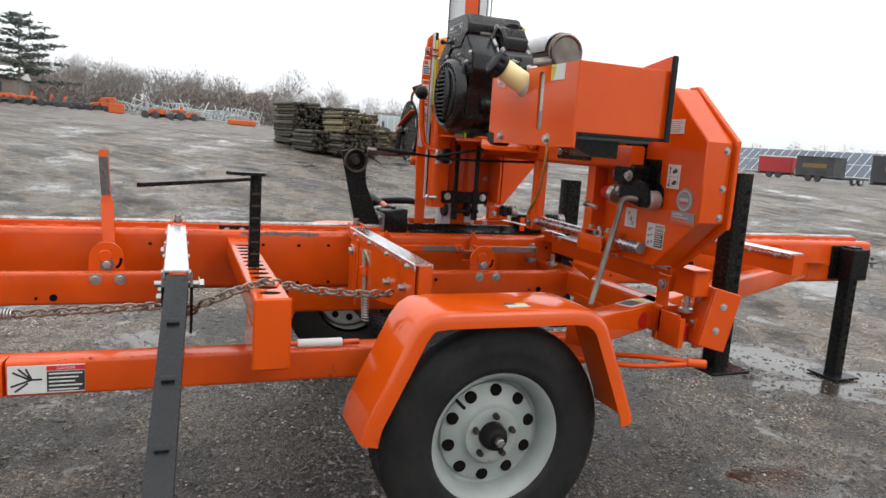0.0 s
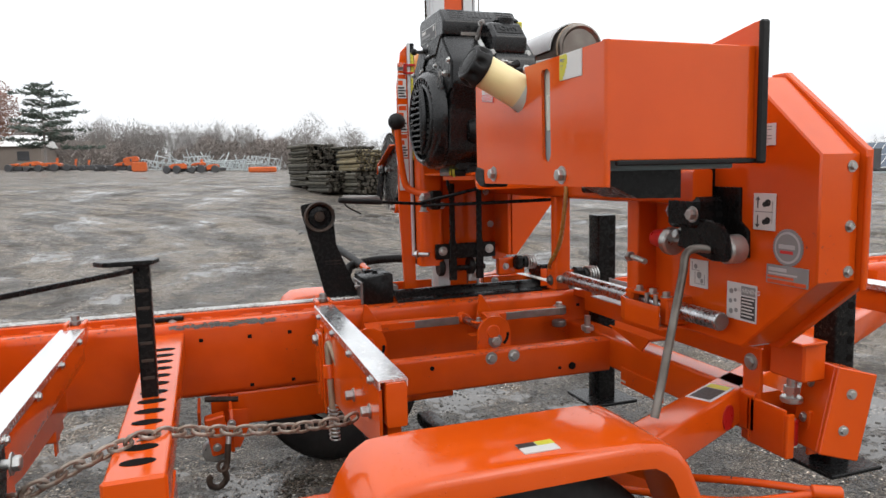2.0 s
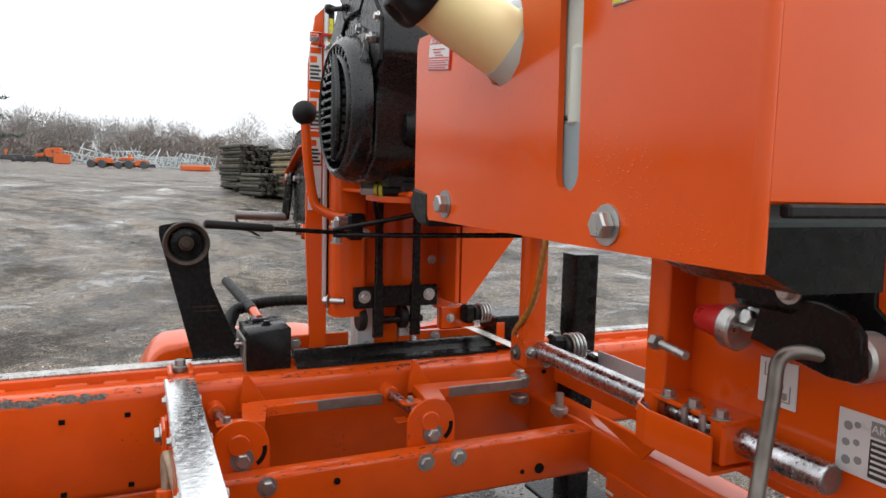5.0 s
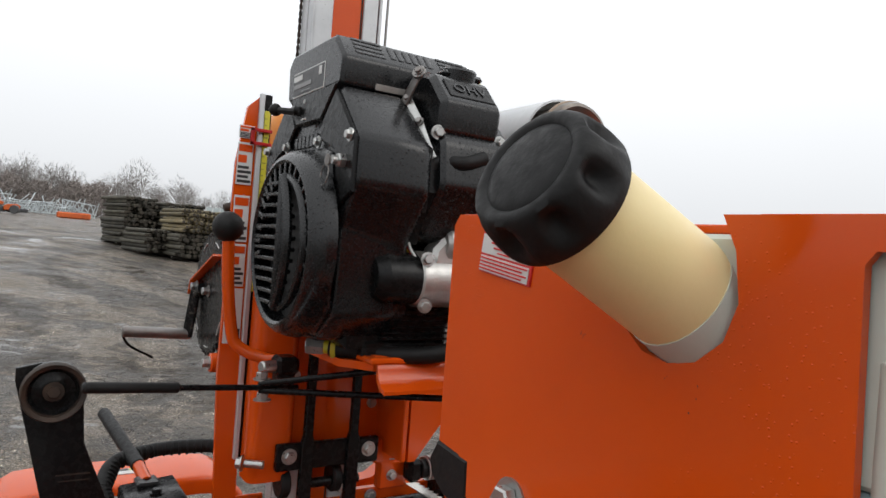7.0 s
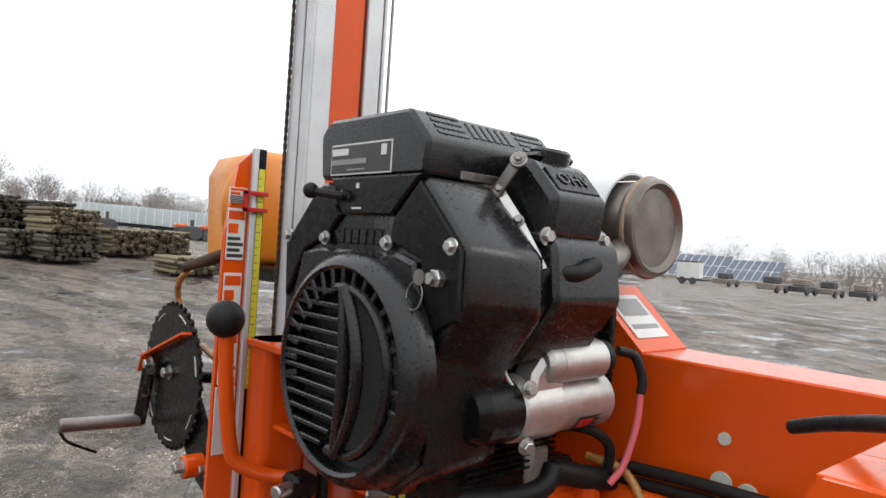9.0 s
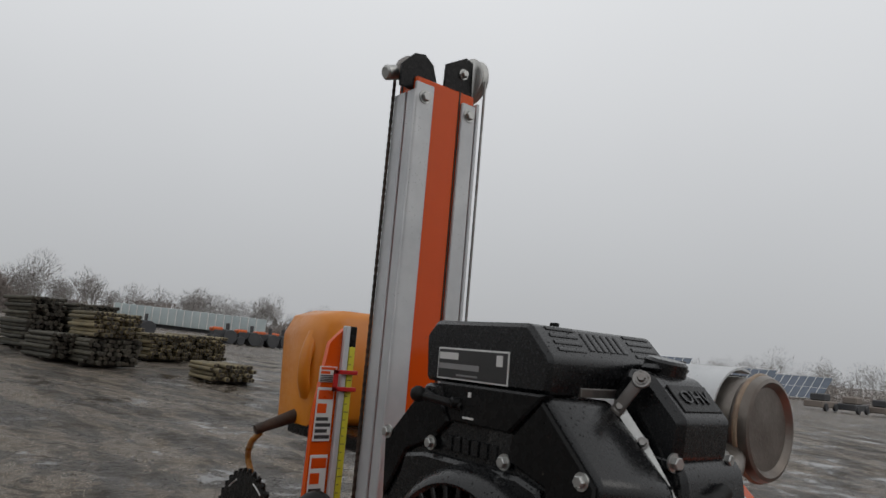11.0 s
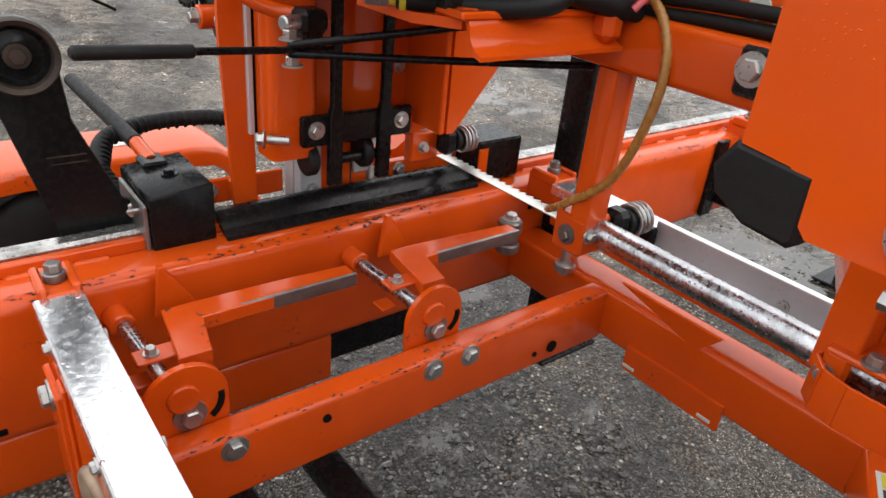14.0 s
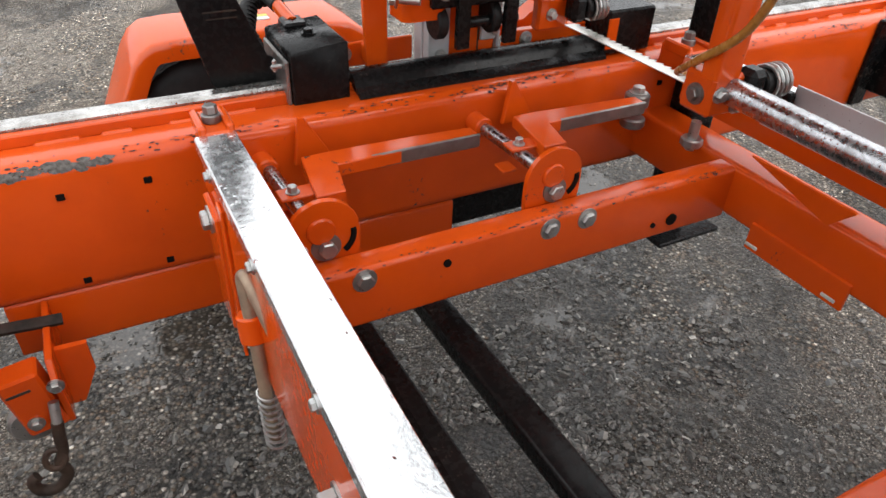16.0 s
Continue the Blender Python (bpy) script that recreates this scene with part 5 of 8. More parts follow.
# air cleaner cover
cov = [(2.897, 1.888), (2.892, 1.935), (2.935, 1.979), (3.13, 1.979), (3.152, 1.957), (3.145, 1.888)]
cover = part("air_cleaner_cover", S().prism(soft_poly(cov, 0.007, 3), "x", 1.188, 1.46, 0.006), PLASTIC, engine, "black ribbed air cleaner cover", 40)
d1 = Vector((0, 2.935 - 2.892, 1.979 - 1.935)).normalized()
n2 = Vector((0, -d1.z, d1.y))
for k in range(4):
    for xa, xb in ((1.215, 1.27), (1.385, 1.445)):
        c = Vector((0, 2.898, 1.941)) + d1 * (0.010 + 0.0125 * k) + n2 * 0.0002
        part("cover_rib", S().beam(c + Vector((xa, 0, 0)), c + Vector((xb, 0, 0)), 0.0065, 0.0022, 0.0008, n2), PLASTIC, cover)
for k in range(6):
    p = Vector((1.287 + 0.0150 * k, 2.898, 1.941)) + d1 * 0.012 + n2 * 0.0002
    part("raised_bar", S().beam(p, p + d1 * 0.032, 0.0105, 0.0022, 0.0008, n2), PLASTIC, cover)
part("cover_gap", S().box((1.25, 2.893, 1.888), (1.40, 2.899, 1.900), 0.001), STEEL, cover)
part("cover_knob", S().cyl((1.30, 2.99, 1.979), (1.30, 2.99, 1.988), 0.007, 14, c=0.001), BLACK, cover)
st, m = plate("name_plate", (1.1885, 3.041, 1.916), (0, -1, 0), (0, 0, 1), 0.150, 0.046, WHITE, cover, "black name plate with a silver border")
prints(m, [(-0.0725, -0.0205, 0.0725, 0.0205)], INK, st)
prints(m, [(-0.070, 0.006, -0.028, 0.016), (0.052, 0.002, 0.064, 0.017)], WHITE, st, 0.0026)
prints(m, [(-0.070, -0.008, 0.018, 0.000), (-0.03, -0.017, 0.015, -0.0145)], INKGREY, st, 0.0026)
# cylinder shroud, head and rocker cover on the near bank
near = soft_poly([(3.00, 1.884), (2.895, 1.887), (2.806, 1.797), (2.806, 1.722), (2.858, 1.655), (2.858, 1.51), (2.92, 1.468), (3.00, 1.468)], 0.010)
wide = soft_poly([(3.00, 1.884), (2.884, 1.885), (2.783, 1.790), (2.779, 1.715), (2.838, 1.628), (2.856, 1.51), (2.92, 1.468), (3.00, 1.468)], 0.014)
mid = [(0.5 * (a + c), 0.5 * (b + d)) for (a, b), (c, d) in zip(near, wide)]
part("cylinder_shroud", loft_x([(1.1885, inset(near, 0.007)), (1.1900, inset(near, 0.0025)), (1.1945, near), (1.245, mid), (1.290, wide), (1.301, inset(wide, 0.003)), (1.306, inset(wide, 0.009))]), PLASTIC, engine, "black smoothly rounded cylinder shroud", 48)
part("cylinder_shroud", S().prism(soft_poly([(3.02, 1.886), (3.10, 1.886), (3.185, 1.803), (3.195, 1.725), (3.11, 1.625), (3.02, 1.60)], 0.02), "x", 1.205, 1.40, 0.008), PLASTIC, engine, "", 55)
part("cylinder_barrel", S().prism([(2.95, 1.865), (2.875, 1.862), (2.796, 1.79), (2.792, 1.72), (2.85, 1.635), (2.95, 1.62)], "x", 1.298, 1.33, 0.003), BLACK, engine, "", 30)
part("cylinder_head", S().prism(soft_poly([(2.93, 1.868), (2.84, 1.862), (2.784, 1.808), (2.774, 1.73), (2.835, 1.645), (2.93, 1.62)], 0.013, 4), "x", 1.322, 1.47, 0.007), PLASTIC, engine, "", 42)
rk = [(2.815, 1.808), (2.793, 1.820), (2.787, 1.872), (2.835, 1.922), (2.875, 1.932), (2.90, 1.90), (2.90, 1.82)]
rock = part("rocker_cover", S().prism(soft_poly(rk, 0.007, 3), "x", 1.320, 1.442, 0.010), PLASTIC, engine, "black rocker cover", 36)
part("cover_flange", S().prism([(2.827, 1.800), (2.801, 1.812), (2.801, 1.822), (2.89, 1.830), (2.89, 1.81)], "x", 1.315, 1.453, 0.002), PLASTIC, rock)
rv = Vector((0, 0.048, 0.052)).normalized()
rm = Matrix(((1, 0, 0, 1.384), (0, rv.y, -rv.z, 2.8105), (0, rv.z, rv.y, 1.8975), (0, 0, 0, 1)))
part("cover_frame", S().box((-0.046, -0.022, -0.001), (0.046, 0.022, 0.0016), 0.001, rm), BLACK, rock)
lettering("cover_letters", "OHV", 0.030, rm @ Matrix.Translation((0, 0.0, 0.0020)), PLASTIC, rock, "raised letters", 1.05, 0.0016)
bolts("cover_bolt", [((1.322, 2.799, 1.819), (-0.2, -1, 0)), ((1.445, 2.799, 1.819), (0.1, -1, 0))], ZINC, engine, 0.0085, 0.008)
part("oil_cap", S().cyl((1.396, 2.868, 1.915), (1.396, 2.862, 1.948), 0.030, 20, c=0.004).box((1.356, 2.85, 1.928), (1.44, 2.88, 1.940), 0.006), PLASTIC, engine)
eye, strap = Vector((1.299, 2.836, 1.918)), [Vector((1.300, 2.868, 1.878)), Vector((1.307, 2.836, 1.837)), Vector((1.307, 2.808, 1.800)), Vector((1.313, 2.796, 1.776))]
sn = Vector((-0.78, -0.50, 0.38)).normalized()
part("lift_bracket", S().beam(eye + Vector((0.003, -0.003, 0.008)), strap[0] + Vector((-0.006, 0.003, -0.006)), 0.017, 0.004, 0.002, sn).cyl(eye - sn * 0.003, eye + sn * 0.003, 0.012, 18, c=0.001), STEEL, engine, "dull steel lifting eye bracket")
ls = S()
for a, b in zip(strap, strap[1:]):
    ls.beam(a, b + (b - a) * 0.04, 0.0130, 0.0028, 0.0006, sn)
part("lift_strap", ls, ZINC, engine, "bent zinc lifting strap")
bolts("strap_bolt", [(eye + sn * 0.003, sn), (strap[0] + sn * 0.003, sn), (strap[1] + sn * 0.002, sn)], STEEL, engine, 0.0055, 0.005)
part("plug_lead", S().pipe([(1.40, 2.775, 1.785), (1.362, 2.776, 1.772), (1.326, 2.800, 1.772), (1.312, 2.806, 1.75), (1.308, 2.808, 1.72), (1.306, 2.815, 1.69)], 0.0115, 10, 4), RUBBER, engine, "black spark plug lead")
for c, dy in ((RED, 0.0), (YELLOW, 0.006), (WHITE, -0.006), (BLACK, 0.012), (WHITE, 0.016)):
    part("wire", S().pipe([(1.315, 2.862 + dy, 1.665), (1.312, 2.855 + dy, 1.635), (1.325, 2.848 + dy, 1.612), (1.345, 2.845 + dy * 0.5, 1.60)], 0.0026, 6, 4), c, engine)
# dark crankcase, starter motor and its solenoid
part("crankcase", S().prism([(2.91, 1.45), (2.91, 1.60), (2.93, 1.66), (3.10, 1.66), (3.16, 1.60), (3.16, 1.45)], "x", 1.23, 1.50, 0.010), BLACK, engine)
# sump and fins are coloured black to carry the shadow below the engine
part("sump", S().box((1.27, 2.905, 1.432), (1.56, 3.17, 1.465), 0.006), BLACK, engine, "sump painted black for the shade under the engine")
for k in range(7):
    part("sump_fin", S().box((1.30, 2.898, 1.466 + 0.010 * k), (1.50, 2.93, 1.470 + 0.010 * k), 0.001), BLACK, engine)
part("starter_nose", S().cyl((1.252, 2.866, 1.577), (1.272, 2.865, 1.577), 0.036, 24, 0.0445).cyl((1.271, 2.865, 1.577), (1.330, 2.863, 1.577), 0.0445, 24), BLACK, engine, "black starter cover")
starter = part("starter_motor", S().cyl((1.329, 2.863, 1.577), (1.412, 2.861, 1.577), 0.0475, 28, c=0.003).cyl((1.41, 2.861, 1.576), (1.535, 2.858, 1.575), 0.0425, 28, c=0.003), CASTALU, engine, "bright cast starter motor")
sol0, sol1 = Vector((1.372, 2.842, 1.640)), Vector((1.508, 2.838, 1.642))
part("solenoid", S().cyl(sol0, sol1, 0.030, 24, c=0.006).cyl((1.40, 2.842, 1.640), (1.41, 2.842, 1.640), 0.0315, 24), CASTALU, starter)
part("solenoid_foot", S().prism([(1.345, 1.595), (1.42, 1.595), (1.42, 1.66), (1.385, 1.668), (1.35, 1.63)], "y", 2.825, 2.87, 0.008), CASTALU, starter)
part("solenoid_cap", S().cyl(sol1, sol1 + Vector((0.016, -0.001, 0.001)), 0.027, 20, c=0.003), RUBBER, starter)
sa, sd = Vector((1.329, 2.863, 1.577)), Vector((0.206, -0.005, -0.002))
lab = S()
for i in range(9):
    a = radians(200 + 8 * i)
    for x in (1.448, 1.506):
        lab.v.append((x, 2.8595 + 0.0431 * math.cos(a), 1.5755 + 0.0431 * math.sin(a)))
for i in range(8):
    lab.f.append((2 * i, 2 * i + 1, 2 * i + 3, 2 * i + 2))
part("starter_label", lab, INK, starter, "dark printed label")
lab = S()
for i in range(4):
    a = radians(206 + 8 * i)
    for x in (1.452, 1.486):
        lab.v.append((x, 2.8595 + 0.0434 * math.cos(a), 1.5755 + 0.0434 * math.sin(a)))
for i in range(3):
    lab.f.append((2 * i, 2 * i + 1, 2 * i + 3, 2 * i + 2))
part("starter_label", lab, INKRED, starter, "red printed label")
bolts("starter_bolt", [((1.335, 2.822, 1.612), (-0.3, -1, 0.1)), ((1.335, 2.822, 1.535), (-0.3, -1, -0.1)), ((1.29, 2.848, 1.655), (-0.5, -1, 0))], ZINC, engine, 0.0085, 0.009)
part("battery_cable", S().pipe([(1.538, 2.821, 1.654), (1.568, 2.809, 1.645), (1.578, 2.800, 1.611), (1.575, 2.799, 1.587)], 0.0075, 10, 4), RUBBER, engine)
part("battery_cable", S().pipe([(1.575, 2.799, 1.589), (1.572, 2.801, 1.538), (1.556, 2.809, 1.477), (1.538, 2.821, 1.447)], 0.0056, 10, 4), PINK, engine, "pink battery cable")
part("wire_loop", S().pipe([(1.369, 2.963, 1.457), (1.401, 2.931, 1.501), (1.452, 2.893, 1.528), (1.516, 2.861, 1.528), (1.560, 2.842, 1.501), (1.564, 2.842, 1.457)], 0.0083, 8, 5), RUBBER, engine)
part("wire_plug", S().cyl((1.465, 2.880, 1.463), (1.560, 2.849, 1.442), 0.019, 18, c=0.004).cyl((1.554, 2.849, 1.442), (1.579, 2.842, 1.438), 0.015, 14), RUBBER, engine)
part("carb_block", S().box((1.433, 2.893, 1.425), (1.484, 2.944, 1.501), 0.0102).cyl((1.376, 2.956, 1.429), (1.414, 2.937, 1.435), 0.0152, 12), CASTALU, engine)
# oil drain hose along the shelf
part("drain_hose", S().pipe([(1.241, 2.976, 1.442), (1.275, 2.945, 1.441), (1.330, 2.893, 1.441), (1.385, 2.862, 1.446), (1.420, 2.852, 1.458), (1.440, 2.855, 1.480)], 0.0157, 12, 4), RUBBER, engine, "black drain hose")
part("hose_fitting", S().cyl((1.206, 3.001, 1.443), (1.233, 2.983, 1.443), 0.0157, 6, c=0.002), ZINC, engine)
part("hose_fitting", S().cyl((1.232, 2.984, 1.443), (1.247, 2.974, 1.442), 0.0128, 12).cyl((1.244, 2.975, 1.442), (1.251, 2.970, 1.442), 0.0186, 14), YELLOW, engine, "brass-yellow hose collar")

# muffler behind the engine
muf = thing("muffler", (1.64, 2.95, 1.77), "heat-stained steel muffler behind the engine", "muffler")
mc = Vector((1.645, 0, 1.853))
part("shell", S().cyl(mc + Vector((0, 2.826, 0)), mc + Vector((0, 3.16, 0)), 0.080, 40, c=0.006), MUFFLER, muf, "heat-stained steel shell")
part("end_cap", S().lathe([(0.0, -0.004), (0.066, -0.004), (0.071, 0.001), (0.076, 0.006), (0.082, 0.004), (0.086, -0.004), (0.086, -0.018), (0.080, -0.026)], Matrix.Translation(mc + Vector((0, 2.823, 0))) @ Matrix.Rotation(radians(90), 4, "X"), 44), MUFFLER, muf)
part("cap_rim", S().pipe([(1.645 + 0.0845 * math.cos(k * 0.1964), 2.836, 1.853 + 0.0845 * math.sin(k * 0.1964)) for k in range(33)], 0.005, 8, 0), SCORCHED, muf, "scorched pale rim")
shield = [(1.645 + 0.096 * math.cos(radians(a)), 1.853 + 0.096 * math.sin(radians(a))) for a in range(70, 181, 10)]
inner = [(1.645 + 0.092 * math.cos(radians(a)), 1.853 + 0.092 * math.sin(radians(a))) for a in range(180, 69, -10)]
part("heat_shield", S().prism(shield + inner, "y", 2.87, 3.18).box((1.55, 2.88, 1.752), (1.70, 3.1, 1.757), 0.001), ALU, muf, "thin bright heat shield")
part("exhaust_pipe", S().pipe([(1.42, 2.835, 1.775), (1.50, 2.82, 1.79), (1.58, 2.85, 1.81)], 0.022, 14, 4), MUFFLER, muf)
part("dipstick", S().cyl((1.47, 2.93, 1.86), (1.47, 2.92, 1.925), 0.006, 8).cyl((1.47, 2.92, 1.92), (1.47, 2.918, 1.945), 0.013, 12, c=0.003), YELLOW, engine, "yellow dipstick cap")
part("rear_bracket", S().box((1.575, 2.86, 1.56), (1.59, 2.92, 1.72), 0.003).box((1.55, 2.92, 1.52), (1.59, 3.1, 1.56), 0.004), BLACK, engine)

shift(muf, 0.045, 0.042, 0.003)
shift(engine, 0.019, 0.018, 0.004)

# shelf that carries the engine
part("engine_shelf", S().box((1.29, 2.892, 1.432), (1.60, 3.42, 1.443), 0.003), ORANGE, head)
lip = [(2.924, 1.4445), (2.909, 1.444), (2.898, 1.436), (2.893, 1.423), (2.890, 1.410), (2.881, 1.398), (2.866, 1.392), (2.866, 1.386), (2.884, 1.391), (2.896, 1.404), (2.900, 1.423), (2.906, 1.433), (2.924, 1.436)]
part("shelf_lip", S().prism(lip, "x", 1.305, 1.585), ORANGE, head, "rolled orange shelf edge")
part("shelf_ear", S().box((1.54, 2.862, 1.397), (1.58, 2.904, 1.455), 0.012), ORANGE, head)
part("shelf_front", S().prism([(1.262, 3.10), (1.264, 2.965), (1.305, 2.91), (1.34, 2.91), (1.34, 3.10)], "z", 1.418, 1.4315), ORANGE, head)

# ---- fuel and water tank box on the head ----
tank = thing("tank_box", (1.27, 2.1, 1.42), "orange sheet-steel tank box with sight slot and cream filler neck", "tank box")
# left plate, with the sight slot cut through and a round bite for the neck at the top edge
cut_slot = [(2.0225, 1.462), (2.008, 1.462), (2.002, 1.467), (1.998, 1.476), (2.001, 1.640), (2.012, 1.648), (2.033, 1.648), (2.038, 1.641), (2.034, 1.476), (2.031, 1.466), (2.0226, 1.462)]
s = S()
s.prism([(2.0225, 1.412)] + cut_slot + [(2.0226, 1.412), (2.150, 1.414), (2.345, 1.414), (2.358, 1.428), (2.366, 1.452), (2.399, 1.456), (2.400, 1.656), (2.392, 1.666), (2.205, 1.666), (2.198, 1.645), (2.2, 1.62), (2.19, 1.594), (2.170, 1.577), (2.150, 1.573), (2.130, 1.577), (2.112, 1.592), (2.104, 1.615), (2.108, 1.645), (2.118, 1.666), (1.806, 1.666), (1.806, 1.412)], "x", 1.099, 1.106)
part("side_plate", s, ORANGE, tank)
part("front_panel", S().box((1.106, 1.796, 1.458), (1.425, 1.803, 1.668), 0.002).tube("z", (1.099, 1.796, 1.412), (1.112, 1.812, 1.668), 0.006, 4), ORANGE, tank)
part("top_plate", S().box((1.106, 1.803, 1.660), (1.425, 2.10, 1.667), 0.001).box((1.19, 2.10, 1.660), (1.425, 2.398, 1.667), 0.001).box((1.106, 2.215, 1.660), (1.19, 2.398, 1.667), 0.001), ORANGE, tank)
part("right_plate", S().prism([(1.786, 1.452), (1.786, 1.712), (1.80, 1.712), (2.02, 1.675), (2.38, 1.675), (2.38, 1.452)], "x", 1.425, 1.431), ORANGE, tank)
part("edge_trim", S().box((1.421, 1.778, 1.448), (1.442, 1.790, 1.714), 0.004).box((1.12, 1.79, 1.449), (1.43, 1.80, 1.4585), 0.002), RUBBER, tank, "black rubber edge trim")
part("back_plate", S().box((1.106, 2.368, 1.46), (1.425, 2.375, 1.664), 0.001), ORANGE, tank)
inner = part("inner_tank", S().box((1.1085, 1.83, 1.53), (1.41, 2.36, 1.655), 0.003), MILK, tank, "milky plastic tank")
part("fuel_level", S().box((1.1075, 1.83, 1.44), (1.41, 2.36, 1.529), 0.004), FUEL, inner, "blue-grey fuel seen through the plastic")
part("tank_seam", S().cyl((1.116, 2.0225, 1.52), (1.116, 2.0225, 1.60), 0.012, 14, c=0.006), MILK, inner)
na, nb = Vector((1.137, 2.143, 1.598)), Vector((1.010, 2.166, 1.671))
neck = part("filler_neck", S().cyl(na, nb, 0.0385, 32, 0.0365), CREAM, tank, "cream plastic filler neck")
part("neck_socket", S().cyl(na - (nb - na) * 0.2, na + (nb - na) * 0.27, 0.0425, 32, 0.0386), MILK, tank)
cd = Vector((-0.88, -0.04, 0.46)).normalized()
cm = Matrix.Translation(nb - cd * 0.012) @ cd.to_track_quat("Z", "Y").to_matrix().to_4x4()
s = S()
rings = [(0.0410, 0.0000, 0.0), (0.0462, 0.0022, 0.0), (0.0476, 0.0065, 0.0), (0.0478, 0.0110, 0.12), (0.0474, 0.0160, 0.55), (0.0466, 0.0215, 1.0), (0.0452, 0.0275, 0.85), (0.0436, 0.0325, 0.30), (0.0412, 0.0362, 0.0), (0.0380, 0.0382, 0.0), (0.0345, 0.0386, 0.0), (0.0322, 0.0376, 0.0), (0.0308, 0.0366, 0.0), (0.0290, 0.0376, 0.0), (0.0240, 0.0392, 0.0), (0.0130, 0.0402, 0.0), (0.0001, 0.0405, 0.0)]
for r, h, deep in rings:
    for k in range(96):
        a = 2 * math.pi * k / 96
        rr = 0.955 * r - 0.0088 * deep * max(0.0, math.cos(8 * a) + 0.15) ** 0.9
        s.v.append(tuple(cm @ Vector((rr * math.cos(a), rr * math.sin(a), h))))
for e in range(len(rings) - 1):
    for k in range(96):
        q = (k + 1) % 96
        s.f.append((e * 96 + k, e * 96 + q, e * 96 + 96 + q, e * 96 + 96 + k))
cap = part("filler_cap", s, RUBBER, tank, "black fluted filler cap with a domed top", 48)
for k in range(28):
    a = 2 * math.pi * k / 40 + 0.3
    part("cap_rib", S().box((0.0325, -0.0006, 0.0366), (0.0345, 0.0006, 0.0374), 0.0002, cm @ Matrix.Rotation(a, 4, "Z")), RUBBER, cap)
part("cap_symbol", S().pipe([cm @ Vector((0.0175 * math.cos(q * 0.4), 0.0175 * math.sin(q * 0.4), 0.0386)) for q in range(9)], 0.0009, 6, 0), RUBBER, cap)
bolts("tank_bolt", [((1.099, 1.952, 1.434), (-1, 0, 0)), ((1.099, 2.290, 1.438), (-1, 0, 0))], ZINC, tank, 0.0125, 0.011)
st, m = plate("sticker", (1.0985, 1.916, 1.641), (0, -1, 0), (0, 0, 1), 0.083, 0.049, WHITE, tank, "torn white and yellow warning sticker")
prints(m, [(-0.0405, -0.0235, -0.028, 0.0235), (-0.028, -0.017, -0.023, 0.0235), (-0.023, -0.012, -0.019, 0.0235), (-0.019, -0.004, -0.014, 0.0235), (-0.014, 0.004, -0.011, 0.0205)], YELLOW, st)
prints(m, [(-0.036, 0.011, -0.030, 0.0165), (-0.0285, 0.013, -0.019, 0.0150), (-0.0285, 0.009, -0.022, 0.0105), (-0.035, 0.002, -0.026, 0.0035), (-0.033, -0.004, -0.029, -0.0028)], INKGREY, st, 0.0026)
tilt = Vector((0, -1, -0.13))
st, m = plate("danger_sticker", (1.0985, 2.3175, 1.635), tilt, Vector((0, -0.13, 1)), 0.070, 0.045, INKRED, tank, "red and white danger sticker")
prints(m, [(-0.0335, -0.006, 0.0325, 0.0105), (-0.0335, -0.0212, 0.0325, -0.008)], WHITE, st)
lettering("danger_word", "DANGER", 0.0128, m @ Matrix.Translation((0.005, 0.0163, 0.0022)), WHITE, st, "", 1.0, 0.0003)
part("print", S().add([(x, y, q) for q in (0.0010, 0.0022) for x, y in ((-0.0325, 0.0125), (-0.0225, 0.0125), (-0.0275, 0.0208))], [(0, 1, 2), (5, 4, 3), (0, 3, 4, 1), (1, 4, 5, 2), (2, 5, 3, 0)], m), WHITE, st)
prints(m, [(-0.032, -0.0106 - 0.003 * k, 0.031 - 0.006 * (k % 2), -0.0092 - 0.003 * k) for k in range(4)], INKRED, st, 0.0026)
prints(m, [(-0.020, 0.0035, -0.002, 0.0050), (-0.016, -0.0005, 0.006, 0.0010), (0.002, 0.0035, 0.018, 0.0050), (-0.010, -0.0040, 0.014, -0.0028)], INKRED, st, 0.0026)
# black tray and rubber block below
part("tray", S().prism([(1.125, 1.452), (1.128, 1.417), (1.194, 1.388), (1.290, 1.386), (1.290, 1.452)], "y", 1.835, 1.95), BLACK, tank)
part("rubber_block", S().prism([(2.350, 1.452), (2.348, 1.409), (2.354, 1.404), (2.385, 1.407), (2.408, 1.420), (2.414, 1.437), (2.402, 1.457)], "x", 1.0975, 1.165, 0.004), RUBBER, tank, "black rubber bumper block")
# vent hose and clamp on the top
part("vent_boot", S().box((1.142, 2.330, 1.664), (1.178, 2.362, 1.679), 0.004).box((1.146, 2.334, 1.678), (1.174, 2.358, 1.706), 0.004).box((1.143, 2.331, 1.703), (1.177, 2.361, 1.709), 0.002), RUBBER, tank, "black square rubber vent boot")
part("vent_hose", S().pipe([(1.26, 2.47, 1.660), (1.235, 2.435, 1.674), (1.20, 2.395, 1.688), (1.17, 2.36, 1.698), (1.16, 2.346, 1.704)], 0.0065, 10, 5), RUBBER, tank, "black rubber hose")
part("vent_hose", S().pipe([(1.165, 2.340, 1.690), (1.185, 2.315, 1.691), (1.20, 2.300, 1.690)], 0.0065, 10, 4), RUBBER, tank, "black rubber hose")
rng = random.Random(8)
foil = S()
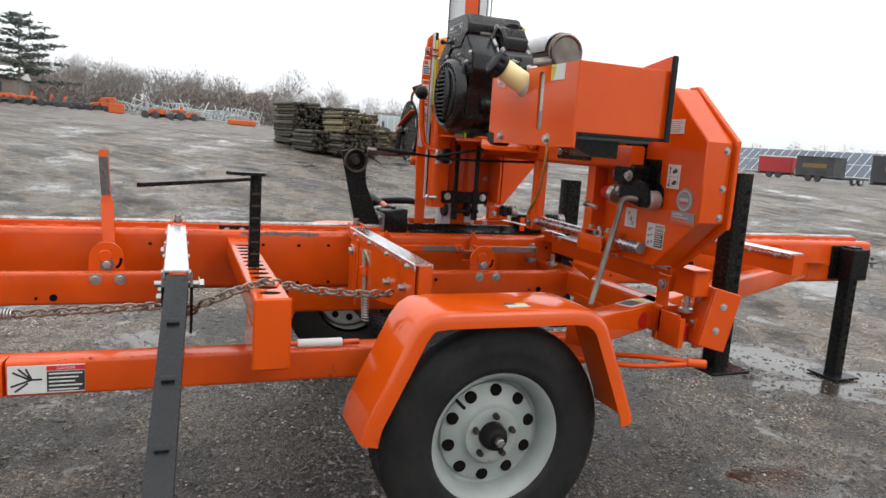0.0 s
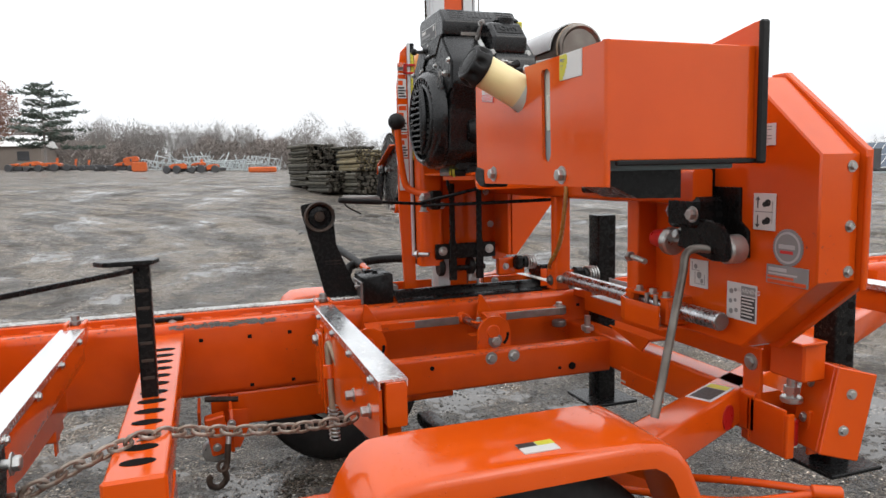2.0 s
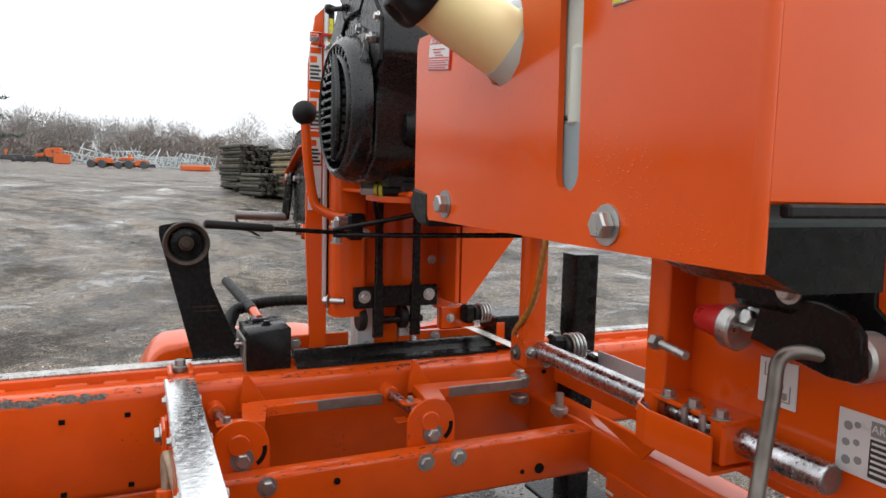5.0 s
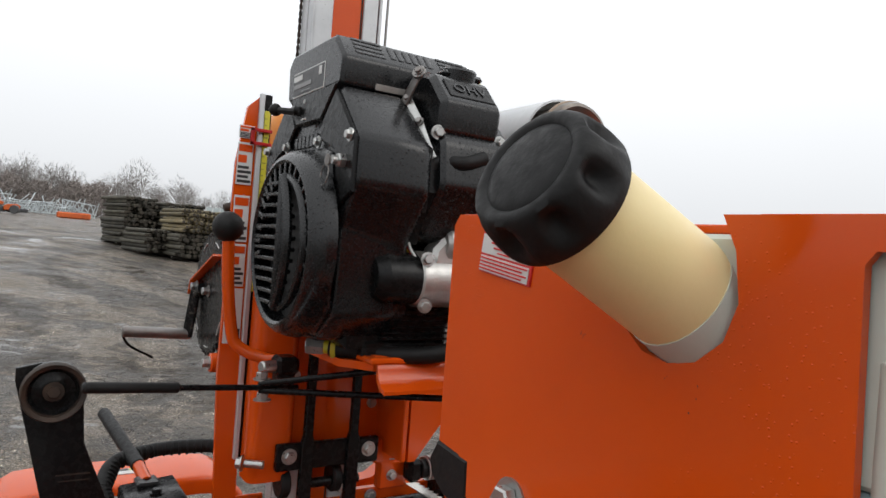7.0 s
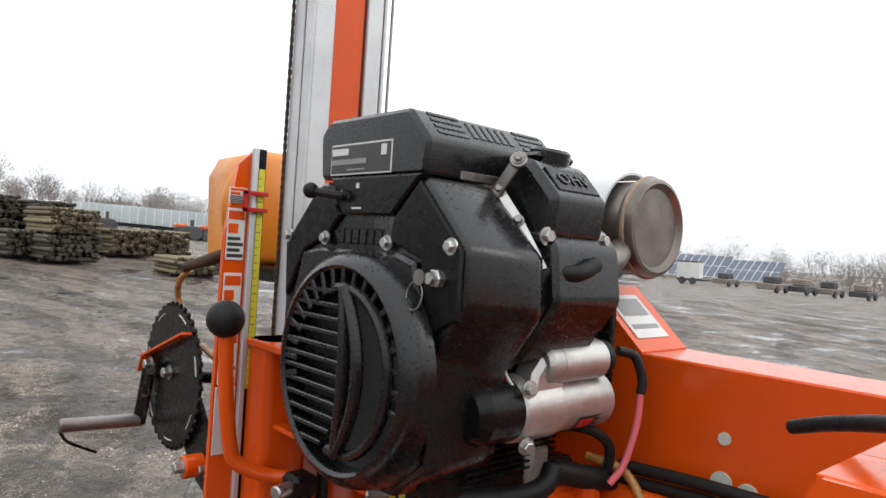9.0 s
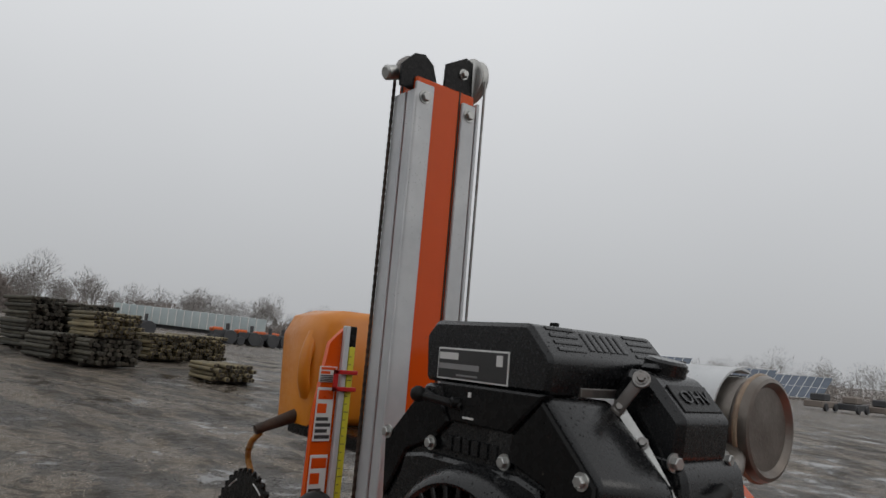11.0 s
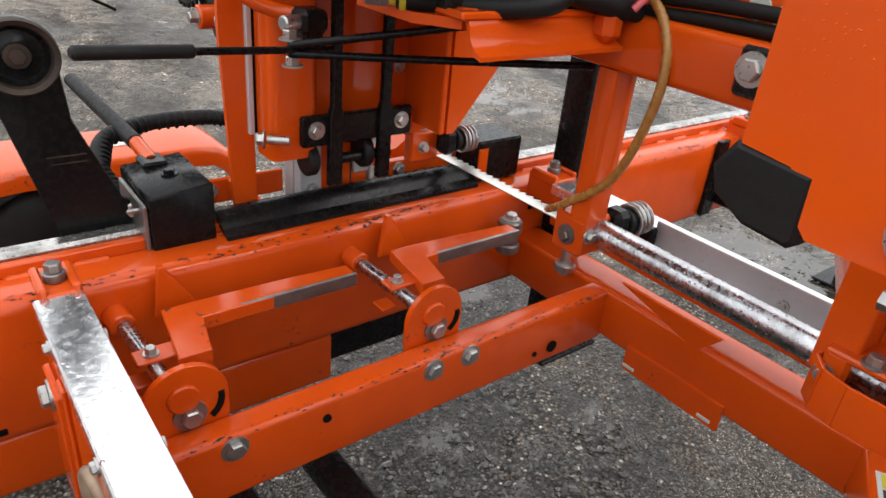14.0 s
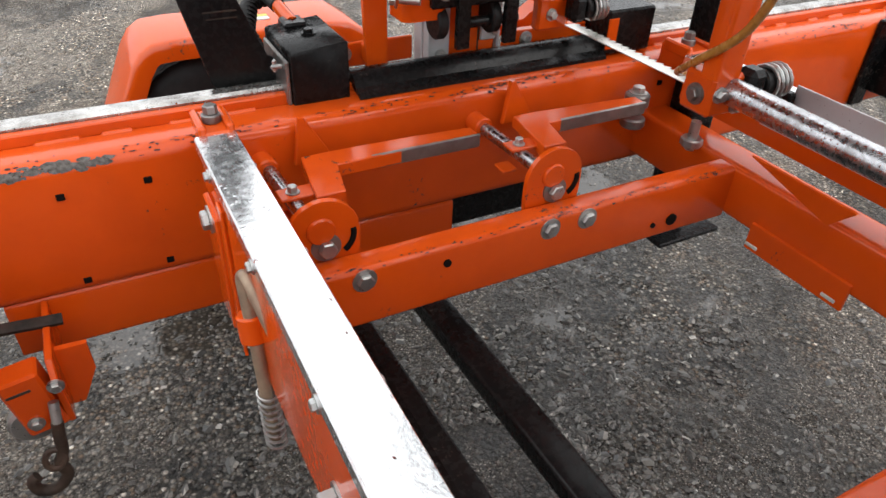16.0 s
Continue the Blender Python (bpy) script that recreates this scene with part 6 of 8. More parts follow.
for k in range(14):
    foil.box((-0.009, -0.0035, -0.0012), (0.009, 0.0035, 0.0012), 0.0005, Matrix.Translation((1.158 + rng.uniform(-0.010, 0.010), 2.350 + rng.uniform(-0.008, 0.008), 1.713 + rng.uniform(-0.004, 0.006))) @ Matrix.Rotation(rng.uniform(0, 6.28), 4, "Z") @ Matrix.Rotation(rng.uniform(-0.7, 0.7), 4, "X") @ Matrix.Rotation(rng.uniform(-0.5, 0.5), 4, "Y"))
tagged(part("hose_clamp", foil, ZINC, tank, "bright crumpled metal clamp"), kind="stuff")
part("valve_fitting", S().cyl((1.198, 2.303, 1.690), (1.216, 2.278, 1.690), 0.0105, 6, c=0.002).cyl((1.195, 2.307, 1.690), (1.199, 2.301, 1.690), 0.0125, 14).box((1.195, 2.285, 1.664), (1.215, 2.305, 1.68), 0.002), ZINC, tank)
part("valve_tag", S().box((1.225, 2.26, 1.664), (1.245, 2.285, 1.682), 0.003), INKORANGE, tank)
shift(tank, 0.014, 0.004, 0.002)

# ---- blade tension unit, drive rods and guides on the head ----
tens = thing("blade_tensioner", (1.62, 2.2, 1.2), "black blade tension unit with a bent steel handle on the housing", "tensioner")
part("tension_block", S().box((1.575, 2.138, 1.284), (1.68, 2.258, 1.365), 0.012), BLACK, tens)
part("tension_bar", S().box((1.64, 2.175, 1.36), (1.69, 2.285, 1.52), 0.004), BLACK, tens)
part("tension_plate", S().prism([(2.20, 1.312), (2.105, 1.310), (2.068, 1.300), (2.047, 1.278), (2.041, 1.222), (2.05, 1.213), (2.09, 1.211), (2.165, 1.225), (2.222, 1.236)], "x", 1.585, 1.60, 0.002), BLACK, tens)
part("tension_plate", S().prism([(2.17, 1.389), (2.08, 1.388), (2.078, 1.306), (2.05, 1.282), (2.048, 1.218), (2.17, 1.212)], "x", 1.655, 1.675, 0.002), BLACK, tens)
part("tension_roller", S().cyl((1.602, 2.070, 1.240), (1.650, 2.070, 1.240), 0.035, 30, c=0.005), CASTALU, tens, "bright steel roller")
part("gauge_cap", S().cyl((1.60, 2.275, 1.247), (1.60, 2.335, 1.247), 0.030, 24, 0.022, 0.003), RED, tens, "red plastic cap")
part("gauge_flange", S().cyl((1.60, 2.248, 1.243), (1.60, 2.275, 1.245), 0.037, 24, c=0.004), ZINC, tens)
bolts("tension_bolt", [((1.574, 2.150, 1.322), (-1, 0, 0)), ((1.62, 2.20, 1.366), (0, 0, 1)), ((1.62, 2.20, 1.386), (0, 0, 1)), ((1.60, 2.235, 1.262), (-1, 0, 0.4)), ((1.60, 2.260, 1.325), (0, 1, 0))], ZINC, tens, 0.014, 0.013)
part("bent_handle", S().pipe([(1.595, 2.10, 1.236), (1.566, 2.122, 1.240), (1.543, 2.133, 1.226), (1.527, 2.125, 1.175), (1.480, 2.101, 1.052), (1.442, 2.081, 0.951), (1.404, 2.062, 0.851)], 0.0104, 12, 4), MUFFLER, tens, "bent bare steel handle")
part("stop_bolt", S().cyl((1.565, 2.39, 1.19), (1.565, 2.33, 1.183), 0.008, 10).cyl((1.565, 2.395, 1.19), (1.565, 2.41, 1.19), 0.014, 6), ZINC, tens)

shift(tens, 0.016, 0.006, 0.006)

part("housing_post", S().tube("z", (1.615, 2.42, 1.05), (1.692, 2.475, 1.40), 0.006, 3), ORANGE, head)
guide = thing("blade_guide_arm", (1.60, 2.45, 1.05), "chromed blade guide bar with a toothed blade and guide rollers", "blade guide")
ga, gb = Vector((1.642, 2.925, 1.064)), Vector((1.642, 2.106, 1.060))
part("guide_bar", S().cyl(ga, gb, 0.0235, 28, c=0.003), CHROME, guide, "wet chromed round bar")
part("bar_end", S().cyl(gb, gb + (gb - ga).normalized() * 0.002, 0.021, 24), STEEL, guide)
part("bar_clamp", S().box((1.597, 2.26, 1.02), (1.70, 2.295, 1.095), 0.006).box((1.597, 2.42, 1.02), (1.70, 2.455, 1.095), 0.006).box((1.597, 2.26, 1.087), (1.70, 2.455, 1.097), 0.003), ORANGE, guide)
bolts("clamp_bolt", [((1.61, 2.28, 1.097), (0, 0, 1)), ((1.61, 2.34, 1.097), (0, 0, 1)), ((1.61, 2.40, 1.097), (0, 0, 1))], ZINC, guide, 0.011, 0.012)
for y in (2.30, 2.34):
    part("clamp_stud", S().cyl((1.590, y, 1.02), (1.590, y, 1.10), 0.006, 10), ZINC, guide)
sc = [(1.572, 2.26), (1.566, 2.405), (1.576, 2.44), (1.604, 2.462), (1.66, 2.464), (1.66, 2.26)]
part("scoop_bottom", S().prism(sc, "z", 1.012, 1.018), ORANGE, guide)
for a, b in zip(sc[:4], sc[1:5]):
    part("scoop_wall", S().beam(Vector((*a, 1.045)), Vector((*b, 1.045)), 0.005, 0.065, 0.001), ORANGE, guide)
bolts("scoop_bolt", [((1.594, 2.445, 1.06), (-1, 0, 0)), ((1.63, 2.466, 1.05), (0, 1, 0))], ZINC, guide, 0.010, 0.010)
part("guide_block", S().box((1.594, 2.875, 1.02), (1.67, 2.945, 1.092), 0.006), ORANGE_WORN, guide)
part("guide_block_bolt", S().cyl((1.591, 2.909, 1.055), (1.599, 2.909, 1.055), 0.019, 20).bolt((1.591, 2.909, 1.055), (-1, 0, 0), 0.012, 0.008), STEEL, guide)
bolts("guide_bolt", [((1.612, 2.874, 1.062), (0, -1, 0)), ((1.66, 2.874, 1.035), (0, -1, 0)), ((1.655, 2.92, 1.092), (0, 0, 1))], ZINC, guide, 0.010, 0.010)
part("guide_post", S().tube("z", (1.596, 2.875, 1.085), (1.655, 2.915, 1.352), 0.008, 3), ORANGE, head)


def guide_roller(x, y, z):
    part("roller_arm", S().box((x - 0.05, y - 0.02, z - 0.03), (x - 0.01, y + 0.025, z + 0.03), 0.01), BLACK, guide)
    part("roller", S().cyl((x - 0.012, y, z), (x + 0.028, y, z), 0.024, 24, c=0.003), RUBBER, guide)
    part("roller_spring", S().pipe([(x + 0.002 + 0.0105 * a / 6.2832, y + 0.029 * math.cos(a), z + 0.029 * math.sin(a)) for a in [k * 0.45 for k in range(54)]], 0.0035, 6, 0), ZINC, guide, "bright ringed guide roller")


guide_roller(1.728, 3.395, 1.055)
guide_roller(1.714, 2.875, 1.07)
part("roller_mount", S().box((1.615, 3.425, 1.0), (1.70, 3.455, 1.075), 0.006).box((1.60, 3.43, 1.07), (1.66, 3.46, 1.13), 0.004), ORANGE, guide)
bolts("mount_bolt", [((1.651, 3.425, 1.037), (0, -1, 0)), ((1.655, 3.44, 1.077), (0, 0, 1))], ZINC, guide, 0.010, 0.012)
b0, b1 = Vector((1.728, 3.45, 0.998)), Vector((1.716, 2.90, 1.012))
bd = (b1 - b0).normalized()
part("blade_strip", S().beam(b0, b1, 0.030, 0.0022, 0.0005), BLADE, guide, "pale toothed saw blade")
for k in range(24):
    p = b0 + (b1 - b0) * ((k + 0.3) / 24)
    side = Vector((-bd.y, bd.x, 0)) * (-1 if bd.cross(Vector((1, 0, 0))).z > 0 else 1)
    q = p + Vector((0.019, 0, 0))
    part("tooth", S().prism([(q.x - 0.006, q.y - 0.009), (q.x - 0.006, q.y + 0.006), (q.x + 0.004, q.y - 0.007)], "z", q.z - 0.001, q.z + 0.0012), BLADE, guide)
part("lube_hose", S().pipe([(1.72, 3.035, 1.03), (1.66, 3.02, 1.045), (1.60, 2.93, 1.105), (1.588, 2.835, 1.19), (1.582, 2.788, 1.31), (1.589, 2.79, 1.40), (1.596, 2.835, 1.462), (1.58, 2.90, 1.475)], 0.0075, 12, 5), TUBE, guide, "amber plastic lube hose")
for k, dz in enumerate((0.0, 0.022)):
    part("conduit", S().pipe([(1.615, 2.86, 1.444 + dz), (1.625, 2.72, 1.450 + dz), (1.63, 2.55, 1.450 + dz), (1.63, 2.30, 1.450 + dz)], 0.010, 10, 4), RUBBER, head, "black corrugated conduit")
# alloy debris angle beside the bar
part("board_angle", S().box((1.808, 2.10, 0.990), (1.812, 2.87, 1.052), 0.001).box((1.735, 2.10, 0.989), (1.812, 2.87, 0.993), 0.001), ALU, guide, "dull aluminium angle")
part("angle_bracket", S().box((1.786, 2.862, 0.995), (1.807, 2.89, 1.04), 0.004), BLACK, guide)
bolts("angle_bolt", [((1.807, 2.60, 1.01), (-1, 0, 0)), ((1.807, 2.25, 1.01), (-1, 0, 0))], ZINC, guide, 0.008, 0.006)

# push rods and lever
ctrl = thing("control_levers", (1.27, 3.39, 1.33), "orange ball lever and long black feed handle on the carriage", "control lever")
part("ball_knob", S().ball((1.175, 3.396, 1.648), 0.034, 24), RUBBER, ctrl, "black ball knob")
part("lever_rod", S().pipe([(1.178, 3.396, 1.62), (1.185, 3.398, 1.52), (1.20, 3.40, 1.42), (1.215, 3.395, 1.385), (1.264, 3.37, 1.362), (1.32, 3.33, 1.358)], 0.0135, 12, 5), ORANGE, ctrl, "bent orange lever")
ra, rb = Vector((0.888, 3.158, 1.356)), Vector((1.30, 3.235, 1.322))
part("feed_grip", S().cyl(ra, ra + (rb - ra) * 0.40, 0.0100, 16, c=0.004), RUBBER, ctrl, "black rubber grip")
part("feed_rod", S().cyl(ra + (rb - ra) * 0.40, rb, 0.0060, 12), BLACK, ctrl)
part("link_rod", S().pipe([(1.215, 3.225, 1.335), (1.33, 3.12, 1.368), (1.43, 3.02, 1.40)], 0.0065, 10, 3), BLACK, ctrl)
part("link_rod", S().pipe([(1.215, 3.225, 1.322), (1.42, 3.09, 1.330), (1.63, 2.95, 1.340)], 0.0065, 10, 3), BLACK, ctrl)
part("link_rod", S().pipe([(1.39, 3.365, 1.43), (1.375, 3.37, 1.46), (1.37, 3.36, 1.40), (1.385, 3.36, 1.34)], 0.006, 8, 3), BLACK, ctrl)
part("pivot_block", S().box((1.275, 3.29, 1.335), (1.325, 3.345, 1.375), 0.008).box((1.28, 3.30, 1.30), (1.32, 3.345, 1.34), 0.006), BLACK, ctrl)
part("pivot_bolt", S().cyl((1.240, 3.30, 1.354), (1.29, 3.315, 1.354), 0.013, 12, c=0.003), ZINC, ctrl)
bolts("link_bolt", [((1.222, 3.235, 1.342), (0, 0, 1)), ((1.226, 3.235, 1.300), (0, 0, 1))], ZINC, ctrl, 0.012, 0.014)

# height crank beside the mast
crank = thing("height_crank", (1.27, 3.85, 1.25), "black toothed crank disc with an orange arm and bent handle", "crank")
s = S().cyl((1.262, 3.86, 1.458), (1.270, 3.86, 1.458), 0.165, 48)
for k in range(40):
    a = 2 * math.pi * k / 40
    s.box((1.262, 0.160, -0.006), (1.270, 0.174, 0.006), 0.002, Matrix.Translation((0, 3.86, 1.458)) @ Matrix.Rotation(a, 4, "X"))
part("gear_disc", s, BLACK, crank, "black toothed disc")
for k in range(7):
    a = 2 * math.pi * k / 7
    arc = [(1.2612, 3.86 + 0.150 * math.cos(a + 0.05 * q), 1.458 + 0.150 * math.sin(a + 0.05 * q)) for q in range(7)]
    part("disc_print", S().pipe(arc, 0.0016, 5, 0), WHITE, crank)
part("cam_plate", S().prism([(3.80, 1.50), (3.74, 1.44), (3.66, 1.36), (3.62, 1.29), (3.63, 1.25), (3.665, 1.235), (3.71, 1.25), (3.78, 1.30), (3.88, 1.38)], "x", 1.275, 1.285), BLACK, crank)
part("pawl_arm", S().beam((1.252, 3.75, 1.572), (1.252, 3.996, 1.484), 0.006, 0.03, 0.001, (1, 0, 0)).beam((1.252, 3.990, 1.490), (1.252, 4.013, 1.444), 0.006, 0.03, 0.001, (1, 0, 0)), ORANGE, crank, "orange pawl arm")
part("crank_arm", S().beam((1.25, 3.90, 1.47), (1.25, 3.96, 1.45), 0.02, 0.03).beam((1.25, 3.965, 1.46), (1.238, 3.98, 1.32), 0.012, 0.034), BLACK, crank)
part("crank_handle", S().cyl((1.25, 3.985, 1.325), (1.062, 3.99, 1.332), 0.016, 14, c=0.004), STEEL, crank, "worn crank handle")
part("handle_wire", S().pipe([(1.065, 3.99, 1.32), (1.085, 3.995, 1.29), (1.15, 4.0, 1.255)], 0.004, 6, 3), BLACK, crank)
part("sleeve", S().cyl((1.23, 3.68, 1.295), (1.275, 3.68, 1.295), 0.025, 20, c=0.003), ORANGE, crank)
bolts("crank_bolt", [((1.23, 3.68, 1.295), (-1, 0, 0)), ((1.274, 3.66, 1.29), (-1, 0, 0)), ((1.26, 3.86, 1.465), (-1, 0, 0)), ((1.25, 3.955, 1.47), (-1, 0, 0))], ZINC, crank, 0.012, 0.016)
part("shaft", S().cyl((1.27, 3.86, 1.458), (1.45, 3.66, 1.46), 0.014, 12), BLACK, crank)

# amber jerry can strapped behind the mast
can = thing("water_can", (1.47, 3.95, 1.72), "translucent amber plastic water can behind the mast", "water can")
part("can_body", S().prism([(1.41, 1.725), (1.40, 1.95), (1.425, 2.0), (1.485, 2.02), (1.685, 2.02), (1.695, 1.725)], "y", 3.86, 4.06, 0.022), AMBER, can, "", 50)
part("can_handle", S().pipe([(1.41, 3.90, 1.80), (1.39, 3.885, 1.84), (1.39, 3.885, 1.90), (1.415, 3.90, 1.955)], 0.016, 12, 4), AMBER, can)
part("can_shelf", S().box((1.44, 3.60, 1.69), (1.66, 4.04, 1.725), 0.005), BLACK, can)
part("spigot", S().cyl((1.42, 3.95, 1.745), (1.310, 3.953, 1.707), 0.018, 12, 0.012), RUSTY, can)
part("drip_hose", S().pipe([(1.325, 3.953, 1.70), (1.318, 3.985, 1.67), (1.335, 4.024, 1.62), (1.345, 3.95, 1.54), (1.35, 3.82, 1.50)], 0.008, 8, 4), TUBE, can)

# ---- log dogs on the bed ----


def log_dog(x, raised):
    """A pivoting stop on a cross shaft with its slotted disc; raised: the arm stands upright."""
    d = thing("log_dog", (x, 3.15, 0.772), "orange pivoting log stop, its arm standing upright" if raised else "orange pivoting log stop, its worn arm folded flat", "log stop", "log stops")
    cy, cz = 3.066, 0.842
    pts = [(x - 0.062, 0.752), (x + 0.058, 0.752), (x + 0.066, 0.80)] + [(x + 0.066 * math.cos(radians(a)), cz + 0.066 * math.sin(radians(a))) for a in range(0, 181, 15)] + [(x - 0.066, 0.80)]
    disc = part("disc", S().prism(pts, "y", cy - 0.006, cy + 0.006, 0.001), ORANGE, d)
    part("disc_hub", S().cyl((x - 0.005, cy - 0.012, cz + 0.008), (x - 0.005, cy, cz + 0.008), 0.026, 24, c=0.003), ORANGE_WORN, disc)
    arc = [(x + 0.012 + 0.042 * math.cos(radians(a)), cy - 0.0068, cz - 0.006 + 0.042 * math.sin(radians(a))) for a in range(-55, 10, 8)]
    part("slot", S().pipe(arc, 0.0055, 8, 2), HOLE_SHADE, disc, "dark curved slot")
    part("slot", S().box((x - 0.012, cy - 0.0075, cz + 0.016), (x - 0.002, cy - 0.004, cz + 0.024), 0.001).box((x + 0.004, cy - 0.0075, cz + 0.010), (x + 0.012, cy - 0.004, cz + 0.018), 0.001), HOLE_SHADE, disc)
    part("washer", S().cyl((x + 0.002, cy - 0.006, cz - 0.026), (x + 0.002, cy - 0.010, cz - 0.026), 0.027, 24), STEEL, d)
    part("disc_bolt", S().bolt((x + 0.002, cy - 0.010, cz - 0.026), (0, -1, 0), 0.017, 0.012, False), ZINC, d)
    part("shaft", S().cyl((x - 0.03, 3.335, cz + 0.01), (x - 0.012, cy, cz + 0.008), 0.014, 16), CHROME, d, "bright pivot shaft")
    part("shaft_boss", S().cyl((x - 0.032, 3.335, cz + 0.012), (x - 0.029, 3.29, cz + 0.012), 0.023, 18, c=0.003), ORANGE_WORN, d)
    part("shaft_clip", S().box((x - 0.045, 3.15, cz + 0.020), (x + 0.03, 3.19, cz + 0.028), 0.002), ORANGE_WORN, d)
    part("shaft_clip", S().box((x - 0.055, 3.16, cz - 0.03), (x - 0.02, 3.20, cz - 0.024), 0.002), ORANGE_WORN, d)
    part("clip_bolt", S().bolt((x - 0.018, 3.17, cz + 0.028), (0, 0, 1), 0.009, 0.012), ZINC, d)
    if raised:
        part("arm", S().beam((x + 0.0, 3.20, cz), (x - 0.012, 3.245, 1.06), 0.05, 0.032, 0.004, (0, 1, 0)).beam((x - 0.012, 3.243, 1.05), (x - 0.028, 3.265, 1.272), 0.034, 0.034, 0.004, (0, 1, 0)), ORANGE, d)
        part("wear_face", S().beam((x - 0.0165, 3.2285, 1.085), (x - 0.0268, 3.2425, 1.245), 0.0345, 0.006, 0.001, (0, 1, 0)), BARED, d, "scraped steel face")
    else:
        yy = 3.19
        s = S().prism([(x + 0.01, 3.12), (x + 0.065, 3.12), (x + 0.085, 3.215), (x + 0.395, 3.222), (x + 0.395, 3.258), (x + 0.26, 3.268), (x + 0.08, 3.272), (x + 0.03, 3.27)], "z", cz + 0.012, cz + 0.040, 0.002) if x < 1.2 else S().prism([(x + 0.01, 3.12), (x + 0.065, 3.12), (x + 0.085, 3.21), (x + 0.355, 3.215), (x + 0.355, 3.25), (x + 0.2, 3.262), (x + 0.08, 3.27), (x + 0.03, 3.27)], "z", cz + 0.012, cz + 0.040, 0.002)
        part("arm", s, ORANGE_WORN, d)
        e = 0.395 if x < 1.2 else 0.355
        y0 = 3.221 if x < 1.2 else 3.2135
        part("wear_face", S().box((x + e - 0.24, y0 - 0.003, cz + 0.011), (x + e + 0.003, y0 + 0.004, cz + 0.041), 0.002), STEEL, d, "rubbed bare steel edge")
        part("pointer", S().prism([(x + 0.028, 0.845), (x + 0.108, 0.845), (x + 0.094, 0.875), (x + 0.052, 0.944), (x + 0.042, 0.944)], "y", 3.305, 3.319, 0.002), ORANGE, d)


log_dog(0.957, False)
log_dog(1.437, False)
log_dog(-0.255, True)
log_dog(-0.745, True)
part("end_roller", S().cyl((1.825, 3.274, 0.842), (1.825, 3.274, 0.876), 0.030, 24, c=0.004), STEEL, trailer, "dark steel roller")
part("end_roller", S().cyl((1.825, 3.274, 0.79), (1.825, 3.274, 0.815), 0.030, 24, c=0.004), STEEL, trailer, "dark steel roller")
part("roller_bolt", S().bolt((1.825, 3.274, 0.877), (0, 0, 1), 0.015, 0.014), ZINC, trailer)
part("stop_bolt", S().cyl((1.87, 3.12, 0.79), (1.87, 3.12, 0.86), 0.012, 10).cyl((1.87, 3.12, 0.80), (1.87, 3.12, 0.82), 0.026, 8, c=0.003), ZINC, trailer)
part("bunk_brace", S().prism([(2.95, 0.857), (2.70, 0.857), (2.745, 0.805)], "x", 1.86, 1.868), ORANGE, trailer)

# ---- log clamp with its slotted beam ----
clamp = thing("log_clamp", (0.29, 2.6, 0.68), "orange slotted clamp beam with a black post and hooked bar", "log clamp")
part("clamp_beam", S().tube("y", (0.232, 2.095, 0.80), (0.345, 3.335, 0.893), 0.010, 3), ORANGE, clamp, "orange beam with a row of oval slots")
part("end_plate", S().box((0.230, 2.085, 0.664), (0.347, 2.10, 0.895), 0.006), ORANGE, clamp)
for x0, x1 in ((0.325, 0.347), (0.232, 0.252)):
    part("side_plate", S().box((x0, 2.1005, 0.67), (x1, 2.34, 0.80), 0.004), ORANGE, clamp)
for k in range(13):
    y = 2.17 + k * 0.078
    pts = [(0.2885 + 0.034 * math.cos(a) , y + 0.0175 * math.sin(a)) for a in [2 * math.pi * j / 16 for j in range(16)]]
    part("oval_slot", S().prism(pts, "z", 0.8915, 0.8942), HOLE_SHADE, clamp)
part("clamp_post", S().tube("z", (0.262, 2.595, 0.80), (0.302, 2.637, 1.235), 0.005, 2), BLACK, clamp, "scuffed black square post")
for k in range(6):
    part("post_mark", S().box((0.268, 2.594, 0.94 + k * 0.045), (0.297, 2.5955, 0.948 + k * 0.045), 0.0005), RUSTY, clamp)
part("post_top", S().prism([(0.175, 2.60), (0.20, 2.565), (0.31, 2.57), (0.325, 2.62), (0.30, 2.66), (0.19, 2.64)], "z", 1.235, 1.247, 0.002), BLACK, clamp)
part("hook_bar", S().beam((0.275, 2.60, 1.222), (-0.085, 1.98, 1.235), 0.010, 0.012, 0.002), BLACK, clamp, "thin black hooked bar")
part("stop_bar", S().box((0.20, 3.395, 0.925), (0.343, 3.43, 0.942), 0.004), BLACK, clamp, "black stop bar")
bolts("stop_bolt", [((0.235, 3.394, 0.918), (0, -1, 0)), ((0.305, 3.394, 0.918), (0, -1, 0))], ZINC, clamp, 0.011, 0.009)

# ---- chain block with hook on the end of the lower tube, and the chain across the bed ----
winch = thing("chain_block", (0.45, 3.2, 0.49), "worn orange chain guide block with a wheel and black hook", "chain block")
tilt = Matrix.Translation((0.440, 3.19, 0.555)) @ Matrix.Rotation(radians(-9), 4, "Y")
part("block_cover", S().box((-0.034, -0.03, -0.066), (0.034, 0.025, 0.070), 0.005, tilt), ORANGE_WORN, winch, "worn orange cover")
part("cover_slot", S().box((-0.028, -0.0315, 0.038), (0.012, -0.029, 0.044), 0.001, tilt), RUSTY, winch)
part("sheave", S().cyl((0.425, 3.175, 0.500), (0.425, 3.205, 0.500), 0.042, 28, c=0.006), ZINC, winch, "zinc chain wheel")
part("back_plate", S().prism([(0.475, 0.625), (0.545, 0.622), (0.546, 0.56), (0.512, 0.487), (0.47, 0.487)], "y", 3.215, 3.227), ORANGE_WORN, winch)
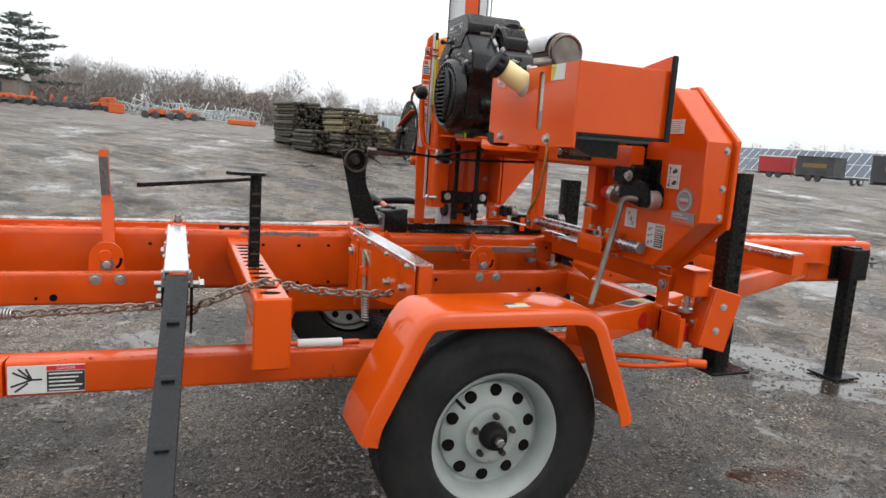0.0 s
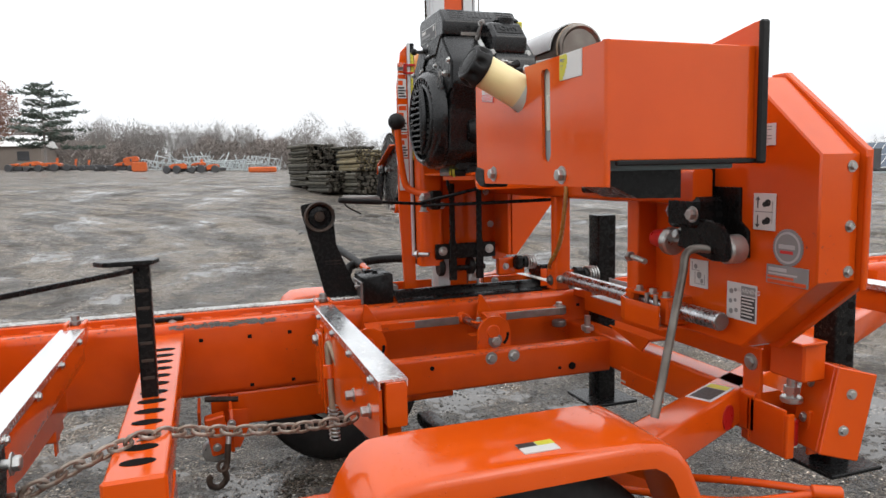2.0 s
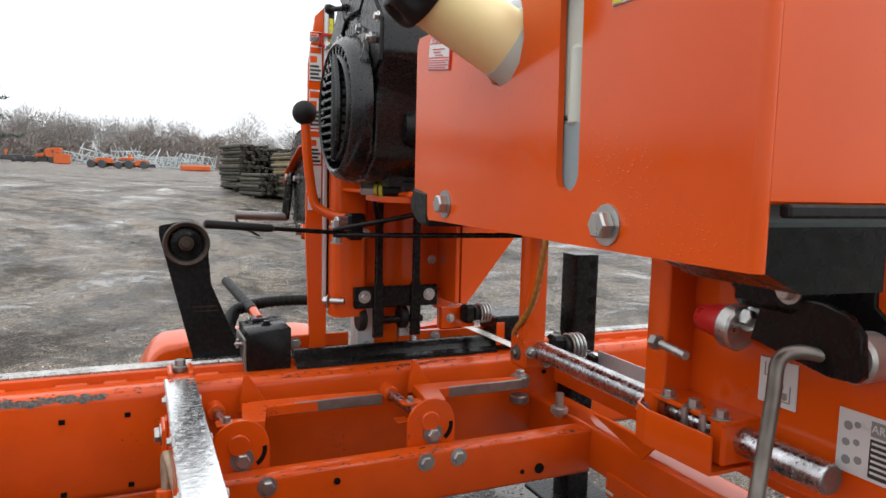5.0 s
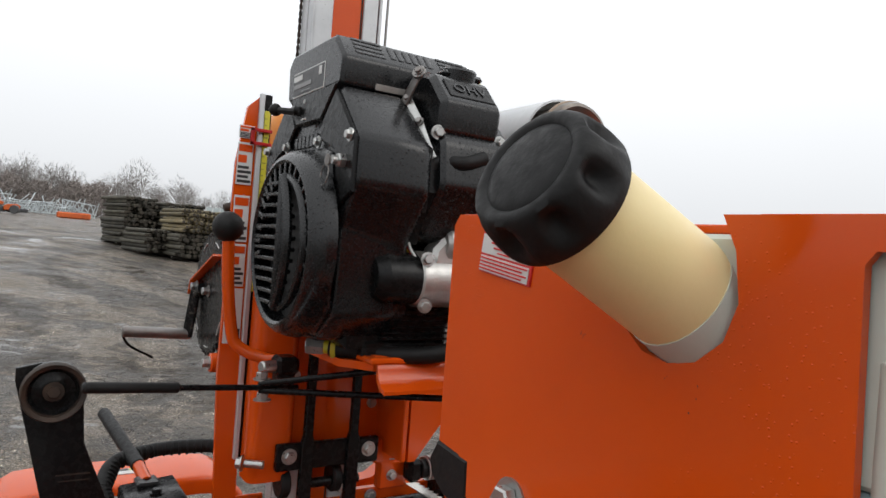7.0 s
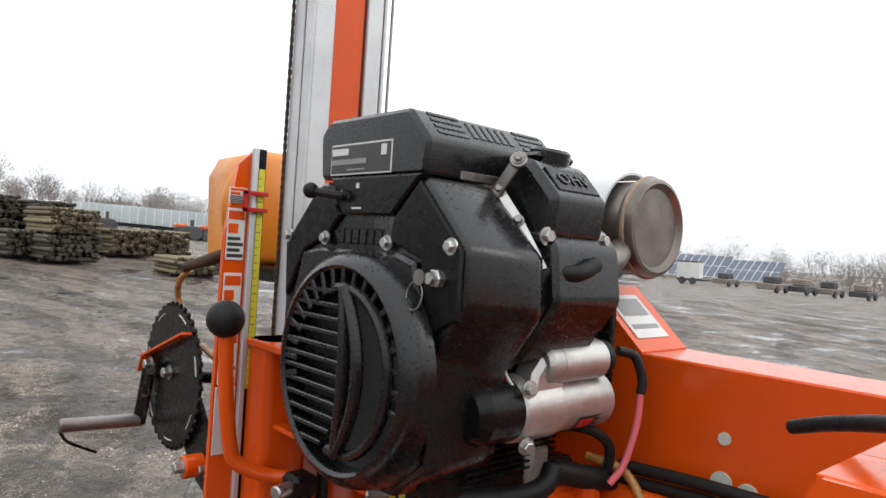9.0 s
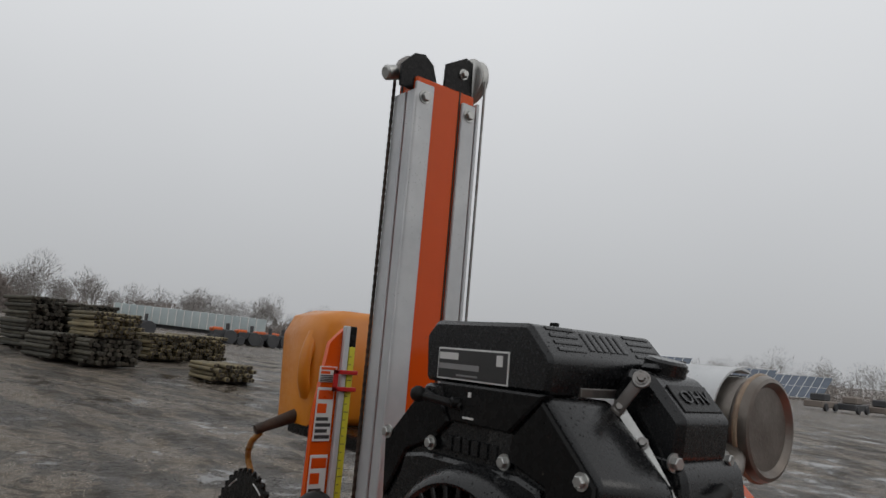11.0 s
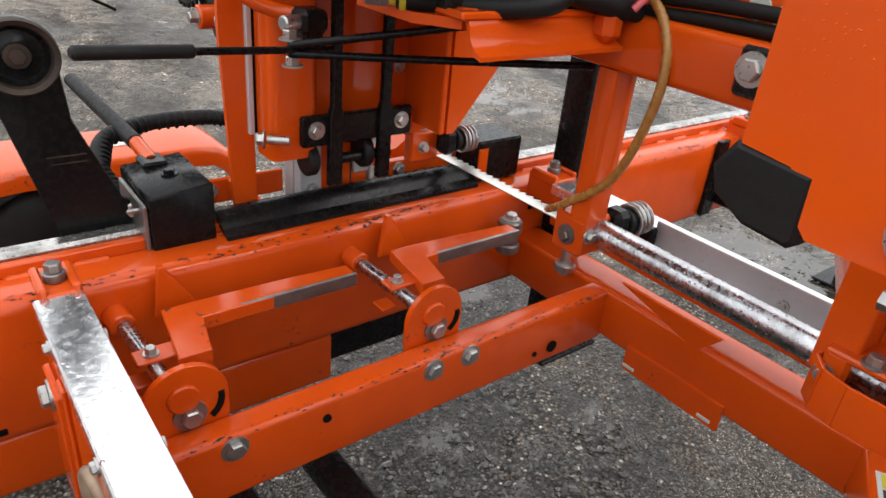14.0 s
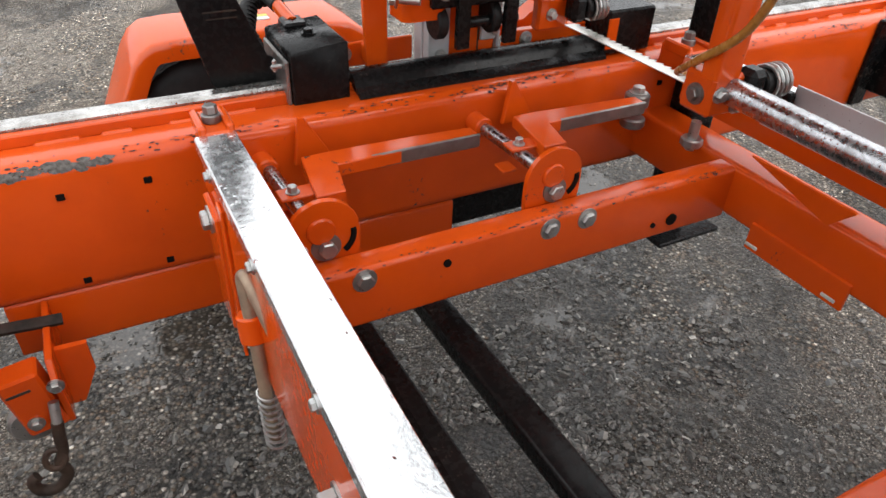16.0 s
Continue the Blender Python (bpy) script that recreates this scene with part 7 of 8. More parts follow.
part("side_ear", S().prism([(3.15, 0.61), (3.17, 0.645), (3.345, 0.645), (3.345, 0.55), (3.22, 0.50), (3.17, 0.49)], "x", 0.480, 0.492, 0.002), ORANGE_WORN, winch)
part("side_ear", S().prism([(3.17, 0.645), (3.345, 0.645), (3.345, 0.58), (3.20, 0.58)], "x", 0.375, 0.385, 0.002), ORANGE_WORN, winch)
part("hinge_bar", S().beam((0.40, 3.268, 0.660), (0.515, 3.274, 0.645), 0.022, 0.010, 0.002, (0, -0.4, 1)), CHIP, winch, "scraped dark hinge bar")
bolts("block_bolt", [(tilt @ Vector((-0.012, -0.031, -0.035)), tilt.to_3x3() @ Vector((0, -1, 0))), ((0.485, 3.15, 0.60), (0, -1, 0))], ZINC, winch, 0.010, 0.009)
hook = part("hook", S().pipe([(0.470, 3.125, 0.54), (0.466, 3.12, 0.51), (0.462, 3.115, 0.475), (0.452, 3.11, 0.455), (0.458, 3.108, 0.425), (0.435, 3.105, 0.400), (0.408, 3.105, 0.408), (0.402, 3.108, 0.432), (0.412, 3.11, 0.440)], 0.0105, 10, 4), RUSTY, winch, "black iron hook")
part("hook_shank", S().cyl((0.474, 3.14, 0.575), (0.469, 3.122, 0.53), 0.009, 10), ZINC, winch)
part("hook_eye", S().pipe([(0.448 + 0.016 * math.cos(a), 3.108 + 0.008 * math.sin(a), 0.470 + 0.016 * math.sin(a)) for a in [k * 0.6 for k in range(12)]], 0.006, 8, 0), RUSTY, winch)

chain = thing("log_chain", (0.3, 2.35, 0.80), "worn steel chain hanging across the bed", "chain")
way = [Vector(p) for p in ((-1.386, 2.56, 0.742), (-0.486, 2.52, 0.752), (-0.428, 2.5, 0.759), (-0.051, 2.45, 0.788), (0.0, 2.33, 0.795), (0.05, 2.23, 0.825), (0.10, 2.19, 0.862), (0.20, 2.22, 0.895), (0.29, 2.29, 0.903), (0.37, 2.36, 0.875), (0.48, 2.40, 0.845), (0.62, 2.40, 0.832), (0.74, 2.42, 0.825), (0.80, 2.46, 0.82))]
lens = [0.0]
for a, b in zip(way, way[1:]):
    lens.append(lens[-1] + (b - a).length)


def along(d):
    for i in range(len(way) - 1):
        if d <= lens[i + 1]:
            return way[i].lerp(way[i + 1], (d - lens[i]) / (lens[i + 1] - lens[i]))
    return way[-1]


link_mesh = None
step = 0.034
for k in range(int(lens[-1] / step)):
    p, q = along(k * step), along(k * step + 0.01)
    oval = [(0.0245 * math.cos(a), 0.0145 * math.sin(a), 0.0) for a in [2 * math.pi * j / 12 for j in range(13)]]
    if link_mesh is None:
        link_mesh = mesh_of("link", S().pipe(oval, 0.0048, 6, 0), CHAINSTEEL, 60)
    dq = (q - p).normalized().to_track_quat("X", "Z").to_matrix().to_4x4()
    ob = new("link", link_mesh)
    ob.parent = chain
    ob.matrix_parent_inverse = Matrix.Translation(-chain.location)
    ob.matrix_basis = Matrix.Translation(p * UNIT) @ dq @ Matrix.Rotation(radians(90 * (k % 2) + 20), 4, "X")
coil = [(-0.486 - 0.2 * a / 132.0, 2.522 + 0.016 * math.cos(a), 0.752 + 0.016 * math.sin(a)) for a in [k * 0.55 for k in range(240)]]
part("tension_spring", S().pipe(coil, 0.0035, 5, 0), ZINC, chain)

# ---- loading ramp leaning on the bunk ----
ramp = thing("loading_ramp", (-0.08, 0.4, 0.0), "dark grey steel loading ramp leaning on the bunk", "ramp")
r0, r1 = Vector((0.014, 2.155, 0.952)), Vector((-0.085, 0.35, 0.03))
rd = (r1 - r0).normalized()
rn = Vector((1, 0, 0)).cross(rd).normalized()
rn = rn if rn.z > 0 else -rn
part("ramp_plate", S().beam(r0, r1, 0.064, 0.012, 0.002, rn), GREYBLACK, ramp)
for dx in (0.029, -0.029):
    part("ramp_flange", S().beam(r0 + Vector((dx, 0, 0)) - rn * 0.03, r1 + Vector((dx, 0, 0)) - rn * 0.03, 0.006, 0.06, 0.001, rn), GREYBLACK, ramp)
for k in range(9):
    p = r0 + (r1 - r0) * (0.105 + 0.105 * k)
    part("grip_tab", S().beam(p - Vector((0.016, 0, 0)) + rn * 0.010, p + Vector((0.016, 0, 0)) + rn * 0.010, 0.018, 0.012, 0.003, rn), GREYBLACK, ramp)
part("ramp_hook", S().prism([(2.10, 0.93), (2.20, 0.955), (2.20, 0.90), (2.15, 0.78), (2.13, 0.78)], "x", 0.050, 0.058).prism([(2.10, 0.93), (2.20, 0.955), (2.20, 0.90), (2.15, 0.86), (2.13, 0.86)], "x", -0.03, -0.022), BLACK, ramp)
part("ramp_pin", S().cyl((-0.05, 2.17, 0.925), (0.09, 2.17, 0.925), 0.010, 10).bolt((0.075, 2.17, 0.925), (1, 0, 0), 0.015, 0.014), ZINC, ramp)

# ---- carriage feet, wiper boxes and the roller arm on the track ----
foot = thing("carriage_foot", (1.1, 3.45, 0.925), "black track wiper box and wet black rail cover on the beam", "carriage foot")
box = soft_poly([(1.022, 0.912), (1.022, 1.032), (1.143, 1.044), (1.143, 0.912)], 0.007, 3)
part("wiper_box", S().prism(box, "y", 3.405, 3.59, 0.003), BLACK, foot, "wet black folded steel box", 50)
part("box_side", S().box((1.012, 3.41, 0.925), (1.020, 3.57, 1.015), 0.002), STEEL, foot)
part("wing_nut", S().box((0.995, 3.44, 0.985), (1.004, 3.448, 1.012), 0.003).box((0.99, 3.435, 0.994), (1.014, 3.443, 1.002), 0.002), ZINC, foot)
part("box_bolt", S().bolt((1.088, 3.49, 1.040), (0, 0, 1), 0.011, 0.008), BLACK, foot)
cv = [(3.380, 0.926), (3.381, 0.934), (3.390, 0.938), (3.404, 0.942), (3.412, 0.954), (3.422, 0.966), (3.436, 0.971), (3.450, 0.969), (3.462, 0.960), (3.466, 0.948)]
part("rail_cover", S().prism(cv, "x", 1.155, 1.80), BLACK, foot, "wet black half-round rail cover")
part("wiper_box", S().box((1.80, 3.392, 0.93), (1.945, 3.51, 1.038), 0.005), BLACK, foot, "black steel box")
part("box_face", S().box((1.80, 3.388, 0.945), (1.83, 3.394, 1.02), 0.002), ORANGE, foot)
for lo, hi in (((1.15, 3.55, 0.93), (1.355, 3.56, 0.985)), ((1.565, 3.475, 0.93), (1.80, 3.50, 0.99)), ((1.225, 3.50, 0.945), (1.262, 3.55, 0.985))):
    part("foot_plate", S().box(lo, hi, 0.003), ORANGE, foot)
bolts("foot_bolt", [((1.185, 3.549, 0.962), (0, -1, 0)), ((1.62, 3.474, 0.97), (0, -1, 0))], ZINC, foot, 0.012, 0.010)
part("foot_cowl", S().prism([(1.58, 0.955), (1.80, 0.955), (1.80, 1.02), (1.72, 1.03), (1.66, 0.99), (1.60, 0.985)], "y", 3.55, 3.60), ORANGE, foot)

arm = thing("roller_arm", (0.95, 3.54, 0.9), "black steel arm with a rusty rimmed roller at its top", "roller arm")
part("arm_plate", S().prism([(0.80, 1.29), (0.80, 1.315), (0.845, 1.325), (0.90, 1.318), (0.925, 1.28), (0.935, 1.15), (1.0, 0.99), (1.055, 0.955), (1.06, 0.905), (0.895, 0.895)], "y", 3.535, 3.55, 0.002), BLACK, arm)
rmx = Matrix.Translation((0.869, 3.53, 1.268)) @ Matrix.Rotation(radians(90), 4, "X")
part("roller", S().lathe([(0.0, 0.012), (0.020, 0.014), (0.026, 0.008), (0.040, 0.006), (0.046, 0.012), (0.050, 0.026), (0.058, 0.030), (0.061, 0.024), (0.061, -0.004), (0.0, -0.004)], rmx, 40), BLACK, arm, "black dished roller")
part("roller_rim", S().lathe([(0.0475, 0.0185), (0.0502, 0.0265), (0.0582, 0.0305), (0.0613, 0.0245), (0.0613, 0.010), (0.056, 0.010)], rmx, 40), RUSTY, arm, "rusty worn rim")
part("roller_bolt", S().bolt(rmx @ Vector((0, 0, 0.012)), (0, -1, 0), 0.014, 0.010), RUSTY, arm)
part("arm_mark", S().box((0.885, 3.5345, 1.085), (0.95, 3.5352, 1.088), 0.0002).box((0.89, 3.5345, 1.072), (0.95, 3.5352, 1.0745), 0.0002), RUSTY, arm)
shift(arm, 0.0, -0.04, 0.013)
lev = thing("brake_lever", (1.085, 3.62, 1.03), "black gripped lever with an orange root on the wiper box", "lever")
part("lever_grip", S().cyl((1.076, 3.66, 1.048), (1.036, 4.03, 1.092), 0.017, 14, c=0.005), RUBBER, lev)
part("lever_root", S().cyl((1.080, 3.575, 1.036), (1.076, 3.67, 1.049), 0.015, 12), ORANGE, lev)
part("lever_bracket", S().box((1.055, 3.54, 1.01), (1.105, 3.60, 1.046), 0.005), BLACK, lev)
hose = thing("corrugated_hose", (1.1, 3.6, 0.95), "black corrugated cable hose from the wiper box", "hose")
pts = [Vector(p) for p in ((1.02, 3.60, 0.95), (1.00, 3.66, 1.0), (1.03, 3.73, 1.04), (1.13, 3.76, 1.055), (1.26, 3.74, 1.06), (1.34, 3.70, 1.05))]
part("hose_core", S().pipe(pts, 0.0175, 12, 8), RUBBER, hose)
dense = []
for a, b in zip(pts, pts[1:]):
    dense += [a.lerp(b, k / 7) for k in range(7)]
for p, q in zip(dense[::1], dense[1:]):
    part("hose_ring", S().cyl(p, p + (q - p).normalized() * 0.006, 0.0188, 12, c=0.001), RUBBER, hose)

# frame decal on the trailer tube
st, m = plate("danger_decal", (-0.352, 2.2735, 0.611), (1, 0, 0), (0, 0, 1), 0.207, 0.088, WHITE, trailer, "white danger decal with a black text block")
prints(m, [(0.0, -0.04, 0.103, 0.024)], INK, st)
prints(m, [(0.0, 0.026, 0.103, 0.041)], INKRED, st)
prints(m, [(0.006, 0.014 - 0.0125 * k, 0.096 - 0.01 * (k % 3), 0.0185 - 0.0125 * k) for k in range(5)], WHITE, st, 0.0026)
lettering("danger_word", "DANGER", 0.0125, m @ Matrix.Translation((0.052, 0.0335, 0.0022)), WHITE, st, "", 1.0, 0.0003)
s = S()
for x0, z0, x1, z1 in ((-0.095, -0.02, -0.04, 0.0), (-0.09, 0.025, -0.045, 0.0), (-0.075, 0.035, -0.045, 0.005), (-0.055, 0.035, -0.04, 0.0), (-0.085, -0.036, -0.05, -0.01), (-0.04, 0.0, -0.012, 0.0)):
    s.beam(m @ Vector((x0, z0, 0.0018)), m @ Vector((x1, z1, 0.0018)), 0.006, 0.001, 0.0002, (0, -1, 0))
part("decal_figure", s, INK, st)

# ---- far side of the yard ----


def spot(az, dist):
    """A place on the ground seen from the walk's start at a bearing (degrees to the right of y)."""
    x, y = dist * math.sin(radians(az)), dist * math.cos(radians(az))
    return Vector((x, y, ground_z(x, y)))


POST_MESHES = {}


def post_mesh(pale, kind, r, length):
    """A round post along y with darker end grain; alike posts share one mesh."""
    key = (pale, kind)
    if key not in POST_MESHES:
        rr, half = r * (0.86, 0.92, 0.97, 1.02)[kind], length / 2 + (-0.1, 0.0, 0.06, 0.12)[kind]
        me = mesh_of("post", S().cyl((0, -half, 0), (0, half, 0), rr, 9, rr * 0.97, 0.012), POSTPALE if pale else POST)
        me.materials.append(POSTEND)
        for poly in me.polygons:
            if abs(poly.normal.y) > 0.9:
                poly.material_index = 1
        POST_MESHES[key] = me
    return POST_MESHES[key]


def post_stack(p, yaw, w, length, rows, r, seed, pale=False, label="dark weathered fence posts stacked in a strapped bundle on the gravel"):
    rng = random.Random(seed)
    t = thing("post_stack", p, label, "post stack", "post stacks")
    n = max(2, int(w / (2 * r)))
    R = Matrix.Translation(p) @ Matrix.Rotation(radians(yaw), 4, "Z")
    for j in range(rows):
        z = 0.06 + r + j * 1.86 * r
        for i in range(n - (j % 2)):
            x = -w / 2 + r + (i + 0.5 * (j % 2)) * 2 * r + rng.uniform(-0.02, 0.02)
            at = R @ Vector((x, rng.uniform(-0.1, 0.1), z + rng.uniform(-0.015, 0.015)))
            ob = new("post", post_mesh(pale, rng.randrange(4), r, length))
            ob.parent = t
            ob.matrix_parent_inverse = Matrix.Translation(-t.location)
            ob.matrix_basis = Matrix.Translation(at * UNIT) @ Matrix.Rotation(radians(yaw + rng.uniform(-1.2, 1.2)), 4, "Z") @ Matrix.Rotation(rng.uniform(0, 6.28), 4, "Y")
    for y in (-length * 0.3, length * 0.3):
        part("bearer", S().box((-w / 2, y - 0.05, 0.0), (w / 2, y + 0.05, 0.07), 0.01, R), POSTEND, t)


def up(p, h):
    return Vector((p.x, p.y, p.z + h))


stacks = [(9.0, 28.1, 1.17, 7, False), (10.3, 30.0, 1.25, 8, False), (10.4, 25.7, 1.0, 6, False), (13.3, 25.0, 1.56, 6, False), (16.8, 28.1, 1.4, 7, True), (19.4, 29.6, 1.56, 7, True), (21.0, 23.4, 1.25, 4, True)]
for k, (az, d, w, rows, pale) in enumerate(stacks):
    post_stack(spot(az, d), 22 - az, w, 1.9, rows, 0.0625, 20 + k, pale, "pale peeled fence posts stacked on the gravel" if pale else "dark weathered fence posts stacked in a bundle on the gravel")
for k, (az, d, w, rows) in enumerate(((9.0, 28.15, 1.13, 7), (10.6, 29.95, 1.17, 5), (13.4, 25.05, 1.48, 6), (12.0, 28.1, 1.4, 8))):
    p = spot(az, d)
    post_stack(up(p, 0.76 if k < 3 else 0.0), 22 - az, w, 1.85, rows if k < 3 else 13, 0.0625, 40 + k, k == 2, "pale and dark fence posts stacked on a lower bundle" if k < 3 else "tall dark stack of fence posts on the gravel")


def bare_tree(s, p, h, rng, levels=4):
    """Adds one leafless tree with forking twigs to a Shape."""
    def limb(a, d, length, r, lev):
        b = a + d * length
        k = len(s.v)
        side = d.orthogonal().normalized()
        oth = d.cross(side)
        for q, rr in ((a, r), (b, r * 0.62)):
            for j in range(3):
                t = 2 * math.pi * j / 3
                s.v.append(tuple(q + side * rr * math.cos(t) + oth * rr * math.sin(t)))
        for j in range(3):
            s.f.append((k + j, k + (j + 1) % 3, k + 3 + (j + 1) % 3, k + 3 + j))
        if lev == 0:
            return
        for _ in range(3 if lev > 1 else 4):
            nd = (d + Vector((rng.uniform(-1, 1), rng.uniform(-1, 1), rng.uniform(-0.1, 0.75))) * 0.62).normalized()
            limb(a.lerp(b, rng.uniform(0.45, 1.0)), nd, length * rng.uniform(0.55, 0.8), max(r * 0.55, 0.017), lev - 1)
    limb(Vector(p), Vector((rng.uniform(-0.06, 0.06), rng.uniform(-0.06, 0.06), 1)).normalized(), h * 0.36, h * 0.010, levels)


def twig_haze(s, p, h, rng, count):
    """Adds the finest twigs of a leafless crown: slender slips that point up and out."""
    wide, tall = h * rng.uniform(0.20, 0.30), h * rng.uniform(0.30, 0.38)
    c = Vector(p) + Vector((rng.uniform(-0.4, 0.4), rng.uniform(-0.4, 0.4), h * 0.60))
    for _ in range(count):
        a, e, r = rng.uniform(0, 6.2832), rng.uniform(-0.75, 1.0), rng.random() ** 0.5
        k = math.sqrt(max(0.0, 1 - e * e)) * r
        d = Vector((k * math.cos(a), k * math.sin(a), e * r))
        q = c + Vector((d.x * wide, d.y * wide, d.z * tall))
        w = (d + Vector((rng.uniform(-0.5, 0.5), rng.uniform(-0.5, 0.5), rng.uniform(0.1, 0.9)))).normalized() * h * rng.uniform(0.05, 0.11)
        o = w.cross(Vector((0.3, 1, 0.2))).normalized() * rng.uniform(0.012, 0.026)
        n = len(s.v)
        s.v += [tuple(q - o), tuple(q + o), tuple(q + w)]
        s.f.append((n, n + 1, n + 2))


def woods():
    rng = random.Random(5)
    s, br = S(), S()
    # tree line from bearing to bearing: distance and height of the crowns
    for az0, az1, d, h0, h1, n in ((-34, -8, 108, 5.0, 8.4, 150), (-8, 2, 118, 5.5, 9.4, 90), (2, 8, 118, 5.0, 8.4, 26), (7.5, 12, 110, 6.4, 9.6, 18), (12, 26, 125, 6.5, 9.0, 48), (26, 44, 140, 6.5, 8.5, 30), (43, 62, 190, 7, 10, 44), (62, 84, 150, 7, 10.5, 60), (84, 110, 170, 8, 10, 16), (-80, -34, 120, 6, 9, 30)):
        for _ in range(n):
            p = spot(rng.uniform(az0, az1), d * rng.uniform(0.92, 1.12))
            h = rng.uniform(h0, h1) * rng.choice((0.62, 0.74, 0.82, 0.88, 0.92))
            bare_tree(s, p, h, rng, levels=3)
            twig_haze(s, p, h * 1.06, rng, 330)
    ob = part("bare_woods", s, BARK, None, angle=180)
    tagged(ob, "grey leafless winter woods behind the yard", "woods", kind="stuff")
    # low tangled brush that closes the foot of the woods
    for az0, az1, d, h, n in ((-50, -6, 104, 4.6, 34000), (-6, 8, 112, 4.2, 12000), (8, 30, 116, 3.2, 11000), (30, 62, 150, 3.4, 9000), (62, 100, 140, 4.0, 12000)):
        for _ in range(n):
            p = spot(rng.uniform(az0, az1), d * rng.uniform(0.95, 1.06))
            top = h * (0.78 + 0.22 * math.sin(p.x * 0.23) + 0.16 * math.sin(p.x * 0.61 + 1) + 0.12 * math.sin(p.x * 1.7))
            q = up(p, top * rng.random() ** 0.9)
            w = Vector((rng.uniform(-0.7, 0.7), rng.uniform(-0.4, 0.4), rng.uniform(-0.2, 1.0))).normalized() * rng.uniform(0.5, 1.3)
            o = w.cross(Vector((0.2, 1, 0.1))).normalized() * rng.uniform(0.03, 0.09)
            k = len(br.v)
            br.v += [tuple(q - o), tuple(q + o), tuple(q + w)]
            br.f.append((k, k + 1, k + 2))
    ob = part("winter_brush", br, BRUSH, None, angle=180)
    tagged(ob, "brown tangled winter brush along the yard edge", "brush", kind="stuff")


woods()


def pine(p, h, spread, seed):
    rng = random.Random(seed)
    t = thing("pine_tree", p, "tall dark green pine with layered open boughs", "pine tree", "pines")
    trunk, crown, limbs = S(), S(), S()
    trunk.cyl(p, up(p, h * 0.97), h * 0.018, 8, h * 0.004)
    for k in range(30):
        z = h * (0.26 + 0.72 * k / 29)
        reach = spread * (1.0 - 0.72 * ((z / h - 0.26) / 0.74) ** 2.0) * rng.uniform(0.40, 1.15)
        a = k * 2.4 + rng.uniform(-0.4, 0.4)
        d = Vector((math.cos(a), math.sin(a), rng.uniform(0.02, 0.22)))
        b = up(p, z)
        limbs.cyl(b, b + d * reach, 0.05, 4, 0.015)
        for j in range(int(34 * max(0.35, reach / spread))):
            q = b + d * reach * rng.uniform(0.2, 1.08) + Vector((rng.uniform(-0.6, 0.6), rng.uniform(-0.6, 0.6), rng.uniform(-0.10, 0.16)))
            for _ in range(10):
                w = Vector((rng.uniform(-1, 1), rng.uniform(-1, 1), rng.uniform(-0.35, 0.55))).normalized() * rng.uniform(0.25, 0.55)
                sd = w.orthogonal().normalized() * 0.07
                n = len(crown.v)
                crown.v += [tuple(q - sd), tuple(q + sd), tuple(q + w)]
                crown.f.append((n, n + 1, n + 2))
    part("trunk", trunk, BARK, t)
    tagged(part("limbs", limbs, BARK, t), kind="stuff")
    tagged(part("crown", crown, NEEDLE, t, angle=180), kind="stuff")


pine(spot(-17.45, 76), 8.6, 3.4, 1)
pine(spot(-10.3, 78), 8.3, 4.3, 2)


def russet_tree(p, h, seed):
    rng = random.Random(seed)
    t = thing("russet_tree", p, "leafless tree keeping thin russet leaves", "tree")
    s, lv = S(), S()
    bare_tree(s, p, h, rng, levels=4)
    for _ in range(4200):
        a, e = rng.uniform(0, 6.283), rng.uniform(-1, 1)
        rr = 2.3 * rng.random() ** 0.45
        c = up(p, h * 0.62)
        q = c + Vector((rr * math.cos(a) * math.sqrt(1 - e * e), rr * math.sin(a) * math.sqrt(1 - e * e), rr * e * 1.45))
        w = Vector((rng.uniform(-1, 1), rng.uniform(-1, 1), rng.uniform(-1, 1))).normalized() * 0.10
        o = w.orthogonal()
        n = len(lv.v)
        lv.v += [tuple(q - w), tuple(q + o), tuple(q + w)]
        lv.f.append((n, n + 1, n + 2))
    part("bough", s, BARK, t, angle=180)
    tagged(part("leaves", lv, RUSSET, t, angle=180), kind="stuff")


russet_tree(spot(-13.2, 80), 9.2, 3)

# long low building and wire gate at the far left
b = spot(-14.6, 92)
bt = thing("low_building", b, "long low tan building with a snow-grey roof", "building")
part("wall", S().box((b.x - 9, b.y, b.z - 0.3), (b.x + 6.5, b.y + 8, b.z + 2.6), 0.02), TAN, bt)
part("roof", S().prism([(b.y - 0.4, b.z + 2.55), (b.y + 4, b.z + 4.0), (b.y + 8.4, b.z + 2.55)], "x", b.x - 9.3, b.x + 6.8), FARWHITE, bt)
for k in range(5):
    part("window", S().box((b.x - 7.5 + 2.9 * k, b.y - 0.04, b.z + 1.0), (b.x - 6.3 + 2.9 * k, b.y + 0.02, b.z + 2.0), 0.01), FARDARK, bt)


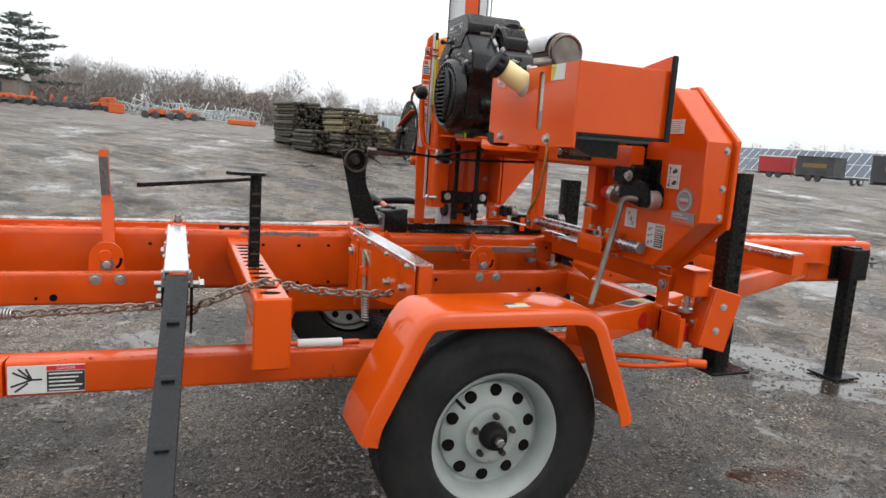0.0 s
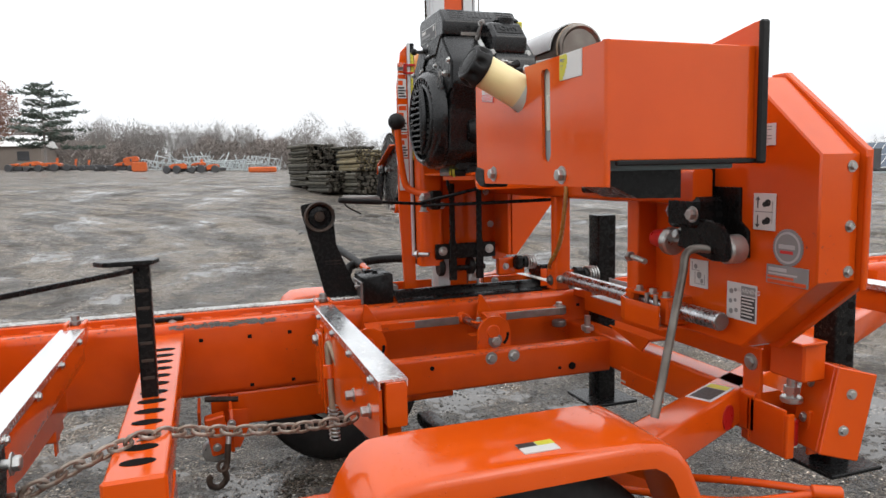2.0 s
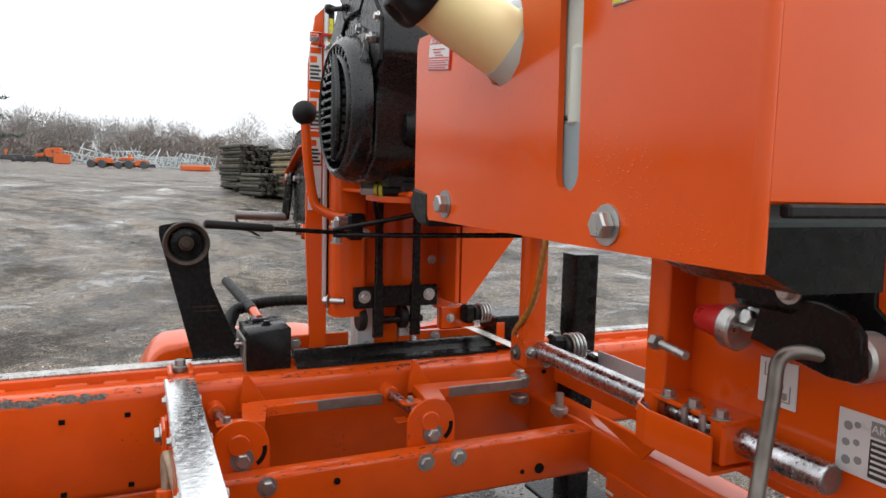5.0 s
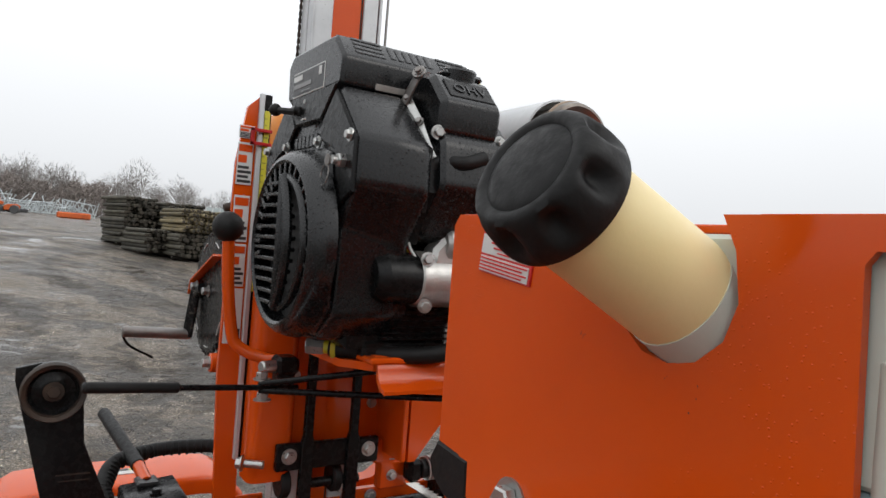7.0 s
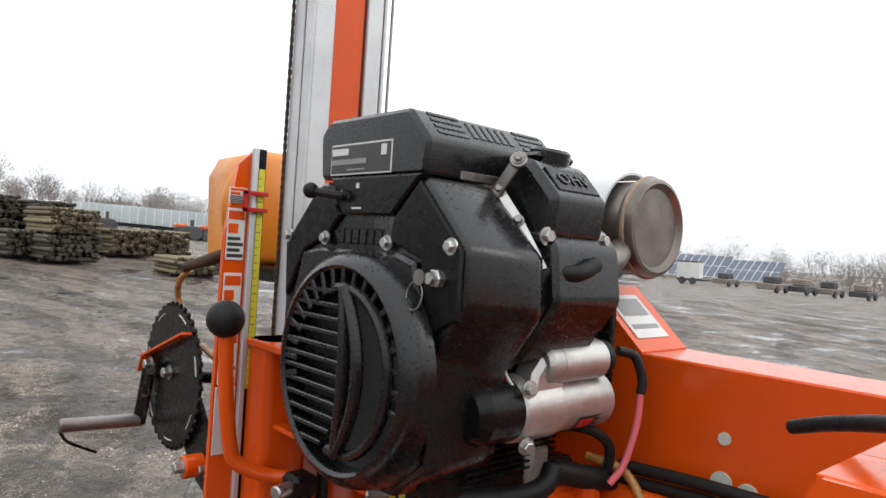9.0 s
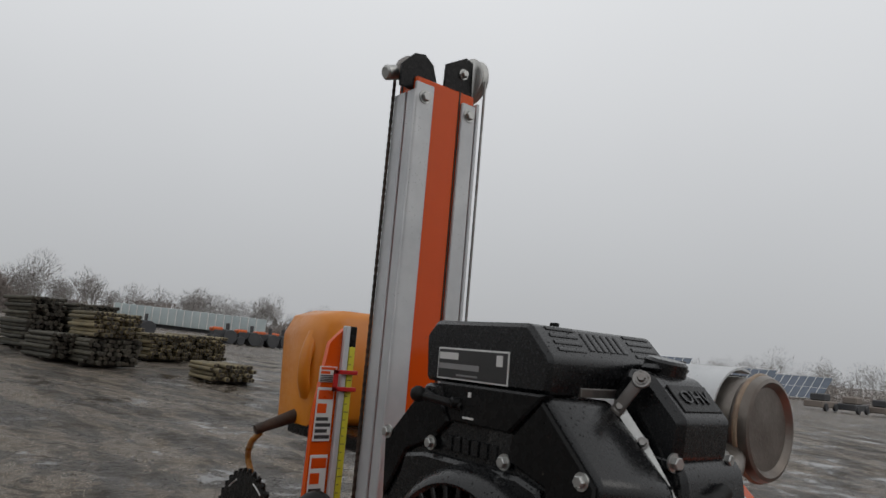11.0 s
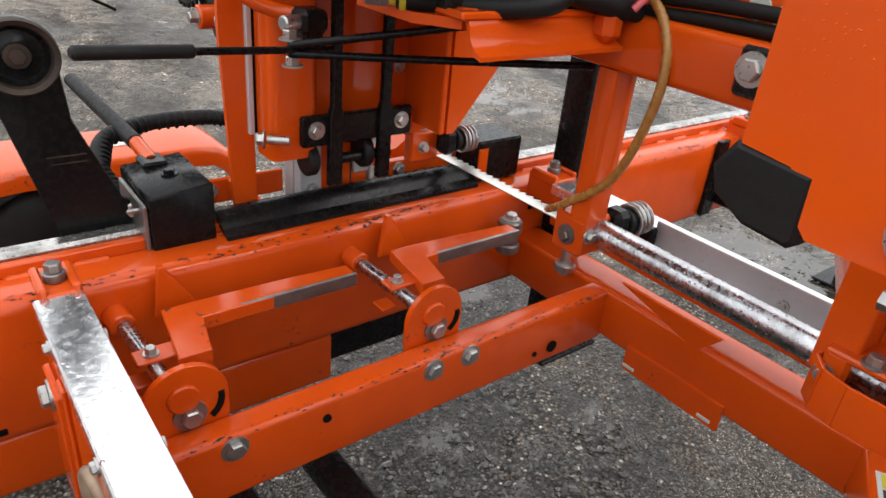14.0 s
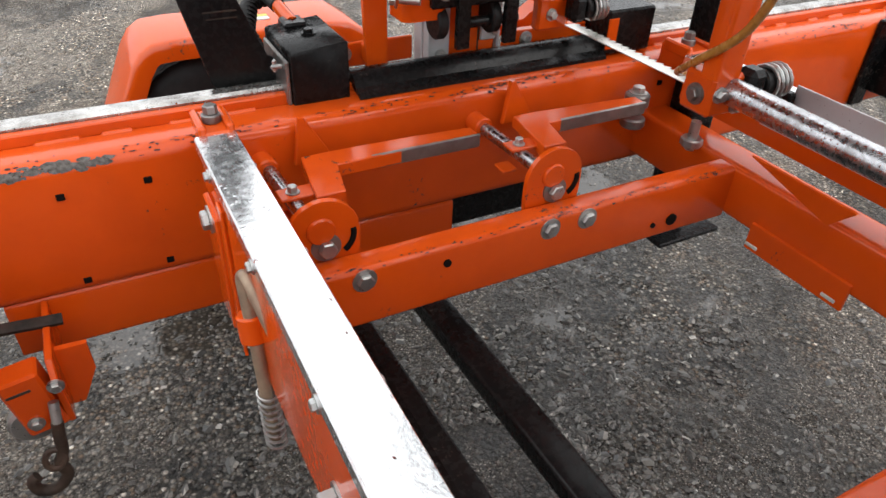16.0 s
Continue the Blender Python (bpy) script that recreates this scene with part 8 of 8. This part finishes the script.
def gate(p0, p1, h, n):
    g = thing("wire_gate", p0, "pale galvanised sliding gate with slanted braces", "gate")
    d = p1 - p0
    part("gate_rail", S().pipe([up(p0, 0.15), up(p1, 0.15)], 0.05, 6, 0), FARGALV, g)
    part("gate_rail", S().pipe([up(p0, h), up(p1, h)], 0.05, 6, 0), FARGALV, g)
    for k in range(n + 1):
        q = p0 + d * (k / n)
        part("gate_post", S().cyl(up(q, 0.0), up(q, h), 0.045, 6), FARGALV, g)
        if k < n:
            part("brace", S().cyl(up(q, 0.2), up(p0 + d * ((k + 0.8) / n), h - 0.05), 0.05, 6), FARWHITE, g)
    s = S()
    for k in range(90):
        q = p0 + d * (k / 90)
        s.cyl(up(q, 0.15), up(q, h), 0.012, 3)
    for k in range(9):
        s.cyl(up(p0, 0.2 + (h - 0.25) * k / 9), up(p1, 0.2 + (h - 0.25) * k / 9), 0.012, 3)
    tagged(part("mesh_wire", s, FARGALV, g), kind="stuff")


gate(spot(-25.0, 46), spot(-16.1, 56), 2.0, 9)
gate(spot(-16.0, 62), spot(-13.8, 66), 2.1, 2)
mp = spot(-22.3, 60)
s = S()
for k in range(9):
    for j in range(25):
        a, r = 2 * math.pi * j / 24, 5.2 * k / 8
        s.v.append((mp.x + r * math.cos(a) * 1.3, mp.y + r * math.sin(a), mp.z - 0.05 + 1.35 * math.exp(-(r / 2.6) ** 2) + 0.08 * noise.noise(Vector((r * math.cos(a), r * math.sin(a), 0)))))
for k in range(8):
    for j in range(24):
        s.f.append((k * 25 + j, k * 25 + 25 + j, k * 25 + 26 + j, k * 25 + j + 1))
tagged(part("salt_mound", s, FARWHITE, None, angle=80), "white heap behind the wire gate", "heap")
tp = spot(-14.7, 66)
tt = thing("timber_bundle", tp, "brown timber bundle on the ground by the gate", "timber")
for k in range(3):
    part("boards", S().box((tp.x - 1.3 + 0.15 * k, tp.y - 0.6, tp.z + 0.28 * k), (tp.x + 1.3 - 0.1 * k, tp.y + 0.6, tp.z + 0.24 + 0.28 * k), 0.03), POSTPALE, tt)


def mower(p, w, slabs, stalks, seed, lab):
    """A low folded farm cutter: a dark frame packed with wheels under orange covers (x, z, width, height, slope)."""
    rng = random.Random(seed)
    t = thing("farm_machine", p, lab, "farm machine", "farm machines")
    part("frame", S().box((p.x - w / 2, p.y - 0.5, p.z + 0.16), (p.x + w / 2, p.y + 0.5, p.z + 0.42), 0.04), FARDARK, t)
    x = -w / 2
    while x < w / 2 - 0.3:
        ww, hh = rng.uniform(0.35, 1.1), rng.uniform(0.36, 0.72)
        part("cutter_unit", S().box((p.x + x, p.y - rng.uniform(0.75, 0.95), p.z + 0.10), (p.x + min(x + ww, w / 2), p.y - 0.52, p.z + hh), 0.06), FARDARK, t)
        x += ww + rng.uniform(0.05, 0.3)
    x = -w / 2 + 0.3
    while x < w / 2:
        r = rng.uniform(0.22, 0.36)
        part("tyre", S().cyl((p.x + x - 0.05, p.y - 1.25, p.z + r), (p.x + x + 0.05, p.y - 1.0, p.z + r), r, 16, c=0.04), FARDARK, t)
        x += rng.uniform(0.7, 1.5)
    for x, z, ww, hh, sl in slabs:
        o = [(p.x + x - ww * 0.5, p.z + z), (p.x + x - ww * 0.48, p.z + z + hh * (0.7 - sl)), (p.x + x - ww * 0.3, p.z + z + hh * (1 - sl)), (p.x + x + ww * 0.34, p.z + z + hh), (p.x + x + ww * 0.5, p.z + z + hh * 0.7), (p.x + x + ww * 0.47, p.z + z)]
        part("cover", S().prism(soft_poly(o, 0.06, 3), "y", p.y - 0.98, p.y + 0.5, 0.04), FARORANGE, t, "orange cover")
        part("cover_hinge", S().box((p.x + x - ww * 0.06, p.y - 1.02, p.z + z), (p.x + x + ww * 0.05, p.y - 0.97, p.z + z + hh * 0.5), 0.02), FARDARK, t)
    for x, h in stalks:
        part("folded_arm", S().beam((p.x + x, p.y, p.z + 0.4), (p.x + x + 0.06, p.y + 0.1, p.z + h), 0.2, 0.12, 0.02), FARORANGE, t)
        part("arm_ram", S().beam((p.x + x + 0.25, p.y, p.z + 0.3), (p.x + x + 0.1, p.y, p.z + h * 0.75), 0.07, 0.07, 0.01), FARDARK, t)


mower(spot(-9.9, 74), 7.2, ((-1.6, 0.55, 1.6, 0.42, 0.3), (-0.1, 0.5, 1.9, 0.34, 0.1), (-2.9, 0.55, 0.7, 0.25, 0.2)), ((0.35, 1.25), (1.9, 1.15), (3.0, 1.05)), 1, "low orange farm cutter with dark wheels and raised arms")
mower(spot(-5.6, 78), 4.6, ((0.5, 0.55, 1.9, 0.55, 0.5), (1.2, 0.95, 1.5, 0.55, 0.2)), (), 2, "tall orange farm machine beside dark cutters across the yard")
mower(spot(-0.2, 62), 4.9, ((-1.3, 0.38, 1.4, 0.45, 0.1), (0.3, 0.62, 1.2, 0.28, 0.2), (1.4, 0.24, 1.05, 0.5, 0.1)), ((0.5, 1.15),), 3, "orange farm cutter with humped covers and dark wheels")
bp = spot(-4.2, 76)
tagged(part("orange_bin", S().prism(rounded(bp.x - 0.7, bp.z, bp.x + 0.7, bp.z + 0.95, 0.22, 5), "y", bp.y - 0.6, bp.y + 0.5, 0.05), FARORANGE, None), "rounded orange implement cover on the ground", "implement")
op = spot(4.9, 72)
tagged(part("orange_trough", S().box((op.x - 1.5, op.y - 0.5, op.z), (op.x + 1.2, op.y + 0.5, op.z + 0.55), 0.1), FARORANGE, None), "low orange implement on the ground", "implement")


def frames(az0, az1, d, h, n, seed):
    """Heaped galvanised trusses of an irrigation machine."""
    rng = random.Random(seed)
    p = spot((az0 + az1) / 2, d)
    t = thing("truss_heap", p, "heaped pale galvanised steel trusses", "steel trusses", "truss heaps")
    for k in range(n):
        a, b = spot(az0 + (az1 - az0) * k / n - 0.5, d + rng.uniform(-2, 2)), spot(az0 + (az1 - az0) * (k + 1.2) / n + 0.5, d + rng.uniform(-2, 2))
        hh = h * rng.uniform(0.45, 1.0)
        he = hh * rng.uniform(0.5, 1.15)
        s = S().pipe([up(a, hh), up(b, he)], 0.06, 5, 0).pipe([up(a, 0.2), up(b, 0.2)], 0.06, 5, 0).pipe([up(a, hh * 0.55), up(b, he * rng.uniform(0.2, 0.8))], 0.05, 5, 0)
        for _ in range(5):
            q = a.lerp(b, rng.random())
            s.pipe([up(q, rng.uniform(0.0, 0.4)), up(q + Vector((rng.uniform(-1.6, 1.6), rng.uniform(-1, 1), 0)), rng.uniform(0.5, 1.25) * h)], 0.05, 5, 0)
        for j in range(7):
            q0, q1 = a.lerp(b, j / 7), a.lerp(b, (j + rng.uniform(0.5, 1.3)) / 7)
            e0, e1 = hh + (he - hh) * j / 7, hh + (he - hh) * (j + 1) / 7
            s.pipe([up(q0, 0.1), up(q1, e1)], 0.05, 5, 0)
            if rng.random() < 0.6:
                s.pipe([up(q0, e0), up(q1, 0.1)], 0.04, 5, 0)
        part("truss", s, FARGALV, t)


frames(-3.6, -0.6, 82, 1.9, 3, 4)
frames(-0.6, 5.4, 80, 1.7, 7, 5)

# long pale sheeted trailer body behind the stacks
c0, c1 = spot(14.2, 72), spot(24.2, 66)
ct = thing("sheeted_trailer", c0.lerp(c1, 0.5), "long pale sheeted trailer body behind the post stacks", "trailer")
cdv = c1 - c0
part("trailer_body", S().beam(up(c0, 1.65), up(c1, 1.6), 2.4, 1.5, 0.05), FARWALL, ct)
for k in range(19):
    q = c0 + cdv * (k / 18)
    nrm = Vector((cdv.y, -cdv.x, 0)).normalized() * 1.22
    part("rib", S().cyl(up(q, 0.88) + nrm, up(q, 2.36) + nrm, 0.05, 5), FARWHITE, ct)
part("bogie", S().beam(up(c0, 0.72), up(c1, 0.70), 1.4, 0.3, 0.03), FARDARK, ct)
for k in (0.1, 0.16, 0.85, 0.91, 0.97):
    q = c0 + cdv * k
    part("tyre", S().cyl(up(q, 0.5) + Vector((-0.2, -1.2, 0)), up(q, 0.5) + Vector((0.2, 1.2, 0)), 0.5, 14, c=0.05), FARDARK, ct)


def tractor(az, d, seed):
    p = spot(az, d)
    t = thing("small_tractor", p, "small dark tractor with orange trim far across the yard", "tractor", "small tractors")
    part("body", S().box((p.x - 0.9, p.y - 0.4, p.z + 0.45), (p.x + 0.5, p.y + 0.4, p.z + 1.1), 0.08), FARDARK, t)
    part("hood", S().box((p.x - 1.0, p.y - 0.38, p.z + 0.9), (p.x - 0.1, p.y + 0.38, p.z + 1.25), 0.1), FARORANGE, t)
    for dx, r in ((-0.7, 0.35), (0.45, 0.55)):
        for dy in (-0.6, 0.45):
            part("tyre", S().cyl((p.x + dx, p.y + dy, p.z + r), (p.x + dx, p.y + dy + 0.2, p.z + r), r, 14, c=0.04), FARDARK, t)
    part("seat_back", S().box((p.x + 0.3, p.y - 0.25, p.z + 1.1), (p.x + 0.42, p.y + 0.25, p.z + 1.6), 0.03), FARDARK, t)


for k, az in enumerate((15.6, 21.4, 23.2, 24.6, 25.6)):
    tractor(az, 58 + k, k)


# ---- right side: parked trailers, solar tables and a pale tank ----
def box_trailer(az, d, w, h, mat, lab, stripe=None, turn=12):
    p = spot(az, d)
    t = thing("box_trailer", p, lab, "trailer", "parked trailers")
    R = Matrix.Translation(p) @ Matrix.Rotation(radians(-az - turn), 4, "Z")
    part("body", S().box((-w / 2, 0, 0.55), (w / 2, 2.2, h), 0.08, R), mat, t)
    part("chassis", S().box((-w / 2, 0.2, 0.38), (w / 2 + 0.9, 2.0, 0.55), 0.03, R), FARDARK, t)
    for x in (-0.5, 0.5):
        part("tyre", S().cyl(R @ Vector((x, -0.05, 0.36)), R @ Vector((x, 0.2, 0.36)), 0.36, 16, c=0.04), FARDARK, t)
        part("rim", S().cyl(R @ Vector((x, -0.06, 0.36)), R @ Vector((x, -0.03, 0.36)), 0.15, 14), FARDARK, t)
    part("roof_trim", S().box((-w / 2 - 0.02, -0.02, h - 0.12), (w / 2 + 0.02, 2.22, h + 0.02), 0.02, R), FARWHITE if mat is FARRED else FARDARK, t)
    part("nose", S().box((-w / 2 - 0.03, 0.02, 0.55), (-w / 2 + 0.35, 2.18, 1.15), 0.05, R), FARGALV, t)
    if stripe:
        part("side_stripe", S().box((-w * 0.3, -0.03, h * 0.55), (w * 0.32, 0.0, h * 0.72), 0.01, R), stripe, t, "faded gold lettering band")
    return R


box_trailer(46.7, 84, 3.7, 2.35, FARRED, "dark red enclosed trailer parked by the solar tables", None, 24)
box_trailer(49.3, 80, 4.1, 2.55, FARDARK, "black enclosed trailer with a gold side stripe", GOLD, 32)
box_trailer(55.0, 70, 5.4, 2.9, FARDARK, "large black enclosed trailer with a gold side stripe", GOLD)
box_trailer(60.6, 74, 2.2, 2.3, FARWHITE, "small white enclosed trailer")
p = spot(51.6, 80)
ft = thing("flat_trailer", p, "low dark flatbed trailer with pale wheels", "trailer")
part("deck", S().box((p.x - 2.2, p.y - 0.9, p.z + 0.55), (p.x + 2.2, p.y + 0.9, p.z + 0.75), 0.03), FARDARK, ft)
for dx in (-0.5, 0.45):
    part("tyre", S().cyl((p.x + dx, p.y - 1.05, p.z + 0.38), (p.x + dx, p.y - 0.8, p.z + 0.38), 0.38, 16, c=0.04), FARDARK, ft)
    part("rim", S().cyl((p.x + dx, p.y - 1.07, p.z + 0.38), (p.x + dx, p.y - 1.03, p.z + 0.38), 0.19, 14), FARGALV, ft)


def solar_table(az, d, n, yaw):
    """Two rows of framed panels on a tilted table."""
    p = spot(az, d)
    t = thing("solar_table", p, "long tilted solar panel table on steel legs", "solar panels", "solar tables")
    R = Matrix.Translation(p) @ Matrix.Rotation(radians(yaw), 4, "Z")
    m = R @ Matrix.Translation((-n * 0.58, 0.0, 0.75)) @ Matrix.Rotation(radians(37), 4, "X")
    for k in range(n):
        for j in range(2):
            part("panel", S().box((k * 1.16 + 0.045, j * 2.62 + 0.045, 0), (k * 1.16 + 1.115, j * 2.62 + 2.575, 0.05), 0.01, m), SOLAR, t)
        part("panel_rail", S().box((k * 1.16 - 0.042, 0, -0.03), (k * 1.16 + 0.042, 5.24, 0.045), 0.01, m), FARWHITE, t)
        if k % 3 == 0:
            part("leg", S().cyl(R @ Vector(((k - n / 2) * 1.16, 2.6, -0.2)), R @ Vector(((k - n / 2) * 1.16, 2.6, 2.6)), 0.07, 6), FARGALV, t)
    for y in (0.0, 2.62, 5.24):
        part("cross_rail", S().box((0, y - 0.04, -0.03), (n * 1.16, y + 0.04, 0.047), 0.01, m), FARWHITE, t)


solar_table(49.5, 102, 26, -77)
solar_table(60.0, 108, 12, -86)
solar_table(65.0, 116, 8, -90)
p = spot(57.5, 108)
wt = thing("white_shed", p, "long white low shed roof beyond the trailers", "shed")
part("shed_wall", S().box((p.x + 6, p.y + 10, p.z), (p.x + 30, p.y + 24, p.z + 3.2), 0.05), FARWALL, wt)
part("shed_roof", S().box((p.x + 5.7, p.y + 9.7, p.z + 3.2), (p.x + 30.3, p.y + 24.3, p.z + 3.5), 0.05), FARWHITE, wt)
for k, az in enumerate((66.5, 68.5, 70.3, 72.4, 63.5)):
    p = spot(az, 72 + 3 * k)
    t = thing("equipment_row", p, "dark parked farm equipment in a row", "farm equipment", "parked equipment")
    part("frame", S().box((p.x - 1.6, p.y - 0.8, p.z + 0.3), (p.x + 1.6, p.y + 0.8, p.z + 0.85), 0.06), FARDARK if k % 2 else TAN, t)
    part("upper", S().box((p.x - 0.8, p.y - 0.6, p.z + 0.85), (p.x + 0.6, p.y + 0.6, p.z + 1.5), 0.1), TAN if k % 2 else FARDARK, t)
    for dx in (-1.0, 1.0):
        part("tyre", S().cyl((p.x + dx, p.y - 0.95, p.z + 0.35), (p.x + dx, p.y - 0.7, p.z + 0.35), 0.35, 14, c=0.04), FARDARK, t)


# ---- loose stones near the machine ----
def loose_stones():
    rng = random.Random(11)
    s = S()
    base = [Vector(v) for v in ((1, 0, 0), (-1, 0, 0), (0, 1, 0), (0, -1, 0), (0, 0, 0.8), (0, 0, -0.8), (0.6, 0.6, 0.4), (-0.6, -0.6, 0.4))]
    faces = [(0, 6, 4), (6, 2, 4), (2, 1, 4), (1, 7, 4), (7, 3, 4), (3, 0, 4), (0, 2, 6), (2, 0, 5), (1, 2, 5), (3, 1, 5), (0, 3, 5), (1, 3, 7)]
    for _ in range(60000):
        r = 0.3 + 9.0 * rng.random() ** 1.35
        a = rng.uniform(0, 6.2832)
        x, y = 1.3 + r * math.cos(a), 2.9 + r * math.sin(a)
        size = rng.choice((0.003, 0.004, 0.004, 0.005, 0.006, 0.008, 0.011)) * rng.uniform(0.8, 1.4)
        rot = Matrix.Rotation(rng.uniform(0, 6.28), 3, "Z")
        sx, sy, sz = rng.uniform(0.8, 1.5), rng.uniform(0.6, 1.1), rng.uniform(0.4, 0.8)
        z = ground_z(x, y) + relief(x, y)
        k = len(s.v)
        for v in base:
            w = rot @ Vector((v.x * sx, v.y * sy, v.z * sz)) * size
            s.v.append((x + w.x, y + w.y, z + 0.001 + w.z))
        s.f += [tuple(i + k for i in f) for f in faces]
    ob = part("loose_gravel", s, STONE, None, angle=20)
    tagged(ob, "loose wet grey stones scattered on the yard", "gravel", kind="stuff")


loose_stones()
